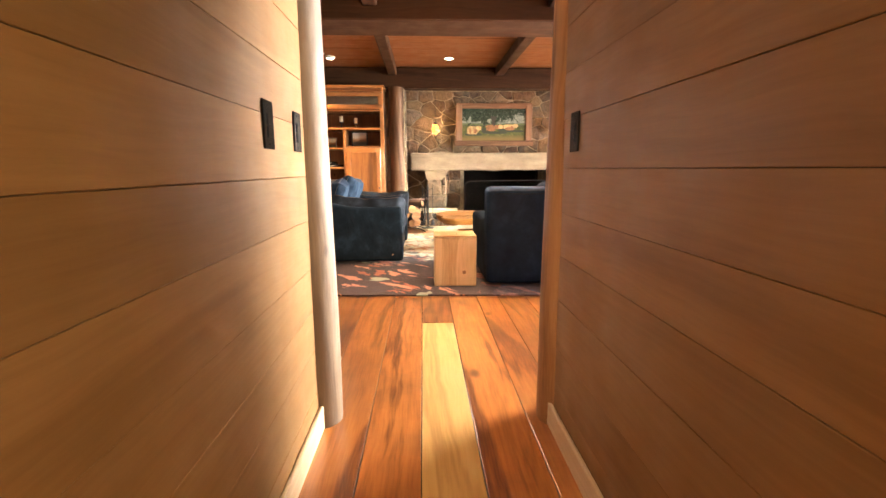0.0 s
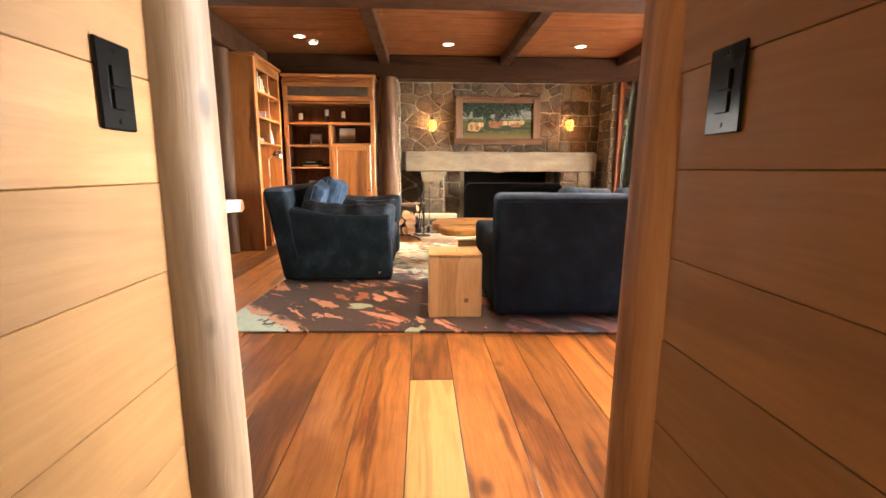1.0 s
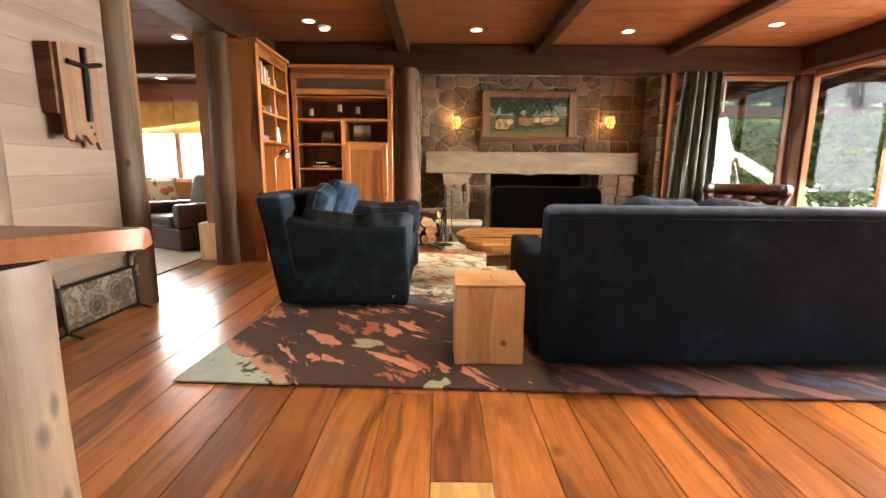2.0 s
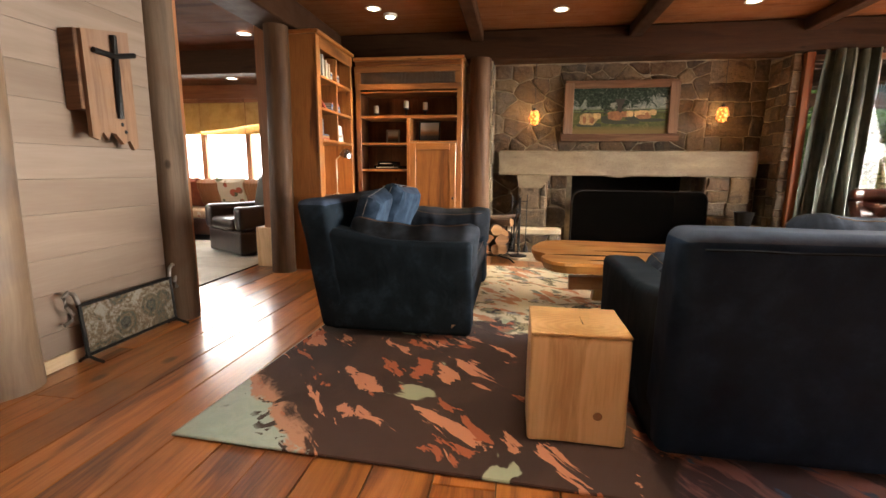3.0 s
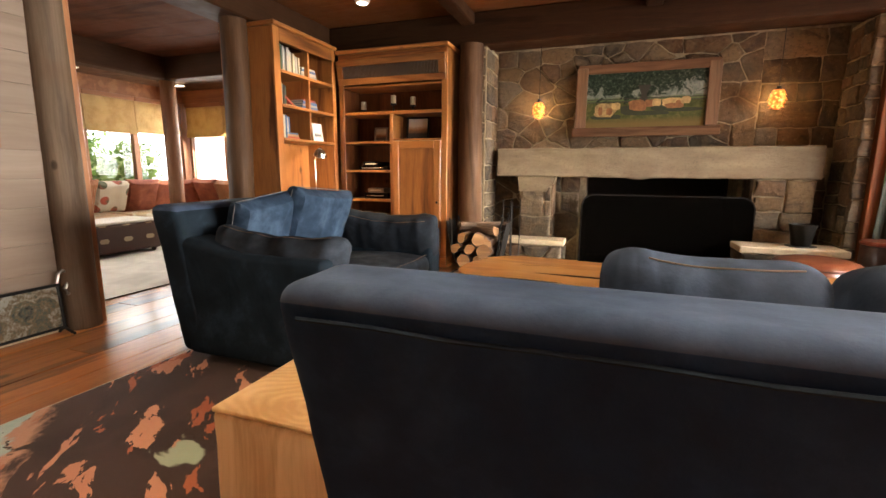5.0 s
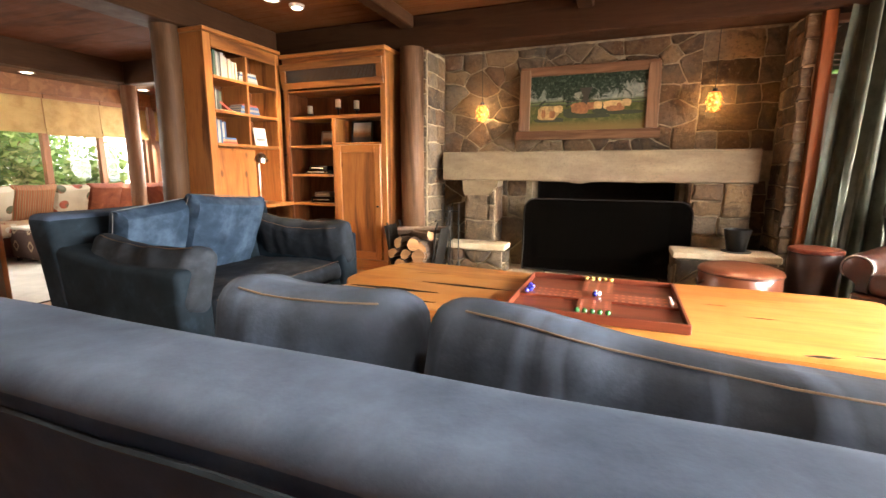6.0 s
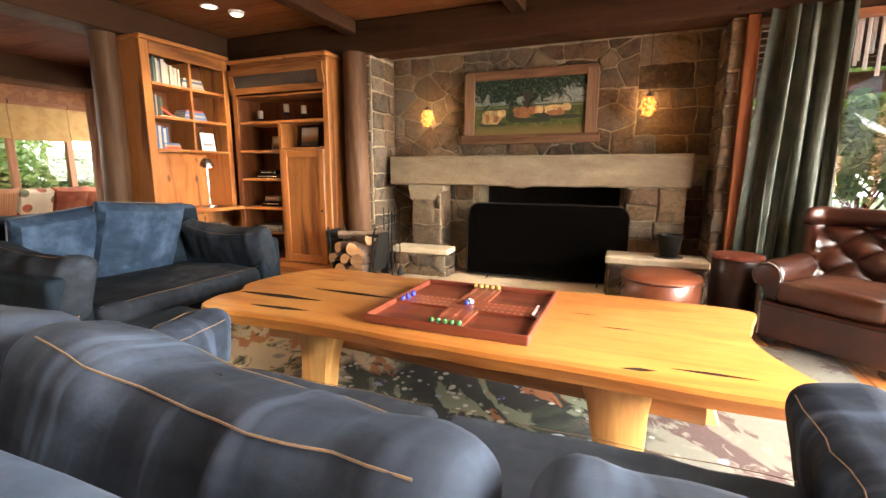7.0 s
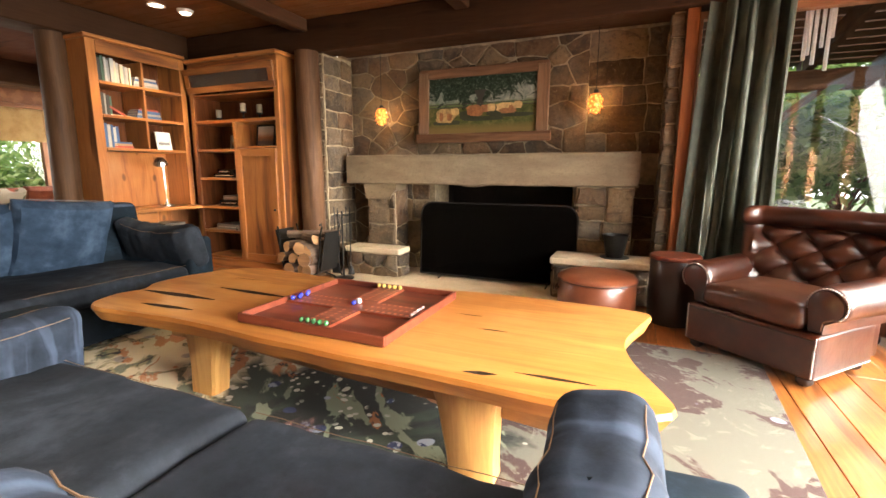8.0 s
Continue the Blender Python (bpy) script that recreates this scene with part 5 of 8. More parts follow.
def marble(x, y, z, mat, label, r=0.0125):
    b = bmesh.new()
    bmesh.ops.create_uvsphere(b, u_segments=14, v_segments=10, radius=r)
    tagged(part("marble", b, mat, None, "", True, pose(x, y, z)), label, "marble", "marbles on the game board")


MARBLE = {k: plain("marble_" + k, c, 0.08, 0.0, 40, 0.25, 0.0, Coat_Weight=0.6) for k, c in
          (("green", (0.05, 0.20, 0.06)), ("blue", (0.04, 0.05, 0.45)), ("white", (0.75, 0.75, 0.72)), ("pink", (0.50, 0.30, 0.26)), ("yellow", (0.70, 0.52, 0.16)))}
MZ = 0.4635 + 0.026 + 0.0125
for k in range(5):
    marble(1.46 - 0.065 + 0.032 * k, 5.71 - 0.315, MZ, MARBLE["green"], "green glass marble on the board")
    marble(1.46 - 0.066 + 0.033 * k, 5.71 + 0.33, MZ, MARBLE["yellow"], "yellow glass marble on the board")
    marble(1.46 + 0.335, 5.71 - 0.06 + 0.03 * k, MZ - 0.0035, MARBLE["pink"], "small pink glass marble on the board", 0.009)
    marble(1.46 - 0.335 + 0.016 * (k % 2), 5.71 - 0.06 + 0.03 * k, MZ, MARBLE["blue"], "blue glass marble on the board")
for k in range(3):
    marble(1.455 + 0.018 * (k % 2), 5.70 + 0.022 * k, MZ, MARBLE["white" if k else "blue"], "glass marble at the centre of the board")

# ---- leather pouf ----
pf = thing("pouf", "round russet leather pouf with a stitched lid", "pouf", pose(2.45, 7.44, 0.003))
b = bmesh.new()
lathe(b, [(0.25, 0.0), (0.275, 0.02), (0.283, 0.10), (0.285, 0.2), (0.282, 0.315), (0.275, 0.325)], 40)
part("body", b, M["leather_red"], pf, "", True)
b = bmesh.new()
lathe(b, [(0.278, 0.326), (0.29, 0.332), (0.29, 0.345), (0.268, 0.368), (0.2, 0.384), (0.1, 0.39), (0.01, 0.391)], 40)
part("lid", b, M["leather_red"], pf, "", True)
b = bmesh.new()
tube(b, [(0.288 * math.cos(a), 0.288 * math.sin(a), 0.33) for a in (2 * math.pi * k / 40 for k in range(41))], 0.005, 6)
part("piping", b, M["leather"], pf)
for a in (0.25, 3.4):
    b = bmesh.new()
    tube(b, [(0.285, -0.05, 0.27), (0.30, -0.03, 0.245), (0.303, 0, 0.235), (0.30, 0.03, 0.245), (0.285, 0.05, 0.27)], 0.009, 6)
    part("handle", b, M["leather"], pf, "", True, pose(0, 0, 0, 0, 0, math.degrees(a)))

# ---- dark drum side table ----
dt = thing("drum_table", "dark red-brown round drum side table", "side table", pose(2.985, 7.66, 0.003))
b = bmesh.new()
lathe(b, [(0.165, 0.0), (0.17, 0.02), (0.172, 0.25), (0.17, 0.475), (0.165, 0.485)], 36)
part("drum", b, M["leather_dark"], dt, "", True)
b = bmesh.new()
lathe(b, [(0.168, 0.486), (0.178, 0.49), (0.178, 0.51), (0.17, 0.518), (0.01, 0.519)], 36)
part("top", b, M["mahogany"], dt, "polished red-brown top", True)

# ---- bucket on the hearth seat ----
bk = thing("bucket", "small black tapered metal bucket on the hearth seat", "bucket", pose(2.54, 8.06, 0.396))
b = bmesh.new()
lathe(b, [(0.068, 0.0), (0.072, 0.004), (0.104, 0.19), (0.108, 0.195), (0.108, 0.202), (0.100, 0.2), (0.068, 0.012), (0.01, 0.01)], 28)
part("pail", b, M["iron"], bk, "", True)
b = bmesh.new()
lathe(b, [(0.115, 0.0), (0.12, 0.003), (0.12, 0.007), (0.01, 0.008)], 28)
part("tray", b, M["iron"], bk, "", True, pose(0, 0, -0.0005))

# ---- tufted leather armchair ----


def nails(points, parent):
    b = bmesh.new()
    for p in points:
        bmesh.ops.create_icosphere(b, subdivisions=1, radius=0.0062, matrix=Matrix.Translation(p))
    tagged(part("nail_trim", b, M["steel"], parent, "row of bright metal nails", True), "", "", "", "stuff")


def armchair(m):
    ac = thing("leather_armchair", "tufted brown leather club armchair with rolled arms and nail trim", "armchair", m)
    W, Y0, Y1 = 0.74, 0.26, 0.86
    h = W / 2
    for x, y in ((-0.31, 0.81), (0.31, 0.81), (-0.31, 0.31), (0.31, 0.31)):
        b = bmesh.new()
        lathe(b, [(0.024, 0.0), (0.040, 0.016), (0.042, 0.036), (0.032, 0.056)], 16, x, y)
        part("foot", b, M["leather_dark"], ac, "dark turned foot", True)
    base = part("base", soft_block(-h, h, Y0, Y1, 0.048, 0.29, 0.016, 8, 0.003, 2), M["leather"], ac, "", True)
    for sgn in (-1, 1):
        nails([(sgn * (h - 0.012), Y1 + 0.001, 0.065 + 0.0125 * q) for q in range(18)], base)
        nails([(sgn * (h + 0.001), Y1 - 0.015 - 0.0125 * q, 0.062) for q in range(46)], base)
    b = bmesh.new()
    tube(b, [(-h + 0.02 + (W - 0.04) * q / 8, Y1 + 0.002, 0.268) for q in range(9)], 0.005, 6)
    part("piping", b, M["leather_dark"], ac, "", True)

    def crowned(x, y, z):
        k = max(0.0, 1 - (x / 0.29) ** 2) * max(0.0, 1 - ((y - 0.58) / 0.36) ** 2)
        return (x, y + (0.012 * (1 - (x / 0.29) ** 2) if y > 0.8 else 0), z + (0.03 * k if z > 0.36 else 0))

    part("seat_cushion", soft_block(-h + 0.085, h - 0.085, 0.30, Y1 - 0.005, 0.292, 0.432, 0.05, 12, 0.006, 5, crowned), M["leather_tan"], ac, "worn tan-brown seat cushion", True)
    # arms: a fat roll on a short upright, overhanging the base
    section = [(-0.012, 0.292), (-0.006, 0.345), (0.028, 0.37)]
    section += [(-0.005 + 0.10 * math.cos(t), 0.455 + 0.098 * math.sin(t)) for t in (math.radians(-40 + 22 * q) for q in range(11))]
    section += [(-0.098, 0.40), (-0.085, 0.34), (-0.083, 0.292)]
    for sgn in (-1, 1):
        b = bmesh.new()
        loops = []
        for y, k in ((0.16, 1), (0.30, 1), (0.44, 1), (0.58, 1), (0.70, 1), (0.785, 1), (0.802, 0.98), (0.81, 0.93)):
            out = 0.045 * ((0.81 - y) / 0.65) ** 1.5
            loops.append([(sgn * (h - 0.03 + (x + 0.03) * k + out), y, 0.42 + (z - 0.42) * k + 0.02 * (0.81 - y) * (z > 0.4) + 0.003 * noise.noise((y * 7, x * 14, z * 9 + sgn))) for x, z in section])
        rings(b, loops)
        arm = part("arm", b, M["leather"], ac, "", True)
        inner = [(-0.03 + (x + 0.03) * 0.80, 0.42 + (z - 0.42) * 0.82) for x, z in section]
        b = bmesh.new()
        rings(b, [[(sgn * (h + x), 0.8105, z) for x, z in inner], [(sgn * (h + x), 0.819, z) for x, z in inner], [(sgn * (h - 0.03 + (x + 0.03) * 0.8), 0.824, 0.42 + (z - 0.42) * 0.85) for x, z in inner]])
        face = part("scroll_face", b, M["leather"], arm, "", True)
        nails([(sgn * (h - 0.005 + 0.088 * math.cos(t)), 0.815, 0.455 + 0.086 * math.sin(t)) for t in (math.radians(-45 + 9 * q) for q in range(28))], face)
    # deep-buttoned back with a rolled top and side wings, wider towards the top
    b = bmesh.new()
    nx, nz = 66, 52
    SX, SZ = 0.125, 0.100

    def back_at(u, v):
        t = min(v / 0.74, 1.0)
        half = 0.33 + 0.15 * t
        x = u * half
        z = 0.34 + 0.425 * t
        px, pz = x / SX, (z - 0.34) / SZ
        tuft = abs(math.cos(math.pi * (px + pz) / 2) * math.cos(math.pi * (px - pz) / 2)) ** 0.45
        fade = min(1.0, max(0.0, (0.76 - v) / 0.06)) * min(1.0, max(0.0, (0.86 - abs(u)) / 0.08))
        wing = 0.10 * abs(u) ** 3
        side = 0.05 * math.sin(min(1.0, (abs(u) - 0.76) / 0.24) * math.pi) if abs(u) > 0.76 else 0.0
        y = 0.315 + wing - 0.235 * t + 0.074 * tuft * fade + side
        if v > 0.74:
            a = (v - 0.74) / 0.26 * math.radians(230)
            r = (0.070 + 0.003 * noise.noise((x * 9, a, 2))) * (1 - 0.25 * max(0.0, abs(u) - 0.9) / 0.1)
            y += r * math.sin(a) * 1.0
            z += r * (1 - math.cos(a)) * 0.92
            x *= 1 - 0.015 * math.sin(a)
        return (x, y, z)

    grid = [[b.verts.new(back_at(-1 + 2 * i / nx, j / nz)) for j in range(nz + 1)] for i in range(nx + 1)]
    for i in range(nx):
        for j in range(nz):
            b.faces.new((grid[i][j], grid[i + 1][j], grid[i + 1][j + 1], grid[i][j + 1]))
    rear = [[b.verts.new((grid[i][0].co.x * (1 + 0.42 * j / 4), 0.17 - 0.20 * (j / 4) + 0.05 * abs(-1 + 2 * i / nx) ** 3, 0.28 + 0.545 * j / 4)) for j in range(5)] for i in range(nx + 1)]
    for i in range(nx):
        for j in range(4):
            b.faces.new((rear[i][j], rear[i][j + 1], rear[i + 1][j + 1], rear[i + 1][j]))
        b.faces.new((grid[i][nz], grid[i + 1][nz], rear[i + 1][4], rear[i][4]))
        b.faces.new((grid[i][0], rear[i][0], rear[i + 1][0], grid[i + 1][0]))
    for i in (0, nx):
        b.faces.new([grid[i][j] for j in range(nz + 1)] + [rear[i][j] for j in range(4, -1, -1)])
    back = part("back", b, M["leather"], ac, "", True)
    for pz in range(1, 4):
        for q in range(-4, 5):
            x, z = q * SX, 0.34 + pz * SZ
            t = (z - 0.34) / 0.425
            u = x / (0.33 + 0.15 * t)
            if (q + pz) % 2 and abs(u) < 0.82:
                bb = bmesh.new()
                bmesh.ops.create_uvsphere(bb, u_segments=8, v_segments=6, radius=0.010)
                part("button", bb, M["leather"], back, "", True, pose(x, 0.319 + 0.10 * abs(u) ** 3 - 0.235 * t, z))
    part("back_shell", soft_block(-h + 0.02, h - 0.02, 0.13, 0.30, 0.05, 0.40, 0.03, 5, 0.004, 9), M["leather"], ac, "", True)
    return ac


armchair(pose(3.885, 7.58, 0.003, 0, 0, 138.5))

# ---- curtain ----


def curtain(x0, x1, y, z0, z1, seed):
    cu = thing("curtain", "heavy dark green velvet curtain drawn to one side", "curtain", pose((x0 + x1) / 2, y, z0))
    b = bmesh.new()
    n, rows = 190, 18
    h, w = z1 - z0, x1 - x0

    def pt(i, j):
        t, s = i / n, j / rows
        tt = t + 0.035 * math.sin(t * 11 + seed) + 0.012 * math.sin(s * 3 + t * 20)
        f = 0.5 + 0.5 * math.sin(tt * 2 * math.pi * 5.9 + 0.9 * math.sin(s * 2.2 + t * 9))
        deep = 0.115 * (0.55 + 0.45 * noise.noise((t * 5, s * 0.8, seed)) + 0.25 * s)
        yy = deep * (f ** 1.6) - 0.05 + 0.016 * math.sin(tt * 2 * math.pi * 17 + 2 * s) * (1 - 0.5 * s) + 0.02 * noise.noise((t * 9, s * 2.5, seed + 4))
        x = -w / 2 + w * t * (1 - 0.16 * s) + w * 0.15 * s + 0.02 * math.sin(tt * 2 * math.pi * 12.6 + 1)
        return (x, -yy, h * s)

    g = [[b.verts.new(pt(i, j)) for j in range(rows + 1)] for i in range(n + 1)]
    for i in range(n):
        for j in range(rows):
            b.faces.new((g[i][j], g[i + 1][j], g[i + 1][j + 1], g[i][j + 1]))
    bmesh.ops.solidify(b, geom=b.faces[:], thickness=0.004)
    m = Mat("green_velvet")
    nn = m.noise(m.own, 8, 5, 0.65)
    col = m.ramp(nn, [(0.3, (0.045, 0.054, 0.037)), (0.7, (0.11, 0.122, 0.086))])
    part("cloth", b, m.done(col, 0.6, 0.0, m.bump(m.noise(m.co, 300, 3), 0.2, 0.002), Sheen_Weight=0.6, Sheen_Roughness=0.3, Sheen_Tint=(0.9, 0.9, 0.72)), cu, "", True)
    return cu


curtain(3.0, 3.62, 7.935, 0.03, 2.345, 2.0)

# ---- painting ----
pt_ = thing("painting", "pasture painting in a wide rustic barnwood frame", "painting", pose(1.155, 8.475, 1.43, -1.5, 0, 0))
PW, PH = 0.66, 0.375
for nm, q, mt in (("frame_top", (-PW - 0.02, PW + 0.02, -0.025, 0.02, 2 * PH - 0.095, 2 * PH), "old_frame"), ("frame_bottom", (-PW - 0.06, PW + 0.06, -0.025, 0.02, 0, 0.095), "old_frame"),
                  ("frame_side", (-PW - 0.03, -PW + 0.085, -0.032, 0.018, 0.096, 2 * PH - 0.03), "old_board"), ("frame_side", (PW - 0.085, PW + 0.03, -0.032, 0.018, 0.096, 2 * PH - 0.03), "old_board")):
    part(nm, rbox(*q, 0.008, 2), M["old_frame"] if "side" not in nm else M["old_board"], pt_)


def pasture():
    m = Mat("painted_pasture")
    sep = m.t.nodes.new("ShaderNodeSeparateXYZ")
    m.put(sep.inputs[0], m.co)
    x, z = sep.outputs[0], sep.outputs[2]
    n = m.noise(m.co, 14, 6, 0.7, 0.8)
    big = m.noise(m.co, 5, 4, 0.6)
    grass = m.ramp(n, [(0.3, (0.030, 0.040, 0.012)), (0.55, (0.085, 0.090, 0.028)), (0.75, (0.17, 0.150, 0.050))])
    grass = m.mix(m.ramp(z, [(0.13, 1.0), (0.20, 0.0)]), grass, (0.15, 0.105, 0.035))
    sky_ = m.ramp(n, [(0.3, (0.10, 0.12, 0.11)), (0.7, (0.30, 0.31, 0.26))])
    far = m.mix(m.ramp(m.math("ADD", z, m.math("MULTIPLY", big, 0.10)), [(0.435, 0.0), (0.46, 1.0)]), (0.10, 0.13, 0.055), sky_)
    col = m.mix(m.ramp(z, [(0.355, 0.0), (0.37, 1.0)]), grass, far)
    clump = m.noise(m.co, 8.5, 5, 0.65, 0.6)
    crown = m.math("ADD", m.math("MULTIPLY", clump, 0.50), m.math("MULTIPLY", z, 0.70))
    crown = m.math("SUBTRACT", crown, m.math("MULTIPLY", m.math("MULTIPLY", x, m.math("ADD", x, 0.25)), 0.20))
    leaf = m.ramp(m.noise(m.co, 34, 5, 0.7), [(0.35, (0.006, 0.011, 0.006)), (0.55, (0.022, 0.036, 0.022)), (0.72, (0.11, 0.13, 0.10)), (0.82, (0.30, 0.32, 0.28))])
    col = m.mix(m.ramp(crown, [(0.520, 0.0), (0.555, 1.0)]), col, leaf)
    return m.done(col, 0.6, 0.0, m.bump(n, 0.3, 0.003), Specular_IOR_Level=0.2)


part("canvas", rbox(-PW + 0.084, PW - 0.084, -0.006, 0.004, 0.094, 2 * PH - 0.094, 0.001), pasture(), pt_, "dark trees over a green field")
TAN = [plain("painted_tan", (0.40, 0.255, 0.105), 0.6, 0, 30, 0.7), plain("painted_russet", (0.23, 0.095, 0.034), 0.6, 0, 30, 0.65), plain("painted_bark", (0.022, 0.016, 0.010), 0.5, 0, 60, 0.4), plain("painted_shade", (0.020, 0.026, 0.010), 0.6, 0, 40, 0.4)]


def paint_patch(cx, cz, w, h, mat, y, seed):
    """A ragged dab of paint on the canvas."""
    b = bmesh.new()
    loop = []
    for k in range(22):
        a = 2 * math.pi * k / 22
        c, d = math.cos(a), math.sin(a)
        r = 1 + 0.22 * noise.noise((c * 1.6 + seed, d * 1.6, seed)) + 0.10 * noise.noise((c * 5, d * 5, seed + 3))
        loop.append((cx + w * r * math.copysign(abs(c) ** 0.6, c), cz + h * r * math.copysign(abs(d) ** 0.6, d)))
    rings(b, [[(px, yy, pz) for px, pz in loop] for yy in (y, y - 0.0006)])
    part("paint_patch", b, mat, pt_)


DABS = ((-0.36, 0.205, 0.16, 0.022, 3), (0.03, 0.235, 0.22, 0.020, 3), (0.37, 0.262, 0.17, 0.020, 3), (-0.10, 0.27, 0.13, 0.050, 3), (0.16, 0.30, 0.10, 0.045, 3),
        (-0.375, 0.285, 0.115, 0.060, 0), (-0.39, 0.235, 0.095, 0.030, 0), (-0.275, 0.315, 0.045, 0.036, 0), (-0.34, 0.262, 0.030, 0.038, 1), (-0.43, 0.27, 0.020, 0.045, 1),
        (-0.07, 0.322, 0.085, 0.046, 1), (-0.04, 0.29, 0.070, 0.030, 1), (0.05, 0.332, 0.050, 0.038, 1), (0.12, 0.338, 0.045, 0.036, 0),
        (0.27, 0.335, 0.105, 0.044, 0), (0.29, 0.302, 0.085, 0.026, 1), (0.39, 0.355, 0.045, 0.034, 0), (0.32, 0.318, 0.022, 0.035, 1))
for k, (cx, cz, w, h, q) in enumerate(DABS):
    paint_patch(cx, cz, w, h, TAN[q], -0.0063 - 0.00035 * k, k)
b = bmesh.new()
rings(b, [[(x, yy, z) for x, z in ((-0.05, 0.36), (-0.03, 0.43), (-0.07, 0.52), (0.06, 0.52), (0.02, 0.43), (0.03, 0.36))] for yy in (-0.0062, -0.0070)])
part("paint_patch", b, TAN[2], pt_)
b = bmesh.new()
for zz in (0.355, 0.385):
    box(b, -0.57, 0.57, -0.0085, -0.0063, zz, zz + 0.007)
part("painted_rails", b, TAN[2], pt_)

# ---- pinecone pendants ----


def pendant(x, y, z):
    pe = thing("pendant_lamp", "small lit amber glass pendant on a thin black cord", "pendant lamp", pose(x, y, z), "pendants over the mantel")
    b = bmesh.new()
    lathe(b, [(0.016, -0.115), (0.042, -0.09), (0.058, -0.03), (0.055, 0.02), (0.038, 0.05), (0.018, 0.062)], 18)
    shade = part("shade", b, M["amber"], pe, "glowing amber glass shade", True)
    b = bmesh.new()
    for row in range(5):
        for k in range(7):
            a = 2 * math.pi * (k + 0.5 * (row % 2)) / 7
            r = (0.040, 0.055, 0.060, 0.054, 0.040)[row]
            z0 = -0.085 + 0.033 * row
            c = Vector((r * math.cos(a), r * math.sin(a), z0))
            t = Vector((-math.sin(a), math.cos(a), 0)) * 0.017
            tip = c + Vector((math.cos(a) * 0.022, math.sin(a) * 0.022, -0.022))
            vs = [b.verts.new(p) for p in (c + t + Vector((0, 0, 0.01)), c - t + Vector((0, 0, 0.01)), tip)]
            b.faces.new(vs)
    part("scales", b, M["amber"], shade, "glowing pinecone scales")
    b = bmesh.new()
    lathe(b, [(0.02, 0.063), (0.02, 0.09), (0.006, 0.10)], 12)
    part("socket", b, M["iron"], pe, "", True)
    b = bmesh.new()
    tube(b, [(0, 0, 0.10), (0, 0, 2.40 - z)], 0.003, 5)
    part("cord", b, M["iron"], pe)
    b = bmesh.new()
    lathe(b, [(0.05, 2.40 - z), (0.05, 2.42 - z)], 14)
    part("canopy", b, M["iron"], pe, "", True)


pendant(0.09, 8.31, 1.735)
pendant(2.29, 8.31, 1.755)

# ---- fire screen across the opening ----
fs = thing("fire_screen", "wide black metal mesh fire screen with an arched top", "fire screen", pose(1.40, 8.20, 0.035, -3, 0, 0))
b = bmesh.new()
arch = [(-0.80, 0.0), (0.80, 0.0)] + [(0.80 - 0.12 * (1 - math.cos(a)) ** 1.0, 0.62 + 0.13 * math.sin(a)) for a in (math.pi / 2 * k / 6 for k in range(7))] + [(-0.68 - 0.12 * (1 - math.cos(math.pi / 2 - a)) * 0 - 0.12 * math.sin(a) + 0.0, 0.62 + 0.13 * math.cos(a)) for a in (math.pi / 2 * k / 6 for k in range(7))]
rings(b, [[(x, yy, z + 0.03) for x, z in arch] for yy in (-0.004, 0.004)])
mesh = M["mesh_black"].node_tree
clear, woven = mesh.nodes.new("ShaderNodeBsdfTransparent"), mesh.nodes.new("ShaderNodeMixShader")
woven.inputs[0].default_value = 0.1
mesh.links.new(mesh.nodes["Principled BSDF"].outputs[0], woven.inputs[1])
mesh.links.new(clear.outputs[0], woven.inputs[2])
mesh.links.new(woven.outputs[0], mesh.nodes["Material Output"].inputs[0])
part("mesh_panel", b, M["mesh_black"], fs)
b = bmesh.new()
pts = [(x, 0, z + 0.03) for x, z in arch]
tube(b, pts + pts[:1], 0.009, 6)
part("rim", b, M["soot"], fs, "", True)
for x in (-0.55, 0.55):
    b = bmesh.new()
    tube(b, [(x, -0.10, 0.006), (x, -0.05, 0.012), (x, 0.0, 0.035), (x, 0.05, 0.012), (x, 0.09, 0.006)], 0.008, 6)
    part("foot", b, M["iron"], fs, "", True)

# ---- firewood rack and tools ----
fr = thing("firewood_rack", "black iron firewood cradle beside the hearth", "firewood rack", pose(-0.36, 7.58, 0.003))
for yy in (-0.14, 0.14):
    b = bmesh.new()
    tube(b, [(-0.27, yy, 0.58), (-0.25, yy, 0.5), (-0.24, yy, 0.3), (-0.2, yy, 0.14), (-0.08, yy, 0.085), (0.08, yy, 0.085), (0.2, yy, 0.14), (0.24, yy, 0.3), (0.25, yy, 0.5), (0.28, yy, 0.6), (0.27, yy, 0.63), (0.255, yy, 0.61)], 0.009, 7)
    part("hoop", b, M["iron"], fr, "", True)
    for sgn in (-1, 1):
        b = bmesh.new()
        tube(b, [(sgn * 0.26, yy, 0.0), (sgn * 0.2, yy, 0.05), (sgn * 0.06, yy, 0.085)], 0.009, 7)
        part("foot", b, M["iron"], fr, "", True)
for xx, zz in ((-0.24, 0.32), (0.24, 0.32), (-0.245, 0.45), (0.245, 0.45), (0, 0.085), (-0.14, 0.11), (0.14, 0.11)):
    b = bmesh.new()
    tube(b, [(xx, -0.14, zz), (xx, 0.14, zz)], 0.006, 6)
    part("bar", b, M["iron"], fr, "", True)
for s_ in (-1, 1):
    part("side_plate", rbox(-0.004, 0.004, -0.132, 0.132, 0.0, 0.40, 0.002), M["iron"], fr, "", False, pose(s_ * 0.232, 0, 0.15, 0, s_ * 11, 0))


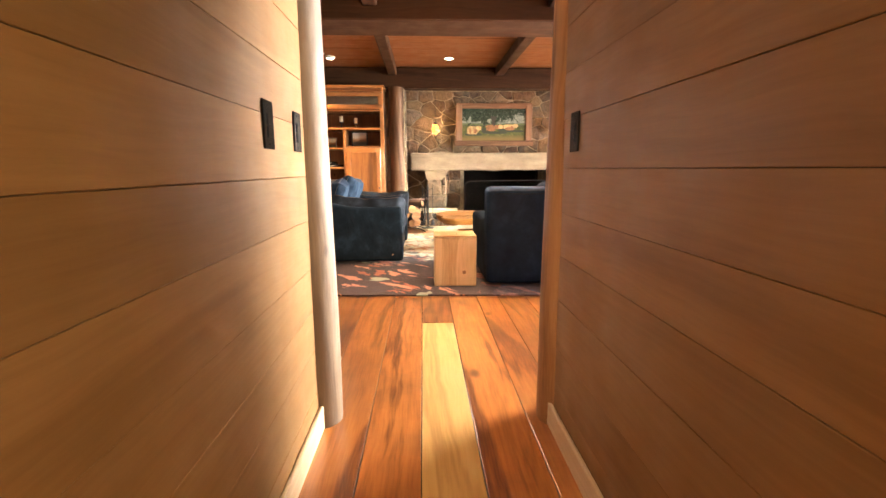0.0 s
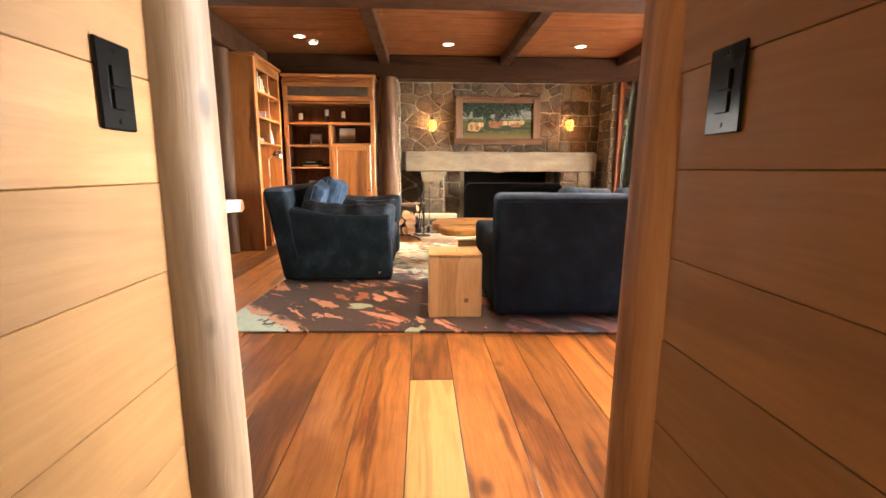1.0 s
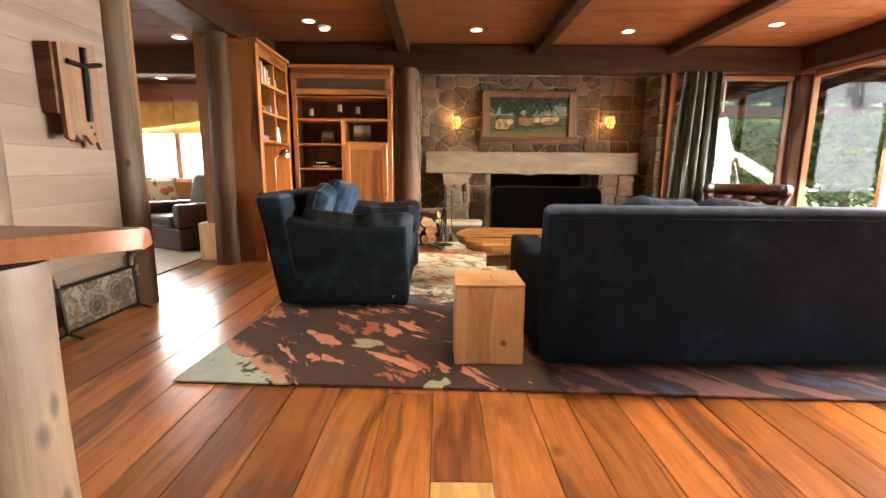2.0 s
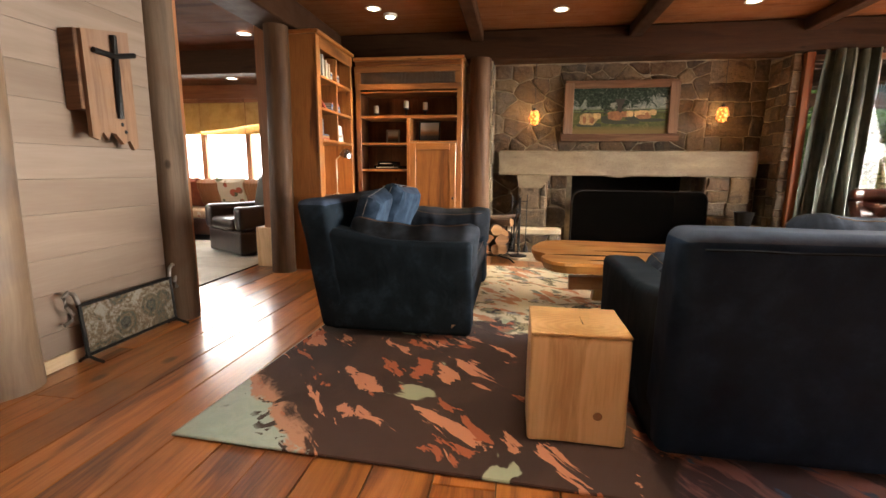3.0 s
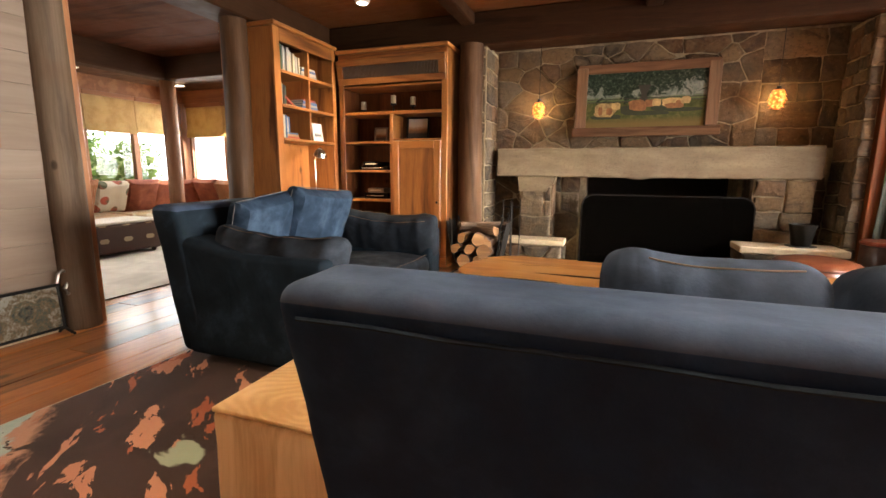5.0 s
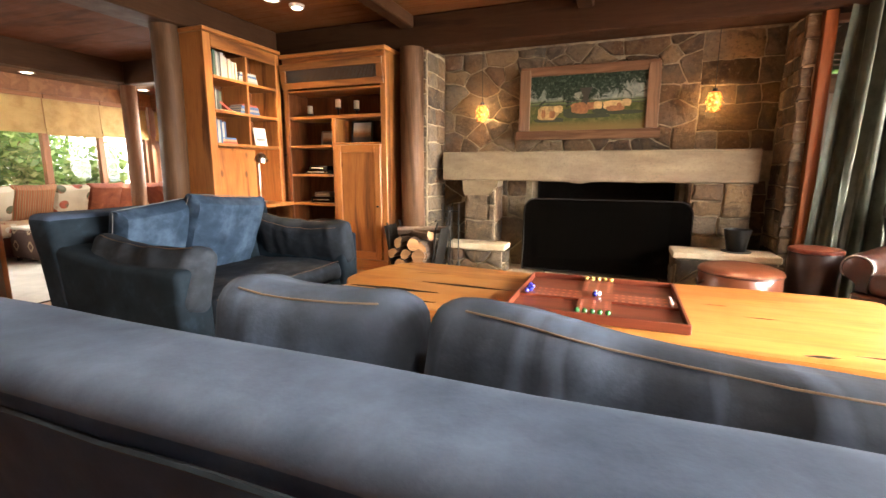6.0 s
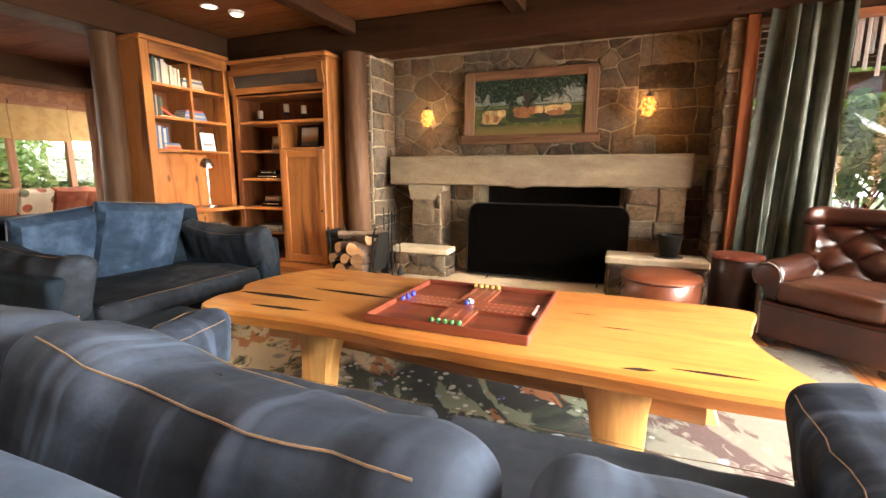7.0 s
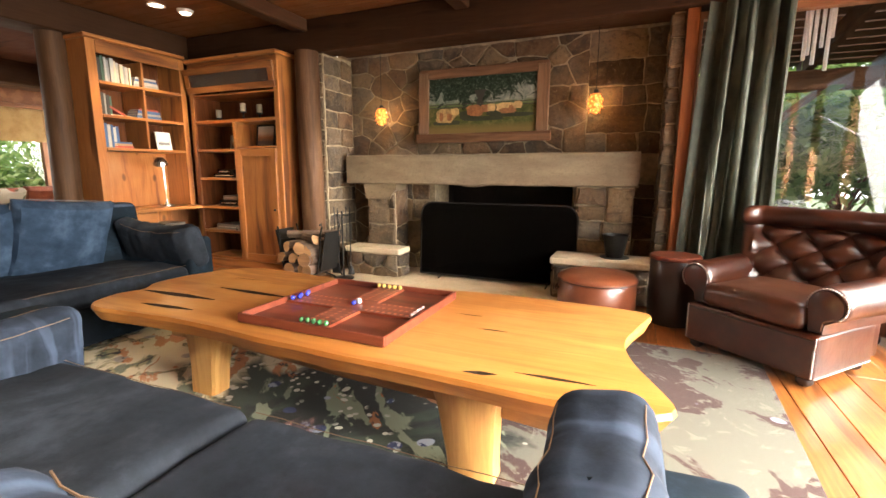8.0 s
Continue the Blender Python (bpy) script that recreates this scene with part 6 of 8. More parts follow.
def firewood(x, y, z, r, ln, yaw, seed, roll=0.0):
    fw = thing("firewood", "split firewood log in the iron cradle", "firewood", pose(x, y, z, 0, roll, yaw), "logs in the cradle")
    rs = random.Random(seed)
    n = 12
    turn, wedge = rs.uniform(0, 6.28), rs.random() < 0.65
    prof = [r * (rs.uniform(0.92, 1.08) if not wedge or math.cos(2 * math.pi * k / n - turn) > 0.35 else min(1.0, 0.30 / max(0.25, abs(math.sin(math.pi * k / n - turn / 2 - 0.9)))) * rs.uniform(0.9, 1.1)) * 1.08 for k in range(n)]
    b = bmesh.new()
    rings(b, [[(p * math.cos(2 * math.pi * k / n), yy, p * math.sin(2 * math.pi * k / n)) for k, p in enumerate(prof)] for yy in (-ln / 2, -ln / 6, ln / 6, ln / 2)], True, False)
    part("bark", b, M["bark_log"], fw)
    for yy in (-ln / 2, ln / 2):
        b = bmesh.new()
        b.faces.new([b.verts.new((p * 0.99 * math.cos(2 * math.pi * k / n), yy * 1.0, p * 0.99 * math.sin(2 * math.pi * k / n))) for k, p in enumerate(prof)])
        part("cut_face", b, M["cut_end"], fw, "pale cut end")


WOOD = [(-0.46, 0.155, 0.062), (-0.34, 0.15, 0.058), (-0.23, 0.16, 0.055), (-0.51, 0.265, 0.058), (-0.40, 0.26, 0.06), (-0.28, 0.265, 0.062), (-0.20, 0.27, 0.045), (-0.46, 0.375, 0.058), (-0.335, 0.375, 0.06), (-0.22, 0.36, 0.05)]
for k, (x, z, r) in enumerate(WOOD):
    firewood(x, 7.58 + 0.015 * math.sin(k * 2.2), z + 0.01, r, 0.40 + 0.03 * math.sin(k * 5.1), 9 * math.sin(k * 1.7), k)
fw = firewood(-0.36, 7.56, 0.49, 0.055, 0.50, 62, 30, 8)
firewood(-0.29, 7.58, 0.50, 0.045, 0.52, 118, 31, -14)

ft = thing("fire_tools", "black wrought iron fireplace tool set on a stand", "fire tools", pose(-0.06, 7.74, 0.034))
b = bmesh.new()
lathe(b, [(0.105, 0.0), (0.105, 0.012), (0.04, 0.022), (0.014, 0.03)], 20)
part("base", b, M["iron"], ft, "", True)
b = bmesh.new()
tube(b, [(0, 0, 0.02), (0, 0, 0.70)], 0.009, 8)
part("pole", b, M["iron"], ft, "", True)
b = bmesh.new()
tube(b, [(-0.09, 0, 0.66), (0.09, 0, 0.66)], 0.006, 6)
tube(b, [(0, -0.09, 0.66), (0, 0.09, 0.66)], 0.006, 6)
part("crossbar", b, M["iron"], ft, "", True)
for k, (x, y) in enumerate(((-0.085, -0.01), (0.085, 0.01), (0.01, -0.085), (-0.01, 0.085))):
    b = bmesh.new()
    tube(b, [(x, y, 0.74), (x * 1.05, y * 1.05, 0.715), (x, y, 0.69), (x, y, 0.14)], 0.006, 6)
    if k == 0:
        box(b, x - 0.045, x + 0.045, y - 0.004, y + 0.004, 0.05, 0.16)
    elif k == 1:
        tube(b, [(x, y, 0.14), (x, y, 0.09), (x, y, 0.05)], 0.03, 8, [0.4, 1.0, 1.2])
    else:
        tube(b, [(x, y, 0.14), (x + 0.01, y, 0.08), (x + 0.03, y, 0.06)], 0.007, 6)
    part("tool", b, M["iron"], ft, "", True)

# ---- second leather seat beyond the armchair ----
sl = thing("leather_stool", "dark brown leather footstool behind the armchair", "footstool", pose(4.44, 7.72, 0.003, 0, 0, 48))
part("cushion", soft_block(-0.24, 0.24, -0.20, 0.20, 0.06, 0.36, 0.05, 7, 0.006, 3), M["leather_dark"], sl, "", True)
for x, y in ((-0.19, -0.15), (0.19, -0.15), (-0.19, 0.15), (0.19, 0.15)):
    b = bmesh.new()
    lathe(b, [(0.022, 0.0), (0.034, 0.02), (0.03, 0.065)], 14, x, y)
    part("foot", b, M["leather_dark"], sl, "", True)

# ---- built-in bookcase, cabinet and desk ----


def piece(parent, name, x0, x1, y0, y1, z0, z1, mat, label="", r=0.003):
    """A board of a thing that stands square to the room, given by its place in the room."""
    o = parent.matrix_basis.translation if parent.parent is None else parent.parent.matrix_basis.translation + parent.matrix_basis.translation
    return part(name, rbox(x0 - o.x, x1 - o.x, y0 - o.y, y1 - o.y, z0 - o.z, z1 - o.z, r), M[mat] if isinstance(mat, str) else mat, parent, label)


BX, BF = -2.445, -2.08
bc = thing("bookcase", "golden knotty pine bookcase with six open cubbies", "bookcase", pose(-2.26, 7.2, 0))
piece(bc, "side_panel", BX, BF - 0.022, 6.695, 6.725, 0, 2.345, "pine_z")
piece(bc, "stile", BF - 0.021, BF, 6.69, 6.775, 0, 2.345, "pine_z")
piece(bc, "stile", BF - 0.021, BF, 7.625, 7.69, 0.745, 2.345, "pine_z")
piece(bc, "side_panel", BX, BF - 0.022, 7.63, 7.66, 0.745, 2.345, "pine_z")
piece(bc, "divider", BX + 0.02, BF - 0.004, 7.195, 7.22, 1.36, 2.228, "pine_z")
for z in (1.33, 1.642, 1.953):
    piece(bc, "shelf", BX + 0.02, BF + 0.004, 6.776, 7.624, z, z + 0.028, "pine_y")
piece(bc, "top_rail", BF - 0.021, BF + 0.001, 6.776, 7.624, 2.228, 2.345, "pine_y")
piece(bc, "cornice", BX, BF + 0.03, 6.665, 7.69, 2.347, 2.385, "pine_y", "", 0.008)
piece(bc, "back_panel", BX, BX + 0.012, 6.726, 7.629, 0.0, 1.329, "pine_z")
# back of the cubbies, its shade put into the colour
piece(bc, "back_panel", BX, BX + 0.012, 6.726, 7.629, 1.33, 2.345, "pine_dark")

dk = thing("desk", "built-in pine desk under the bookcase", "desk", pose(-2.2, 7.2, 0))
piece(dk, "desktop", BX + 0.013, -1.97, 6.727, 7.695, 0.705, 0.742, "pine_y", "", 0.006)
piece(dk, "drawer_box", BX + 0.02, -2.005, 6.74, 7.16, 0.05, 0.70, "pine_z")
for k, z in enumerate((0.52, 0.32, 0.10)):
    dr = piece(dk, "drawer_front", -2.004, -1.986, 6.755, 7.145, z, z + 0.17, "pine_y")
    b = bmesh.new()
    lathe(b, [(0.006, 0), (0.008, 0.012), (0.016, 0.018), (0.012, 0.028), (0.002, 0.03)], 12)
    part("knob", b, M["iron"], dr, "black knob", True, pose(-1.986 + 2.2, 6.95 - 7.2, z + 0.085, 0, 90, 0))
# grey computer box in the kneehole
pc = thing("computer_box", "grey computer box under the desk", "bin", pose(-2.15, 7.36, 0.002))
b = bmesh.new()
box(b, -0.14, 0.14, -0.12, 0.12, 0, 0.56)
part("casing", b, M["pewter"], pc)

CF = 7.70
cb = thing("media_cabinet", "tall golden knotty pine cabinet with open shelves and one door", "cabinet", pose(-1.4, 7.9, 0))
piece(cb, "plinth", -2.04, -0.765, CF + 0.02, 8.10, 0, 0.11, "pine_x")
piece(cb, "base_rail", -2.04, -0.76, CF - 0.01, CF + 0.015, 0.03, 0.125, "pine_x")
piece(cb, "stile", -2.045, -1.985, CF, CF + 0.022, 0.126, 2.30, "pine_z")
piece(cb, "stile", -0.822, -0.76, CF, CF + 0.022, 0.126, 2.30, "pine_z")
# inner panels in the pine with shade put into its colour
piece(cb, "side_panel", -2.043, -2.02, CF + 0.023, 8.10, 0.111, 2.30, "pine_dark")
piece(cb, "side_panel", -0.786, -0.762, CF + 0.023, 8.10, 0.111, 2.30, "pine_z")
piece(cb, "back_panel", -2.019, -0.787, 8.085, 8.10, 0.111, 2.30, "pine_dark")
piece(cb, "shelf", -1.984, -0.823, CF + 0.002, 8.08, 1.655, 1.688, "pine_x")
piece(cb, "shelf", -1.984, -0.823, CF + 0.004, 8.08, 1.945, 1.965, "pine_x")
for z in (1.345, 1.03, 0.705, 0.43, 0.127):
    piece(cb, "shelf", -1.984, -1.426, CF + 0.002, 8.08, z, z + 0.028, "pine_x")
piece(cb, "divider", -1.425, -1.385, CF, 8.08, 0.126, 1.654, "pine_z")
piece(cb, "shelf", -1.384, -0.823, CF + 0.002, 8.08, 1.375, 1.395, "pine_x")
piece(cb, "cornice", -2.06, -0.74, CF - 0.04, 8.10, 2.302, 2.342, "pine_x", "", 0.008)
piece(cb, "top_rail", -2.045, -0.76, CF - 0.004, CF + 0.02, 2.245, 2.30, "pine_x")
door = piece(cb, "door", -1.383, -0.825, CF - 0.004, CF + 0.012, 0.13, 1.37, "pine_z")
for q in ((-1.38, -1.31, 0.133, 1.367, "pine_z"), (-0.898, -0.828, 0.133, 1.367, "pine_z"), (-1.309, -0.899, 1.29, 1.367, "pine_x"), (-1.309, -0.899, 0.133, 0.22, "pine_x")):
    part("door_rail", rbox(q[0] + 1.4, q[1] + 1.4, CF - 0.022 - 7.9, CF - 0.0045 - 7.9, q[2], q[3], 0.003), M[q[4]], door)
b = bmesh.new()
lathe(b, [(0.006, 0), (0.007, 0.012), (0.014, 0.02), (0.01, 0.03), (0.002, 0.031)], 12)
part("knob", b, M["iron"], door, "black knob", True, pose(-0.855 + 1.4, CF - 0.022 - 7.9, 0.72, 90, 0, 0))
flap = part("flap", rbox(-0.62, 0.62, -0.012, 0.010, 0.0, 0.245, 0.003), M["stained_x"], cb, "", False, pose(0.0, CF - 7.9 - 0.006, 1.985, 9, 0, 0))
for q, mt in (((-0.635, 0.635, -0.03, -0.0125, 0.185, 0.25), "pine_x"), ((-0.635, 0.635, -0.03, -0.0125, -0.005, 0.06), "pine_x"), ((-0.635, -0.56, -0.029, -0.0125, 0.061, 0.184), "pine_z"), ((0.56, 0.635, -0.029, -0.0125, 0.061, 0.184), "pine_z")):
    part("flap_rail", rbox(*q, 0.003), M[mt], flap)
b = bmesh.new()
for k in range(70):
    x = -0.55 + 1.1 * k / 69
    box(b, x - 0.0025, x + 0.0025, -0.018, -0.0122, 0.062, 0.183)
tagged(part("grille", b, M["pewter"], flap, "fine wire grille"), "", "", "", "stuff")

# things on the shelves
BOOKS = {k: plain("book_" + k, c, 0.6, 0, 50, 0.15, 0.1) for k, c in (("white", (0.36, 0.34, 0.30)), ("cream", (0.50, 0.42, 0.29)), ("green", (0.05, 0.09, 0.06)), ("blue", (0.04, 0.09, 0.20)),
                                                                   ("red", (0.30, 0.05, 0.03)), ("black", (0.03, 0.028, 0.026)), ("grey", (0.22, 0.22, 0.21)), ("tan", (0.30, 0.18, 0.09)))}


def book(m, w, h, d, colour, label):
    """A closed book: w thick, h tall, d deep, spine to +x."""
    bk_ = thing("book", label, "book", m, "books on the shelves")
    b = bmesh.new()
    box(b, -d, 0, -w / 2, -w / 2 + 0.003, 0, h)
    box(b, -d, 0, w / 2 - 0.003, w / 2, 0, h)
    box(b, -0.003, 0.001, -w / 2 + 0.003, w / 2 - 0.003, 0, h)
    part("cover", b, BOOKS[colour], bk_)
    part("pages", rbox(-d + 0.004, -0.0035, -w / 2 + 0.0035, w / 2 - 0.0035, 0.004, h - 0.004, 0.0005), M["paper"], bk_)


rb = random.Random(9)


def row(y0, z, spec, lean=0.0):
    y = y0
    for c, w, h in spec:
        book(pose(-2.12 - rb.uniform(0, 0.02), y + w / 2, z, lean, 0, 0), w, h, min(0.2, h * 0.72), c, c + " upright hardback book on a shelf")
        y += w + 0.0015


def stack(y, z, spec):
    for c, w, h in spec:
        book(pose(-2.13, y + h / 2, z + w / 2, 90, 0, 0) @ pose(0, 0, 0, 0, 0, 0), w, h, 0.17, c, c + " book lying flat on a shelf")
        z += w + 0.001


row(6.80, 1.982, [("black", 0.03, 0.22), ("green", 0.028, 0.24), ("white", 0.022, 0.23), ("grey", 0.03, 0.21), ("white", 0.035, 0.23), ("cream", 0.022, 0.21), ("white", 0.03, 0.20), ("cream", 0.03, 0.19), ("grey", 0.022, 0.18), ("white", 0.03, 0.175), ("cream", 0.02, 0.17)])
stack(7.27, 1.982, [("grey", 0.03, 0.27), ("white", 0.028, 0.25), ("blue", 0.02, 0.23), ("white", 0.02, 0.22)])
row(6.80, 1.671, [("black", 0.03, 0.21), ("grey", 0.02, 0.20), ("black", 0.028, 0.19), ("green", 0.02, 0.18)])
book(pose(-2.13, 7.03, 1.673, 62, 0, 0), 0.022, 0.19, 0.15, "red", "red book leaning on its side")
stack(6.97, 1.671, [("cream", 0.012, 0.20)])
stack(7.27, 1.671, [("blue", 0.03, 0.27), ("grey", 0.02, 0.25), ("blue", 0.028, 0.24), ("red", 0.018, 0.2)])
row(6.80, 1.359, [("blue", 0.026, 0.23), ("white", 0.03, 0.22), ("blue", 0.02, 0.22), ("white", 0.03, 0.20), ("blue", 0.03, 0.21)])
stack(6.96, 1.359, [("red", 0.022, 0.22), ("tan", 0.02, 0.2), ("blue", 0.015, 0.19)])


def photo_frame(m, w, h, mat, label, inside=None):
    ph = thing("picture_frame", label, "picture frame", m)
    b = bmesh.new()
    for q in ((-w / 2, w / 2, -0.012, 0, 0, 0.02), (-w / 2, w / 2, -0.012, 0, h - 0.02, h), (-w / 2, -w / 2 + 0.02, -0.012, 0, 0.02, h - 0.02), (w / 2 - 0.02, w / 2, -0.012, 0, 0.02, h - 0.02)):
        box(b, *q)
    part("frame", b, M[mat], ph)
    m2 = Mat("small_picture")
    sp = m2.t.nodes.new("ShaderNodeSeparateXYZ")
    m2.put(sp.inputs[0], m2.co)
    nn = m2.noise(m2.co, 30, 4, 0.6)
    zz = m2.math("ADD", m2.math("MULTIPLY", sp.outputs[2], 1.0 / h), m2.math("MULTIPLY", m2.math("SUBTRACT", nn, 0.5), 0.2))
    part("picture", rbox(-w / 2 + 0.02, w / 2 - 0.02, -0.006, -0.002, 0.02, h - 0.02, 0.0005), m2.done(m2.ramp(zz, inside or [(0.25, (0.05, 0.045, 0.04)), (0.45, (0.35, 0.18, 0.07)), (0.6, (0.55, 0.50, 0.42)), (0.9, (0.45, 0.50, 0.52))]), 0.3), ph)


photo_frame(pose(-1.19, 7.93, 1.396, -8, 0, 0), 0.27, 0.25, "iron", "black framed landscape photograph on the shelf")
photo_frame(pose(-2.15, 7.42, 1.359, 0, 0, 0) @ pose(0, 0, 0, -8, 0, 90), 0.17, 0.19, "white", "small white framed picture on the shelf", [(0.2, (0.7, 0.7, 0.66)), (0.35, (0.05, 0.05, 0.05)), (0.5, (0.72, 0.72, 0.7)), (0.9, (0.75, 0.75, 0.72))])
photo_frame(pose(-1.66, 7.95, 1.374, -8, 0, 0), 0.17, 0.17, "pewter", "small grey framed photograph on the shelf")
for x, z in ((-1.86, 1.689), (-1.48, 1.745), (-1.24, 1.72)):
    cd = thing("candle", "short cream pillar candle in a dark iron holder", "candle", pose(x, 7.92, 1.689), "candles on the shelf")
    b = bmesh.new()
    lathe(b, [(0.045, 0.0), (0.045, 0.006), (0.012, 0.014), (0.01, z - 1.689 + 0.03), (0.034, z - 1.689 + 0.04), (0.036, z - 1.689 + 0.05)], 16)
    part("holder", b, M["iron"], cd, "", True)
    b = bmesh.new()
    zc = z - 1.689 + 0.05
    lathe(b, [(0.03, zc), (0.03, zc + 0.085), (0.027, zc + 0.09), (0.004, zc + 0.088)], 18)
    part("wax", b, M["candle"], cd, "", True)
for (x0, x1, y0, y1, z0, z1, lb, ct_) in ((-1.86, -1.50, 7.78, 8.05, 1.0585, 1.10, "flat black media player on the shelf", "media player"), (-1.82, -1.58, 7.80, 8.0, 1.101, 1.15, "small black stereo unit on the player", "media player"),
                                        (-1.80, -1.50, 7.78, 8.0, 0.7335, 0.80, "stack of dark boxes on the shelf", "box"), (-1.76, -1.55, 7.80, 7.98, 0.8005, 0.85, "small grey box on the stack", "box"), (-1.85, -1.5, 7.76, 8.02, 0.4585, 0.52, "silver disc player on the shelf", "media player")):
    bx_ = thing("shelf_box", lb, ct_, pose((x0 + x1) / 2, (y0 + y1) / 2, z0))
    piece(bx_, "casing", x0, x1, y0, y1, z0, z1, "pewter" if "silver" in lb or "grey" in lb else "black", "", 0.004)
    piece(bx_, "front_strip", x0 + 0.03, x1 - 0.05, y0 - 0.002, y0 - 0.0002, (z0 + z1) / 2 - 0.004, (z0 + z1) / 2 + 0.004, "steel", "", 0.0005)

dl = thing("desk_lamp", "chrome adjustable desk lamp on the pine desk", "desk lamp", pose(-2.2, 7.42, 0.743))
b = bmesh.new()
lathe(b, [(0.075, 0), (0.075, 0.012), (0.02, 0.022), (0.012, 0.04)], 22)
part("foot", b, M["steel"], dl, "", True)
b = bmesh.new()
tube(b, [(0, 0, 0.03), (0, 0, 0.20), (0.0, -0.005, 0.42)], 0.009, 8)
part("stem", b, M["steel"], dl, "", True)
b = bmesh.new()
tube(b, [(0, -0.0, 0.42), (0.08, -0.07, 0.47), (0.16, -0.14, 0.50)], 0.006, 8)
part("arm", b, M["steel"], dl, "", True)
b = bmesh.new()
lathe(b, [(0.018, 0.055), (0.03, 0.05), (0.055, 0.02), (0.072, -0.02), (0.07, -0.022), (0.05, 0.015), (0.02, 0.04)], 20)
sh_ = part("shade", b, M["steel"], dl, "", True, pose(0.18, -0.16, 0.48, 18, 20, 0))
b = bmesh.new()
bmesh.ops.create_uvsphere(b, u_segments=12, v_segments=8, radius=0.024)
part("bulb", b, M["bulb"], sh_, "lit bulb", True)
lamp = new("desk_lamp_glow", bpy.data.lights.new("desk_lamp_glow", "POINT"))
lamp.data.energy, lamp.data.color, lamp.data.shadow_soft_size = 2.2, (1.0, 0.70, 0.38), 0.03
lamp.location = (-2.02, 7.26, 1.17)

# ---- recessed downlights ----


def downlight(x, y, z):
    d_ = thing("downlight", "lit round recessed downlight with a white ring", "downlight", pose(x, y, z), "recessed downlights")
    b = bmesh.new()
    rings(b, [[(r * math.cos(2 * math.pi * k / 24), r * math.sin(2 * math.pi * k / 24), zz) for k in range(24)] for r, zz in ((0.078, -0.002), (0.082, -0.008), (0.062, -0.010), (0.060, -0.002))], True, False)
    part("trim_ring", b, M["white"], d_, "", True)
    b = bmesh.new()
    lathe(b, [(0.0595, -0.004), (0.05, -0.006), (0.002, -0.0065)], 24)
    part("lens", b, M["bulb"], d_, "glowing lens", True)


# the south fixtures are unseen too, added to house the fill lamps
for sx_, sy_ in SPOTS + SOUTH_FILL_SPOTS:
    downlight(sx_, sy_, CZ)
for sx_, sy_, sz_ in SUNROOM_SPOTS:
    downlight(sx_, sy_, sz_)
sd = thing("eyeball_light", "small white swivelling ceiling light", "downlight", pose(-1.50, 7.30, CZ))
b = bmesh.new()
lathe(b, [(0.055, -0.03), (0.07, -0.02), (0.075, -0.002)], 20)
part("housing", b, M["white"], sd, "", True)
b = bmesh.new()
lathe(b, [(0.004, -0.036), (0.045, -0.034), (0.05, -0.031)], 20)
part("lens", b, M["bulb"], sd, "glowing lens", True)

# ---- switches in the hall ----


def switch(x, y, z, sgn, label):
    sw = thing("switch_plate", label, "light switch", pose(x, y, z))
    part("plate", rbox(*sorted((0.0, sgn * 0.006)), -0.04, 0.04, -0.065, 0.065, 0.002), M["black"], sw)
    for k in (-1, 1):
        part("rocker", rbox(*sorted((sgn * 0.0062, sgn * 0.0095)), -0.014, 0.014, -0.030 + 0.017 * (k + 1) - 0.004, -0.030 + 0.017 * (k + 1) + 0.025, 0.001), M["black"], sw)
    b = bmesh.new()
    for zz in (-0.052, 0.052):
        lathe(b, [(0.004, 0.0), (0.003, 0.0015)], 8, 0, zz)
    part("screws", b, M["black"], sw, "", False, pose(sgn * 0.006, 0, 0, 90, 0, 90 * sgn))


switch(HL + 0.001, 1.36, 1.148, 1, "black double switch plate on the hall boards")
switch(HL + 0.001, 1.65, 1.150, 1, "black double switch plate beside the log post")
switch(HR - 0.001, 1.605, 1.148, -1, "black switch plate beside the log post")

# ---- on the pale wall: cross on a board, iron screen ----
cr = thing("cross_plaque", "dark iron cross on a weathered jagged plank", "wall cross", pose(WX + 0.001, 4.555, 1.15))
b = bmesh.new()
lp = [(-0.145, 0.60), (0.15, 0.655), (0.15, 0.02), (0.12, 0.0), (0.09, 0.055), (0.05, 0.03), (0.0, 0.085), (-0.03, 0.09), (-0.05, 0.05), (-0.08, 0.09), (-0.105, 0.045), (-0.145, 0.06)]
rings(b, [[(x_, yy, zz) for yy, zz in lp] for x_ in (0.095, 0.12)])
part("front_plank", b, M["old_board"], cr)
part("box", rbox(0.0, 0.0945, -0.165, -0.02, 0.20, 0.60, 0.004), M["old_frame"], cr, "reddish weathered side box")
b = bmesh.new()
tube(b, [(0.135, 0.035, 0.61), (0.137, 0.033, 0.4), (0.135, 0.03, 0.17)], 0.017, 7)
part("upright", b, M["iron"], cr, "", True)
b = bmesh.new()
tube(b, [(0.14, -0.105, 0.505), (0.142, 0.03, 0.50), (0.14, 0.16, 0.535)], 0.015, 7)
part("arm", b, M["iron"], cr, "", True)
b = bmesh.new()
for yy, zz in ((0.05, 0.14), (0.07, 0.10)):
    lathe(b, [(0.012, 0.0), (0.006, 0.003)], 9, yy, zz)
part("nail", b, M["iron"], cr, "", False, Matrix(((0, 0, 1, 0.121), (1, 0, 0, 0), (0, 1, 0, 0), (0, 0, 0, 1))))


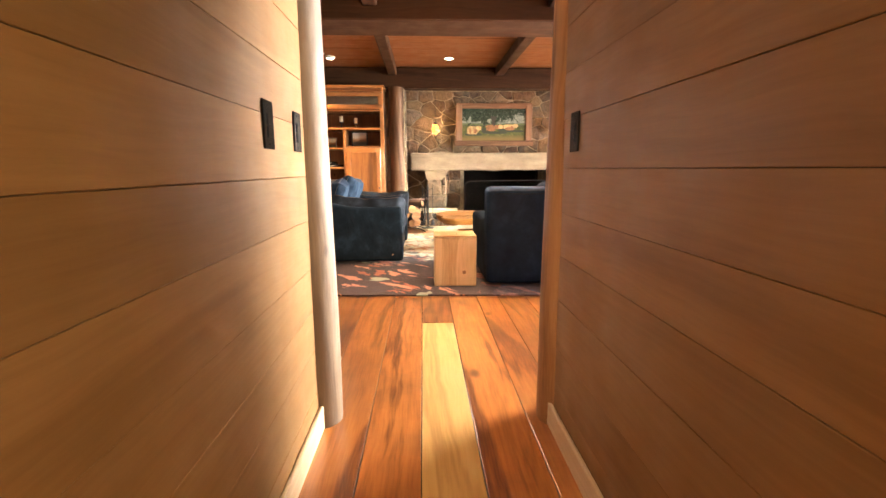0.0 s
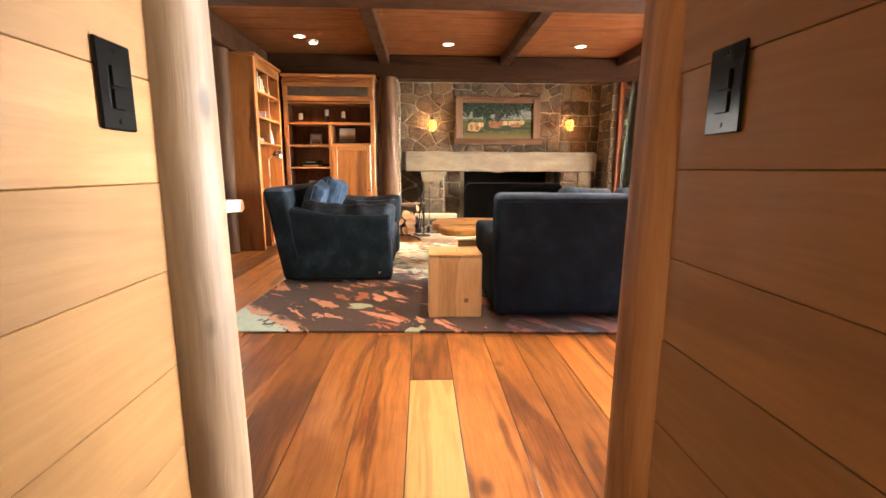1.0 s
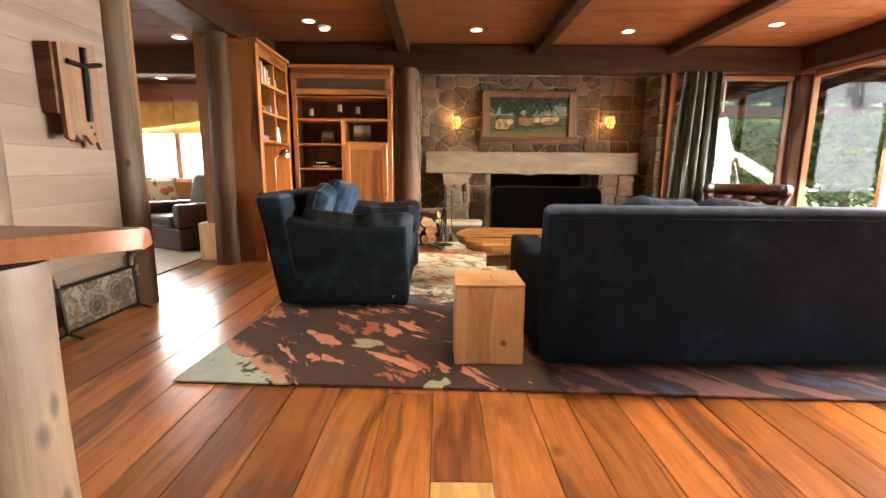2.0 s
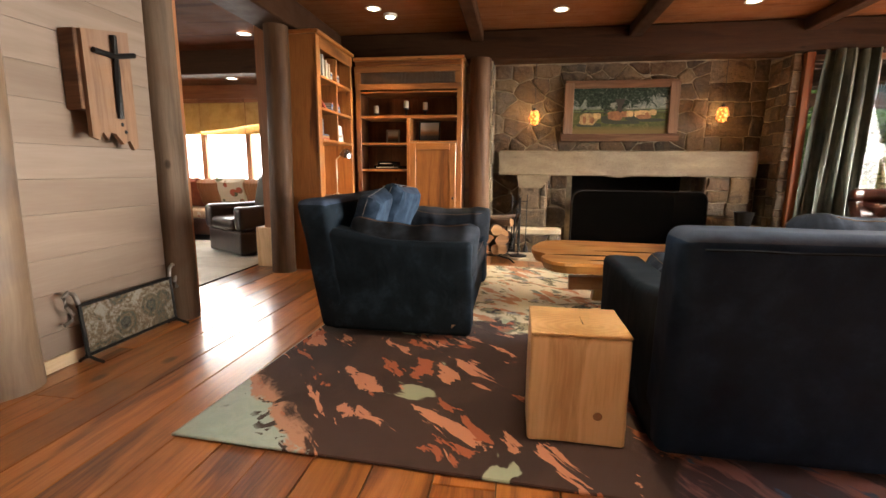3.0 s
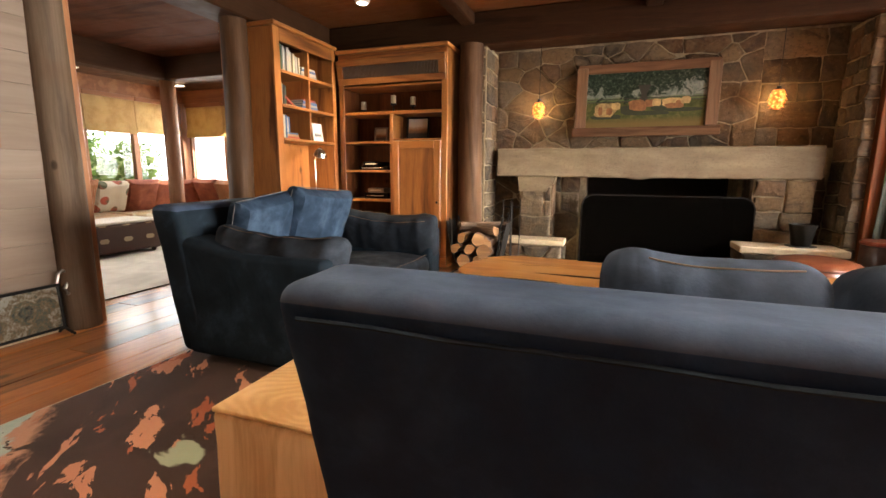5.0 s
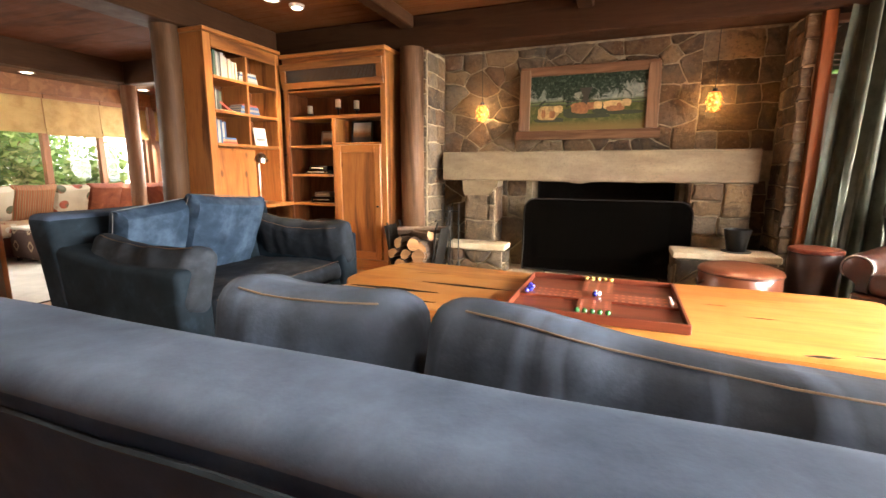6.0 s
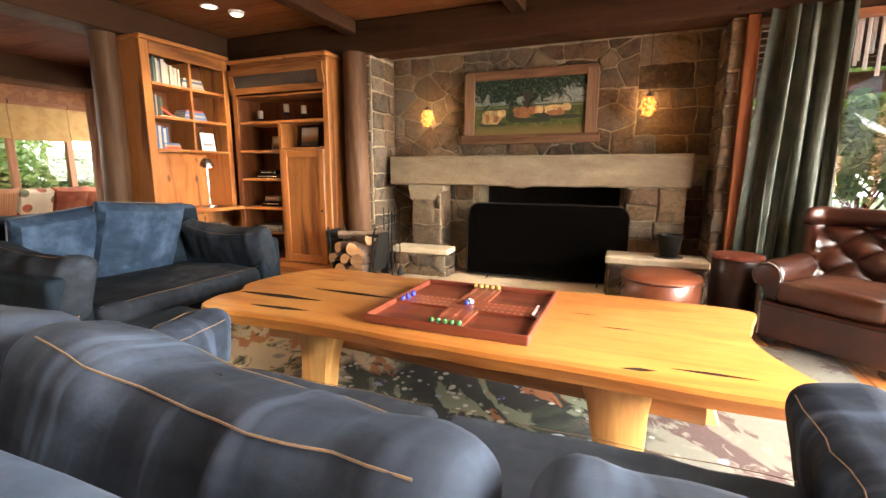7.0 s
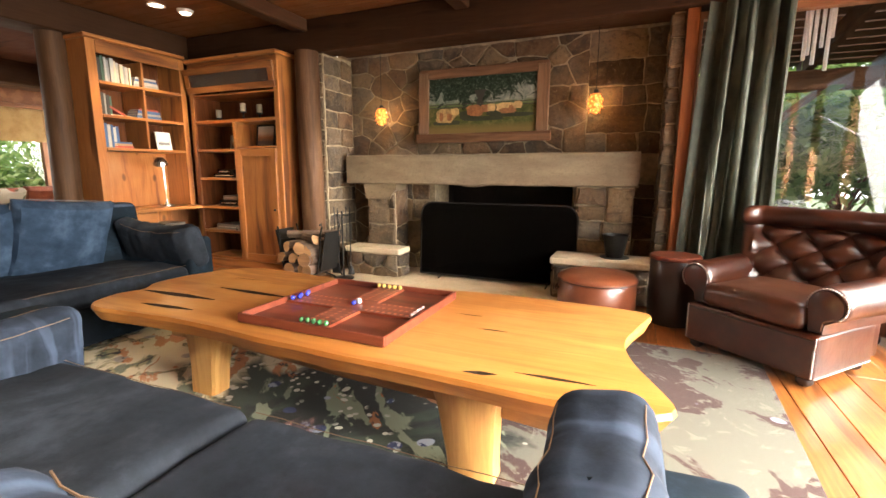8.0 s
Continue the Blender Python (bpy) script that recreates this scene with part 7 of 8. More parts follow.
def tin():
    m = Mat("embossed_tin")
    v = m.voronoi(m.mix(0.05, m.co, m.noise(m.co, 12, 3, colour=True), "ADD"), 6.5, "F1")
    e = m.math("SINE", m.math("MULTIPLY", v, 26.0))
    n = m.noise(m.co, 42, 5, 0.75, 1.5)
    f = m.math("ADD", m.math("MULTIPLY", e, 0.07), m.math("ADD", m.math("MULTIPLY", n, 1.0), m.math("MULTIPLY", v, 0.4)))
    col = m.ramp(f, [(0.42, (0.030, 0.026, 0.020)), (0.58, (0.125, 0.140, 0.115)), (0.70, (0.22, 0.155, 0.080)), (0.85, (0.44, 0.43, 0.37))])
    return m.done(col, 0.42, 0.55, m.bump(f, 0.9, 0.02))


sc = thing("iron_screen", "low embossed tin panel in a scrolled iron frame on the floor", "screen", pose(WX + 0.085, 4.585, 0.002, 0, -4, 0))
part("panel", rbox(-0.004, 0.004, -0.315, 0.315, 0.05, 0.315, 0.002), tin(), sc, "mottled embossed tin panel")
for z in (0.045, 0.32):
    b = bmesh.new()
    tube(b, [(0, -0.335, z), (0, 0.335, z)], 0.011, 7)
    part("rail", b, M["iron"], sc, "", True)
for s in (-1, 1):
    b = bmesh.new()
    tube(b, [(0, s * 0.325, 0.03), (0, s * 0.325, 0.33)], 0.011, 7)
    part("upright", b, M["iron"], sc, "", True)
    b = bmesh.new()
    tube(b, [(0.0, s * 0.325, 0.33), (0.0, s * 0.34, 0.385), (0.0, s * 0.37, 0.405), (0.0, s * 0.40, 0.385), (0.0, s * 0.395, 0.335), (0, s * 0.365, 0.285), (0, s * 0.375, 0.25), (0, s * 0.42, 0.245)], 0.0115, 8)
    part("scroll", b, M["pewter"], sc, "", True)
    b = bmesh.new()
    tube(b, [(0.09, s * 0.325, 0.006), (0.045, s * 0.325, 0.02), (0, s * 0.325, 0.04), (-0.045, s * 0.325, 0.02), (-0.06, s * 0.325, 0.01)], 0.009, 7)
    part("foot", b, M["iron"], sc, "", True)

# ---- live-edge counter in the corner by the hall ----
co = thing("counter", "live-edge reddish wood counter slab on a pale log leg", "counter", pose(-1.5, 2.2, 0))
b = bmesh.new()
loops = []
for i in range(29):
    x = -0.93 + 1.70 * i / 28
    tip = max(0.0, (i - 17) / 11)
    yf = 0.40 - 0.02 * tip ** 2 + 0.02 * noise.noise((x * 5, 2, 0))
    yb = -0.32 + 0.66 * tip ** 1.3
    loops.append([(x, yb, 0.878), (x, yf - 0.03, 0.875), (x, yf, 0.885), (x, yf - 0.008, 0.912), (x, yf - 0.02, 0.92), (x, yb, 0.92)])
rings(b, loops)
part("slab", b, M["counter"], co, "", True)
part("leg", log_bm(0.115, 0.0, 0.866, 4.4, 18, 10, 0.1), M["log_pale"], co, "pale peeled log leg with worm tracks", True, pose(0.53, 0.24, 0))
part("leg", log_bm(0.10, 0.0, 0.866, 6.4, 18, 10, 0.1), M["log_pale"], co, "pale peeled log leg", True, pose(-0.75, 0.12, 0))

# ---- the sunroom beyond the opening ----
SWX, SNY = -6.0, 9.1
bm = bmesh.new()
box(bm, -5.25, WX - 0.145, 4.3, 8.0, 2.57, 2.66)
structure("ceiling_sunroom", bm, M["redwood_x"], "red-brown board ceiling of the sunroom", "ceiling")
bm = bmesh.new()
box(bm, SWX - 0.2, -5.225, 4.3, SNY + 0.2, 2.335, 2.42)
box(bm, -5.224, WX + 0.1, 8.205, SNY + 0.2, 2.335, 2.42)
structure("ceiling_bay", bm, M["stained_x"], "low board ceiling of the window bay", "ceiling")
beam("beam_sunroom", -5.22, -5.02, 4.3, 8.0, 2.275, 2.60, "beam_y", "dark timber beam in the sunroom")
beam("beam_sunroom", -5.22, WX - 0.14, 8.002, 8.20, 2.275, 2.60, "beam_x", "dark timber beam in the sunroom")
bm = bmesh.new()
box(bm, SWX - 0.15, WX - 0.2, 4.15, 4.3, 0, 2.66)
structure("wall_sunroom_south", bm, M["pale_y"], "boarded wall of the sunroom", "wall")
bm = bmesh.new()
box(bm, SWX - 0.14, SWX, 4.3, SNY + 0.14, 0, 0.79)
box(bm, SWX + 0.002, WX - 0.31, SNY, SNY + 0.14, 0, 0.79)
structure("wall_sunroom_low", bm, M["trim_y"], "wooden wall under the sunroom windows", "wall")
bm = bmesh.new()
box(bm, SWX - 0.14, SWX + 0.03, 4.3, SNY + 0.14, 2.13, 2.334)
box(bm, SWX + 0.031, WX - 0.31, SNY - 0.03, SNY + 0.14, 2.13, 2.334)
structure("trim_sunroom_head", bm, M["trim_x"], "orange wooden trim over the sunroom windows", "trim")
bm = bmesh.new()
box(bm, WX - 0.30, WX - 0.15, 6.75, SNY + 0.14, 0, 2.6)
structure("wall_sunroom_east", bm, M["trim_z"], "brown wooden wall beside the sunroom", "wall")
window("window_sunroom_west", SWX - 0.05, SWX - 0.05, 4.5, 8.97, 0.79, 2.13, "y", 6, "trim", "row of wood-framed sunroom windows", 0.085, 0.08)
window("window_sunroom_north", -5.93, -2.78, SNY + 0.05, SNY + 0.05, 0.79, 2.13, "x", 4, "trim", "row of wood-framed sunroom windows", 0.085, 0.08)
structure("corner_post_sunroom", rbox(SWX - 0.10, SWX + 0.03, SNY - 0.09, SNY + 0.10, 0.79, 2.13, 0.006), M["trim_z"], "wooden corner post between the windows", "post")


def shade_cloth():
    m = Mat("woven_shade")
    w = m.wave(m.co, 60, 0.5, 1.0, "BANDS", "Z")
    n = m.noise(m.own, 6, 4)
    col = m.ramp(m.math("ADD", m.math("MULTIPLY", w, 0.2), n), [(0.35, (0.42, 0.26, 0.09)), (0.7, (0.60, 0.42, 0.18))])
    m.done(col, 0.8, 0.0, m.bump(w, 0.3, 0.003))
    back, both = (m.t.nodes.new("ShaderNode" + k) for k in ("BsdfTranslucent", "MixShader"))
    m.put(back.inputs["Color"], col)
    both.inputs[0].default_value = 0.4
    m.t.links.new(m.bsdf.outputs[0], both.inputs[1])
    m.t.links.new(back.outputs[0], both.inputs[2])
    m.t.links.new(both.outputs[0], m.t.nodes["Material Output"].inputs[0])
    return m.m


M["shade"] = shade_cloth()


def roman_shade(m, w, drop, seed):
    rs_ = thing("roman_shade", "tan woven roman shade half lowered over a window", "window shade", m, "sunroom shades")
    b = bmesh.new()
    prof = [(0.0, 0.0), (0.006, -0.10), (0.003, -0.11), (0.01, -0.25), (0.006, -0.26), (0.014, -drop + 0.10), (0.03, -drop + 0.06), (0.02, -drop), (0.008, -drop + 0.03), (0.0, -drop + 0.09)]
    rings(b, [[(u * w / 2, -y_ - 0.004 * math.sin(seed + u * 3), z_ + 0.006 * noise.noise((u * 2, z_ * 4, seed))) for y_, z_ in prof] for u in (-1, -0.5, 0, 0.5, 1)])
    part("cloth", b, M["shade"], rs_, "", True)
    part("valance", rbox(-w / 2, w / 2, -0.035, -0.001, -0.01, 0.05, 0.004), M["trim_x"], rs_)


for k in range(6):
    yy = 4.5 + 4.47 * (k + 0.5) / 6
    roman_shade(pose(SWX + 0.012, yy, 2.075, 0, 0, 90), 0.735, 0.49 + 0.015 * math.sin(k * 2), k)
for k in range(4):
    xx = -5.93 + 3.15 * (k + 0.5) / 4
    roman_shade(pose(xx, SNY - 0.012, 2.075), 0.775, 0.50 + 0.015 * math.sin(k * 3), k + 10)


def pattern_cloth(name, a, b_, c, scale, kind):
    m = Mat(name)
    n = m.noise(m.own, scale, 5, 0.6, 0.5)
    if kind == "stripe":
        f = m.wave(m.own, scale, 0.4, 1.0)
        col = m.ramp(f, [(0.2, a), (0.4, b_), (0.6, c), (0.8, a)])
    elif kind == "flower":
        v = m.voronoi(m.own, scale)
        col = m.mix(m.ramp(v, [(0.36, 1.0), (0.40, 0.0)]), a, m.mix(m.ramp(n, [(0.45, 0.0), (0.55, 1.0)]), b_, c))
    elif kind == "kilim":
        ck = m.voronoi(m.scale(m.co, (1, 1, 1), (0, 0, 0.785)), scale, "F1", 0.0)
        ck.node.distance = "MANHATTAN"
        col = m.mix(m.ramp(ck, [(0.25, 0.0), (0.28, 1.0), (0.40, 1.0), (0.43, 0.0)]), m.mix(m.ramp(ck, [(0.13, 1.0), (0.15, 0.0)]), a, c), b_)
    else:
        col = m.ramp(n, [(0.35, a), (0.6, b_), (0.8, c)])
    return m.done(col, 0.85, 0.0, m.bump(m.noise(m.co, 260, 3), 0.25, 0.003))


M["rust"] = pattern_cloth("rust_cloth", (0.20, 0.05, 0.025), (0.30, 0.09, 0.04), (0.40, 0.14, 0.07), 7, "plain")
M["floral"] = pattern_cloth("floral_cloth", (0.55, 0.48, 0.36), (0.38, 0.09, 0.05), (0.10, 0.11, 0.06), 6, "flower")
M["striped"] = pattern_cloth("striped_cloth", (0.30, 0.10, 0.04), (0.45, 0.33, 0.17), (0.10, 0.10, 0.05), 6, "stripe")
M["seat_weave"] = pattern_cloth("woven_seat", (0.40, 0.28, 0.17), (0.28, 0.09, 0.05), (0.50, 0.44, 0.33), 8, "flower")
M["kilim"] = pattern_cloth("kilim", (0.055, 0.026, 0.018), (0.30, 0.23, 0.14), (0.16, 0.055, 0.03), 5.0, "kilim")
M["pale_rug"] = pattern_cloth("pale_rug", (0.46, 0.43, 0.37), (0.58, 0.55, 0.48), (0.68, 0.65, 0.58), 3, "plain")


def bench_sofa(m, L, label):
    bs = thing("bench_sofa", label, "sofa", m)
    part("base", soft_block(-L / 2, L / 2, 0.02, 0.72, 0.06, 0.30, 0.02, 5, 0.004, 2), M["leather"], bs, "", True)
    part("back", soft_block(-L / 2, L / 2, -0.10, 0.10, 0.06, 0.70, 0.05, 6, 0.008, 3), M["leather"], bs, "", True)
    n = max(2, round(L / 0.8))
    for k in range(n):
        w = L / n
        part("seat_cushion", soft_block(-w / 2 + 0.005, w / 2 - 0.005, 0.09, 0.76, 0.301, 0.45, 0.05, 6, 0.01, k), M["seat_weave"], bs, "patterned woven seat cushion", True, pose(-L / 2 + w * (k + 0.5), 0, 0))


bench_sofa(pose(-4.55, SNY - 0.02, 0.004, 0, 0, 180), 2.45, "long brown sofa with patterned seat under the north windows")
bench_sofa(pose(SWX + 0.12, 6.55, 0.004, 0, 0, -90), 3.3, "long brown sofa with patterned seat under the west windows")


def throw(x, y, z, yaw, mat, seed, label, s=0.48, tilt=68):
    tp = part("throw_pillow", pillow(s, s, 0.17, seed, 0.55, 0.012, 14, 14), M[mat], None, "", True, pose(x, y, z, 0, 0, yaw) @ pose(0, 0, 0, tilt, 0, 6 * math.sin(seed * 3)))
    tagged(tp, label, "pillow", "pillows on the sunroom sofas")


for k, (x, mat) in enumerate(((-5.62, "rust"), (-5.18, "rust"), (-4.78, "striped"), (-4.42, "floral"), (-4.0, "striped"), (-3.62, "rust"))):
    throw(x, SNY - 0.34, 0.675, 180, mat, k, mat + " throw pillow on the sunroom sofa", 0.50 if k % 2 else 0.46)
for k, (y, mat) in enumerate(((8.25, "rust"), (7.85, "rust"), (7.42, "floral"), (6.98, "striped"), (6.55, "floral"), (6.15, "striped"), (5.7, "rust"))):
    throw(SWX + 0.45, y, 0.675, -90, mat, k + 20, mat + " throw pillow on the sunroom sofa", 0.50 if k % 2 else 0.46)

ot = thing("ottoman", "square kilim-covered ottoman on the pale rug", "ottoman", pose(-4.93, 6.95, 0.012))
part("body", soft_block(-0.32, 0.32, -0.44, 0.44, 0.04, 0.385, 0.035, 5, 0.006, 4), M["kilim"], ot, "", True)
part("top", soft_block(-0.315, 0.315, -0.435, 0.435, 0.386, 0.42, 0.016, 5, 0.004, 5), M["pale_rug"], ot, "pale top", True)
for x, y in ((-0.25, -0.37), (0.25, -0.37), (-0.25, 0.37), (0.25, 0.37)):
    b = bmesh.new()
    lathe(b, [(0.025, 0), (0.03, 0.045)], 12, x, y)
    part("foot", b, M["leather_dark"], ot, "", True)

sr = part("sunroom_rug", rbox(-1.45, 1.45, -1.75, 1.75, 0, 0.008, 0.003), M["pale_rug"], None, "", False, pose(-4.36, 6.45, 0.002))
tagged(sr, "pale cream sunroom rug with a dark edge", "rug")
part("binding", rbox(1.451, 1.468, -1.75, 1.75, 0, 0.008, 0.003), M["beam_y"], sr, "dark bound edge")

rl = thing("recliner", "dark brown leather recliner in the sunroom", "armchair", pose(-3.42, 7.62, 0.011, 0, 0, 150))
part("base", soft_block(-0.40, 0.40, -0.35, 0.40, 0.02, 0.30, 0.03, 5, 0.006, 2), M["leather_dark"], rl, "", True)
part("seat_cushion", soft_block(-0.27, 0.27, -0.25, 0.43, 0.301, 0.45, 0.06, 6, 0.012, 3), M["leather_dark"], rl, "", True)
part("back", soft_block(-0.33, 0.33, -0.36, -0.12, 0.301, 0.96, 0.07, 7, 0.015, 4, lambda x, y, z: (x, y - 0.2 * (z - 0.3), z)), M["leather_dark"], rl, "", True)
for s in (-1, 1):
    part("arm", soft_block(*sorted((s * 0.275, s * 0.44)), -0.32, 0.42, 0.301, 0.60, 0.06, 6, 0.01, 5 + s), M["leather_dark"], rl, "", True)

bx = thing("log_box_table", "pale square wooden block table beside the log post", "side table", pose(-2.74, 6.87, 0.002))
part("block", soft_block(-0.125, 0.125, -0.13, 0.13, 0, 0.425, 0.012, 4, 0.004, 6), M["stump"], bx, "", True)

# ---- outdoors ----
bm = bmesh.new()
box(bm, -400, 400, -400, 400, -0.6, -0.30)
m_ = Mat("lawn")
nn = m_.noise(m_.co, 0.8, 6, 0.65)
ground = structure("ground", bm, m_.done(m_.ramp(nn, [(0.3, (0.05, 0.075, 0.025)), (0.7, (0.13, 0.15, 0.06))]), 0.95), "green lawn around the house", "ground")
bm = bmesh.new()
box(bm, 2.6, 10.0, 8.5, 13.2, -0.299, -0.06)
box(bm, 5.3, 10.0, 0.0, 8.499, -0.299, -0.06)
structure("patio", bm, M["drywall"], "pale stone patio beside the house", "patio")


def leaf_material():
    m = Mat("leaves")
    g = m.t.nodes.new("ShaderNodeNewGeometry").outputs["Random Per Island"]
    col = m.ramp(g, [(0.0, (0.06, 0.11, 0.035)), (0.5, (0.15, 0.24, 0.08)), (1.0, (0.30, 0.38, 0.16))])
    m.done(col, 0.5)
    back, both = (m.t.nodes.new("ShaderNode" + k) for k in ("BsdfTranslucent", "MixShader"))
    m.put(back.inputs["Color"], m.hsv(col, 0.48, 1.2, 1.6))
    both.inputs[0].default_value = 0.5
    m.t.links.new(m.bsdf.outputs[0], both.inputs[1])
    m.t.links.new(back.outputs[0], both.inputs[2])
    m.t.links.new(both.outputs[0], m.t.nodes["Material Output"].inputs[0])
    return m.m


M["leaf"] = leaf_material()


def shrub(x, y, h, r, seed, n=1500, trunk=0.5, size=0.09):
    tr = thing("shrub", "leafy green garden shrub outside the windows", "shrub", pose(x, y, -0.30))
    rs = random.Random(seed)
    b = bmesh.new()
    tips = []
    tube(b, [(0, 0, 0), (0.03, 0.02, h * 0.25), (0.0, 0.0, h * trunk)], 0.06, 7, [1, 0.8, 0.6])
    for k in range(7):
        a, rr = rs.uniform(0, 6.28), r * rs.uniform(0.5, 0.9)
        tip = Vector((rr * math.cos(a), rr * math.sin(a), h * rs.uniform(0.55, 0.9)))
        tips.append(tip)
        tube(b, [(0, 0, h * trunk * rs.uniform(0.4, 0.95)), tip * 0.5 + Vector((0, 0, h * 0.2)), tip], 0.03, 5, [1, 0.6, 0.25])
    part("trunk", b, M["log_dark"], tr, "", True)
    pts, faces = [], []
    for _ in range(n):
        c = rs.choice(tips) + Vector((rs.gauss(0, 1) * r * 0.34, rs.gauss(0, 1) * r * 0.34, rs.gauss(0, 1) * h * 0.15))
        c.z = max(0.1, min(c.z, h * 1.05))
        u = Vector((rs.gauss(0, 1), rs.gauss(0, 1), rs.gauss(0, 0.6))).normalized()
        v = u.cross(Vector((rs.gauss(0, 1), rs.gauss(0, 1), rs.gauss(0, 1)))).normalized()
        s = size * rs.uniform(0.6, 1.3)
        i = len(pts)
        pts += [c - u * s, c + v * s * 0.45, c + u * s, c - v * s * 0.45]
        faces.append((i, i + 1, i + 2, i + 3))
    me = bpy.data.meshes.new("crown")
    me.from_pydata(pts, [], faces)
    me.materials.append(M["leaf"])
    cr_ = new("crown", me)
    cr_.parent = tr
    tagged(cr_, "", "", "", "stuff")


rs0 = random.Random(77)
for k, (x, y, h, r) in enumerate(((4.4, 12.2, 2.3, 0.9), (5.6, 12.9, 2.6, 1.1), (7.0, 12.4, 2.2, 1.0), (3.2, 12.6, 2.4, 1.0), (8.6, 12.0, 2.4, 1.2), (9.5, 10.2, 2.3, 1.1), (6.2, 15.0, 3.6, 1.6), (9.0, 15.5, 4.2, 2.0), (3.5, 16.0, 4.0, 1.8), (12.0, 13.0, 4.0, 2.0),
                                  (5.2, 14.3, 4.0, 1.6), (7.4, 14.2, 3.8, 1.6), (8.4, 13.4, 3.2, 1.3), (11.5, 8.5, 2.6, 1.3), (12.5, 5.0, 3.0, 1.6), (11.5, 2.0, 2.8, 1.5))):
    shrub(x, y, h, r, k + 1, 6500 if k < 6 else 3600, 0.4, 0.10)
for k, (x, y, h, r) in enumerate(((-8.2, 7.6, 2.5, 0.9), (-8.6, 6.3, 2.7, 1.0), (-8.0, 5.0, 2.4, 0.9), (-9.6, 7.0, 3.2, 1.3), (-9.8, 5.2, 3.2, 1.4), (-7.6, 8.7, 1.7, 0.6), (-10.0, 8.9, 2.6, 1.1))):
    shrub(x, y, h, r, k + 40, 3200, 0.35, 0.085)

# patio roof
PORCH = [("porch_beam", 2.8, 9.4, 11.0, 11.2, 2.12, 2.36), ("porch_beam", 2.8, 9.4, 8.62, 8.74, 2.60, 2.78)]
for nm, x0, x1, y0, y1, z0, z1 in PORCH:
    beam(nm, x0, x1, y0, y1, z0, z1, "old_frame", "weathered grey-brown patio roof beam")
for k in range(9):
    x = 3.0 + 0.78 * k
    ob = structure("porch_rafter", rbox(-0.045, 0.045, -1.55, 1.55, -0.09, 0.09, 0.005), M["beam_y"], "patio roof rafter", "rafter")
    ob.matrix_basis = pose(x, 10.05, 2.63, -7.5, 0, 0)
bm = bmesh.new()
for k in range(14):
    box(bm, 2.7, 9.5, -1.5 + 0.225 * k, -1.5 + 0.225 * k + 0.185, 0.10, 0.125)
ob = structure("porch_roof", bm, M["beam_x"], "spaced boards of the patio roof", "roof")
ob.matrix_basis = pose(0, 10.05, 2.63, -7.5, 0, 0)
for x in (4.05, 8.3):
    structure("porch_post", rbox(x - 0.07, x + 0.07, 11.03, 11.17, -0.06, 2.119, 0.008), M["pale_y"], "pale wooden patio post", "post")
    for s in (-1, 1):
        b = bmesh.new()
        tube(b, [(x + s * 0.07, 11.1, 1.55), (x + s * 0.3, 11.1, 1.85), (x + s * 0.62, 11.1, 2.12)], 0.045, 4)
        structure("porch_brace", b, M["old_frame"], "curved patio roof brace", "brace")
ds = thing("door_leaf", "red-brown wooden door leaf standing open on the patio", "door", pose(6.15, 10.0, -0.06))
part("leaf", rbox(-0.165, 0.10, -0.03, 0.03, 0.0, 2.16, 0.006), M["mahogany"], ds)
part("edge", rbox(0.101, 0.17, -0.03, 0.03, 0.0, 2.16, 0.006), M["white"], ds, "pale painted edge")

wc = thing("wind_chime", "wind chime of long pale metal tubes outside the window", "wind chime", pose(3.90, 8.5, 2.55))
b = bmesh.new()
lathe(b, [(0.11, -0.10), (0.11, -0.085)], 20)
part("disc", b, M["old_frame"], wc)
b = bmesh.new()
tube(b, [(0, 0, -0.085), (0, 0, 0.03)], 0.004, 5)
part("cord", b, M["iron"], wc)
for k in range(6):
    a = 2 * math.pi * k / 6
    b = bmesh.new()
    tube(b, [(0.085 * math.cos(a), 0.085 * math.sin(a), -0.14), (0.085 * math.cos(a), 0.085 * math.sin(a), -0.40 - 0.05 * k)], 0.014, 10)
    part("tube", b, M["white"], wc, "", True)

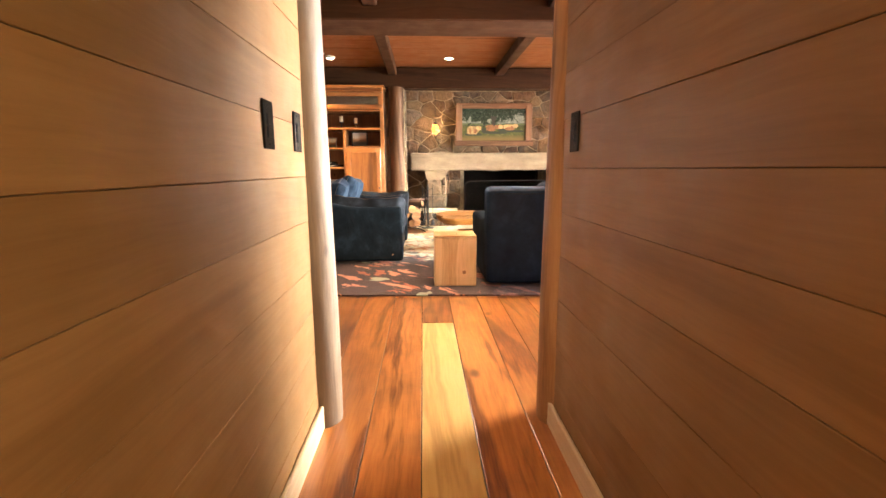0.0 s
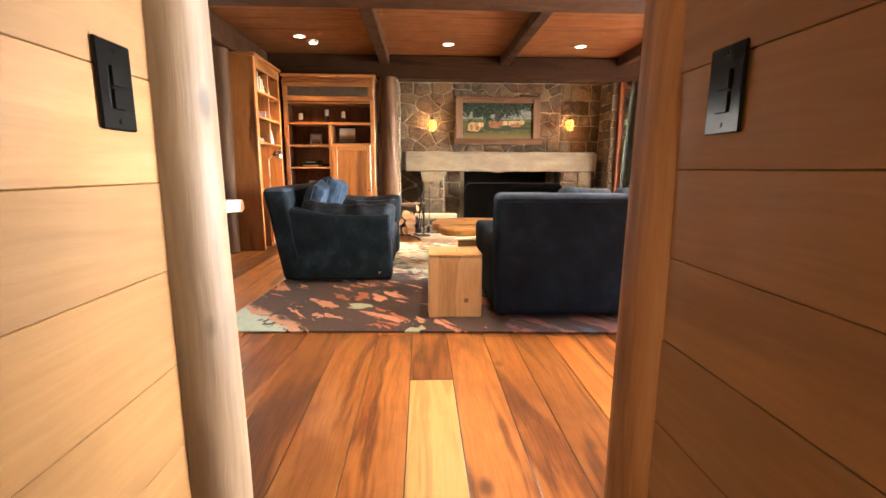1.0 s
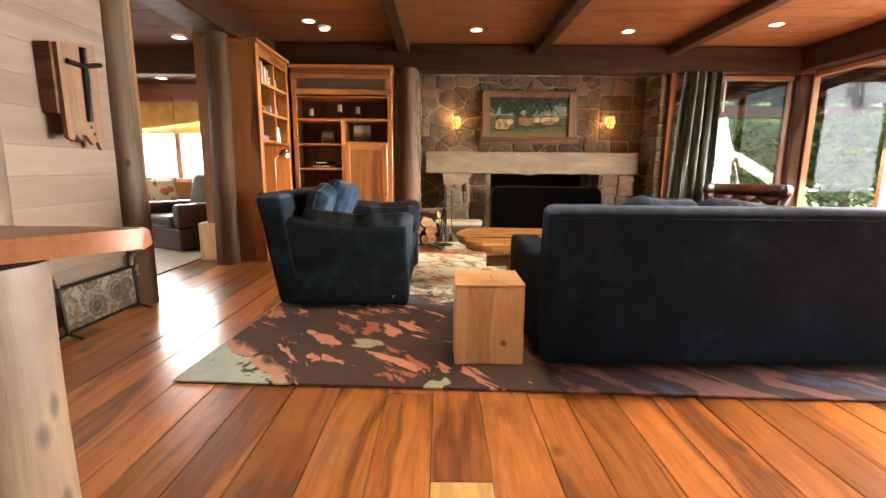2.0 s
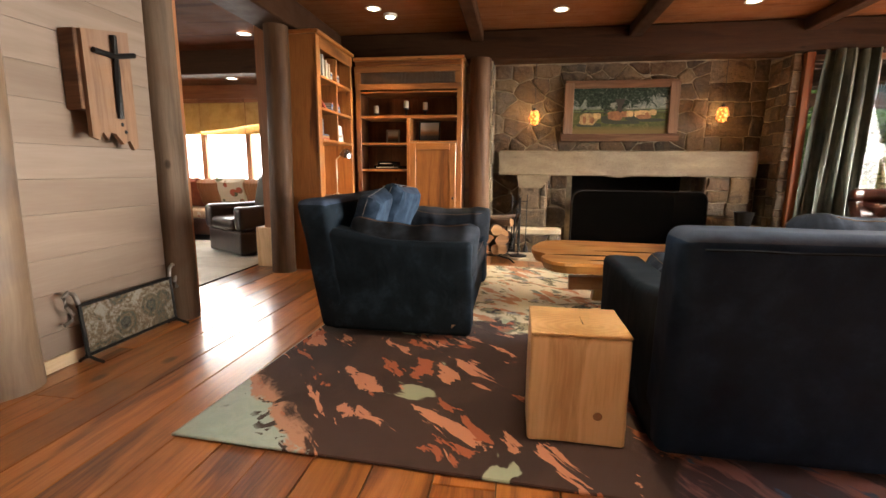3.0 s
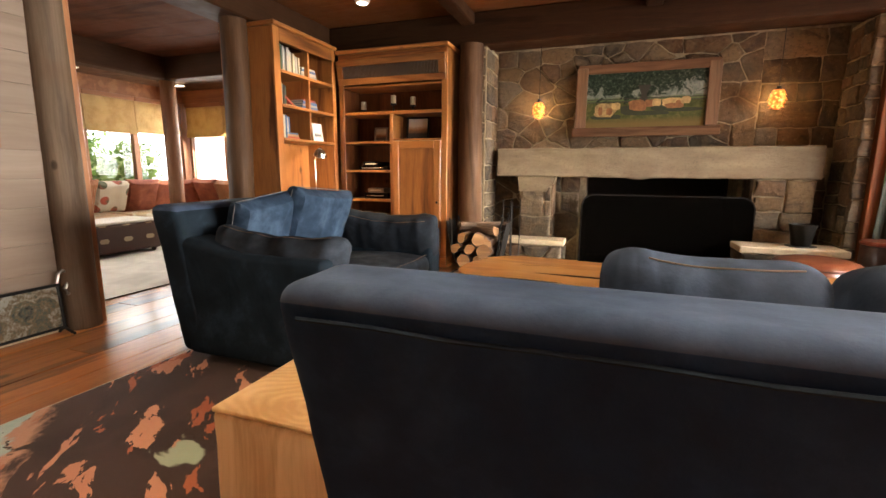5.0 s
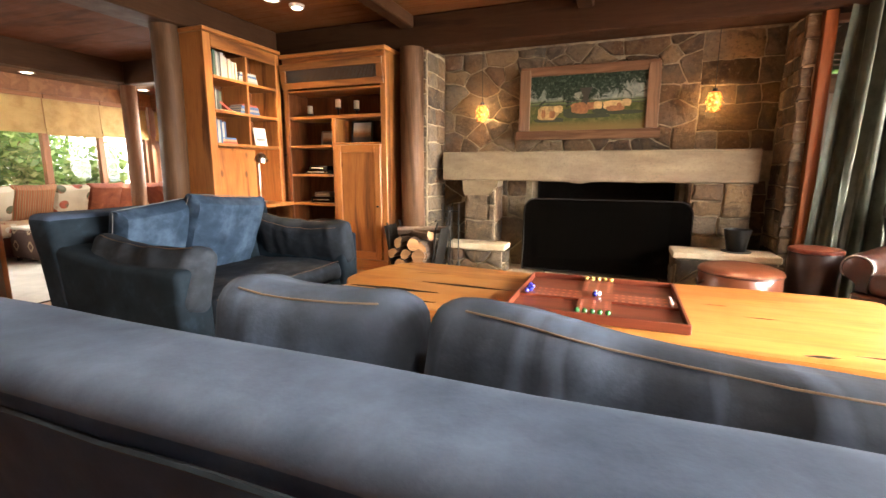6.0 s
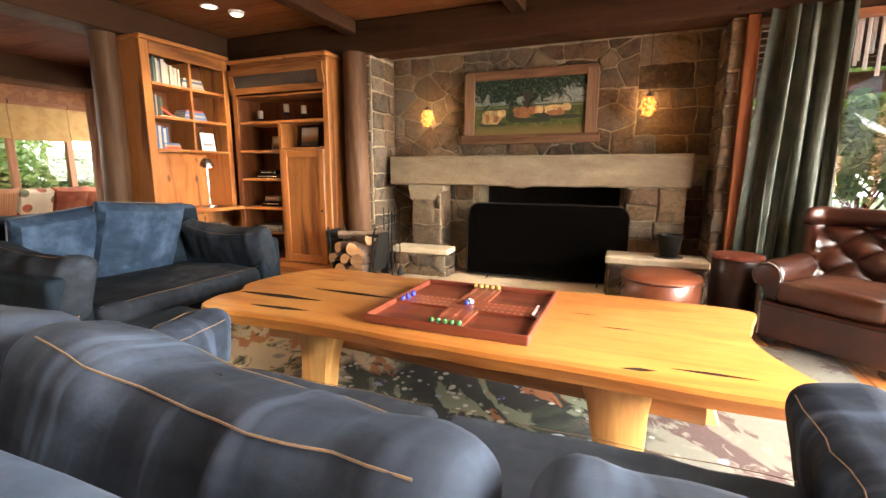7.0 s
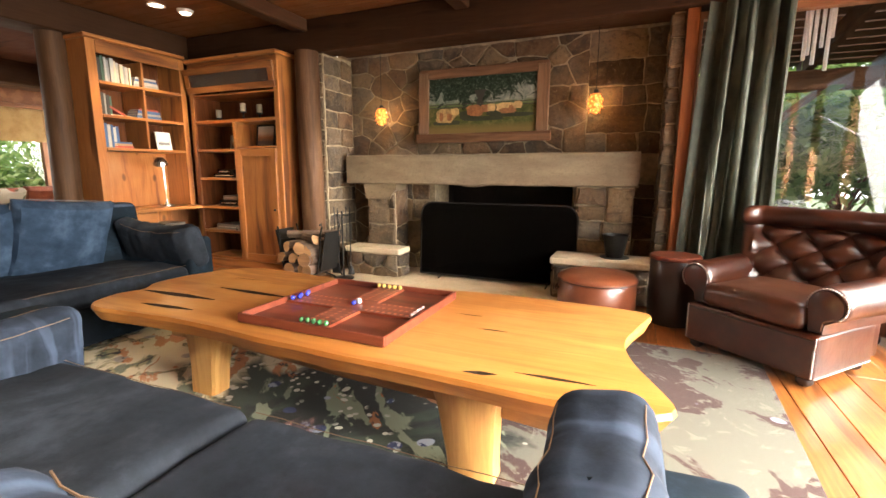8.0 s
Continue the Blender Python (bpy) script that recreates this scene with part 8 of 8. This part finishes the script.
# added glowing sheets that stand in for the overexposed sky
m_ = Mat("sky_glow")
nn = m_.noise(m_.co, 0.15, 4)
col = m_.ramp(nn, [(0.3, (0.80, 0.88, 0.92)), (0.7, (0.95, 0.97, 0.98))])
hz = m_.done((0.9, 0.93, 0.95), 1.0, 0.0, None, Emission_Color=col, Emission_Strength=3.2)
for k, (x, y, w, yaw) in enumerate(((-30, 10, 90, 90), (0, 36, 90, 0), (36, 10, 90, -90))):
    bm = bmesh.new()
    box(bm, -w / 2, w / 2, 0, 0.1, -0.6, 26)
    ob = structure("backdrop", bm, hz, "glowing sheet that stands in for the bright sky", "backdrop")
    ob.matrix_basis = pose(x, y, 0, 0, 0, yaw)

# ---- floor planks ----


def plank(x0, x1, y0, y1, mat, rs):
    b = bmesh.new()
    cx, cy = (x0 + x1) / 2, (y0 + y1) / 2
    t = rs.uniform(-0.0012, 0.0012)
    box(b, x0 - cx + 0.0018, x1 - cx - 0.0018, y0 - cy + 0.0012, y1 - cy - 0.0012, -0.02, t)
    bmesh.ops.bevel(b, geom=[e for e in b.edges if e.verts[0].co.z > -0.01 and e.verts[1].co.z > -0.01], offset=0.0025, segments=1, affect="EDGES")
    part("plank", b, mat, floor, "", False, pose(cx, cy, 0))


rp = random.Random(12)
px_ = -0.153
columns = []
x = -0.153
while x > -3.2:
    w = rp.uniform(0.19, 0.245)
    columns.append((x - w, x))
    x -= w
columns.append((-0.153, 0.060))
x = 0.060
while x < EX:
    w = rp.uniform(0.17, 0.235)
    columns.append((x, x + w))
    x += w
for x0, x1 in columns:
    hall_col = x1 > HL - 0.1 and x0 < HR + 0.1
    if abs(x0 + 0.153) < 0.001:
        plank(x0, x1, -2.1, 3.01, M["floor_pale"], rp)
        plank(x0, x1, 3.01, 6.2, M["floor"], rp)
        plank(x0, x1, 6.2, 8.5, M["floor"], rp)
        continue
    y = -2.1 if hall_col else SY - 0.05
    y -= rp.uniform(0, 0.01)
    first = True
    while y < 8.45:
        ln = rp.uniform(2.4, 4.4) if not first else rp.uniform(1.2, 4.0)
        ye = 8.5 if y + ln > 7.6 else y + ln
        plank(x0, x1, y, ye, M["floor"], rp)
        y, first = ye, False
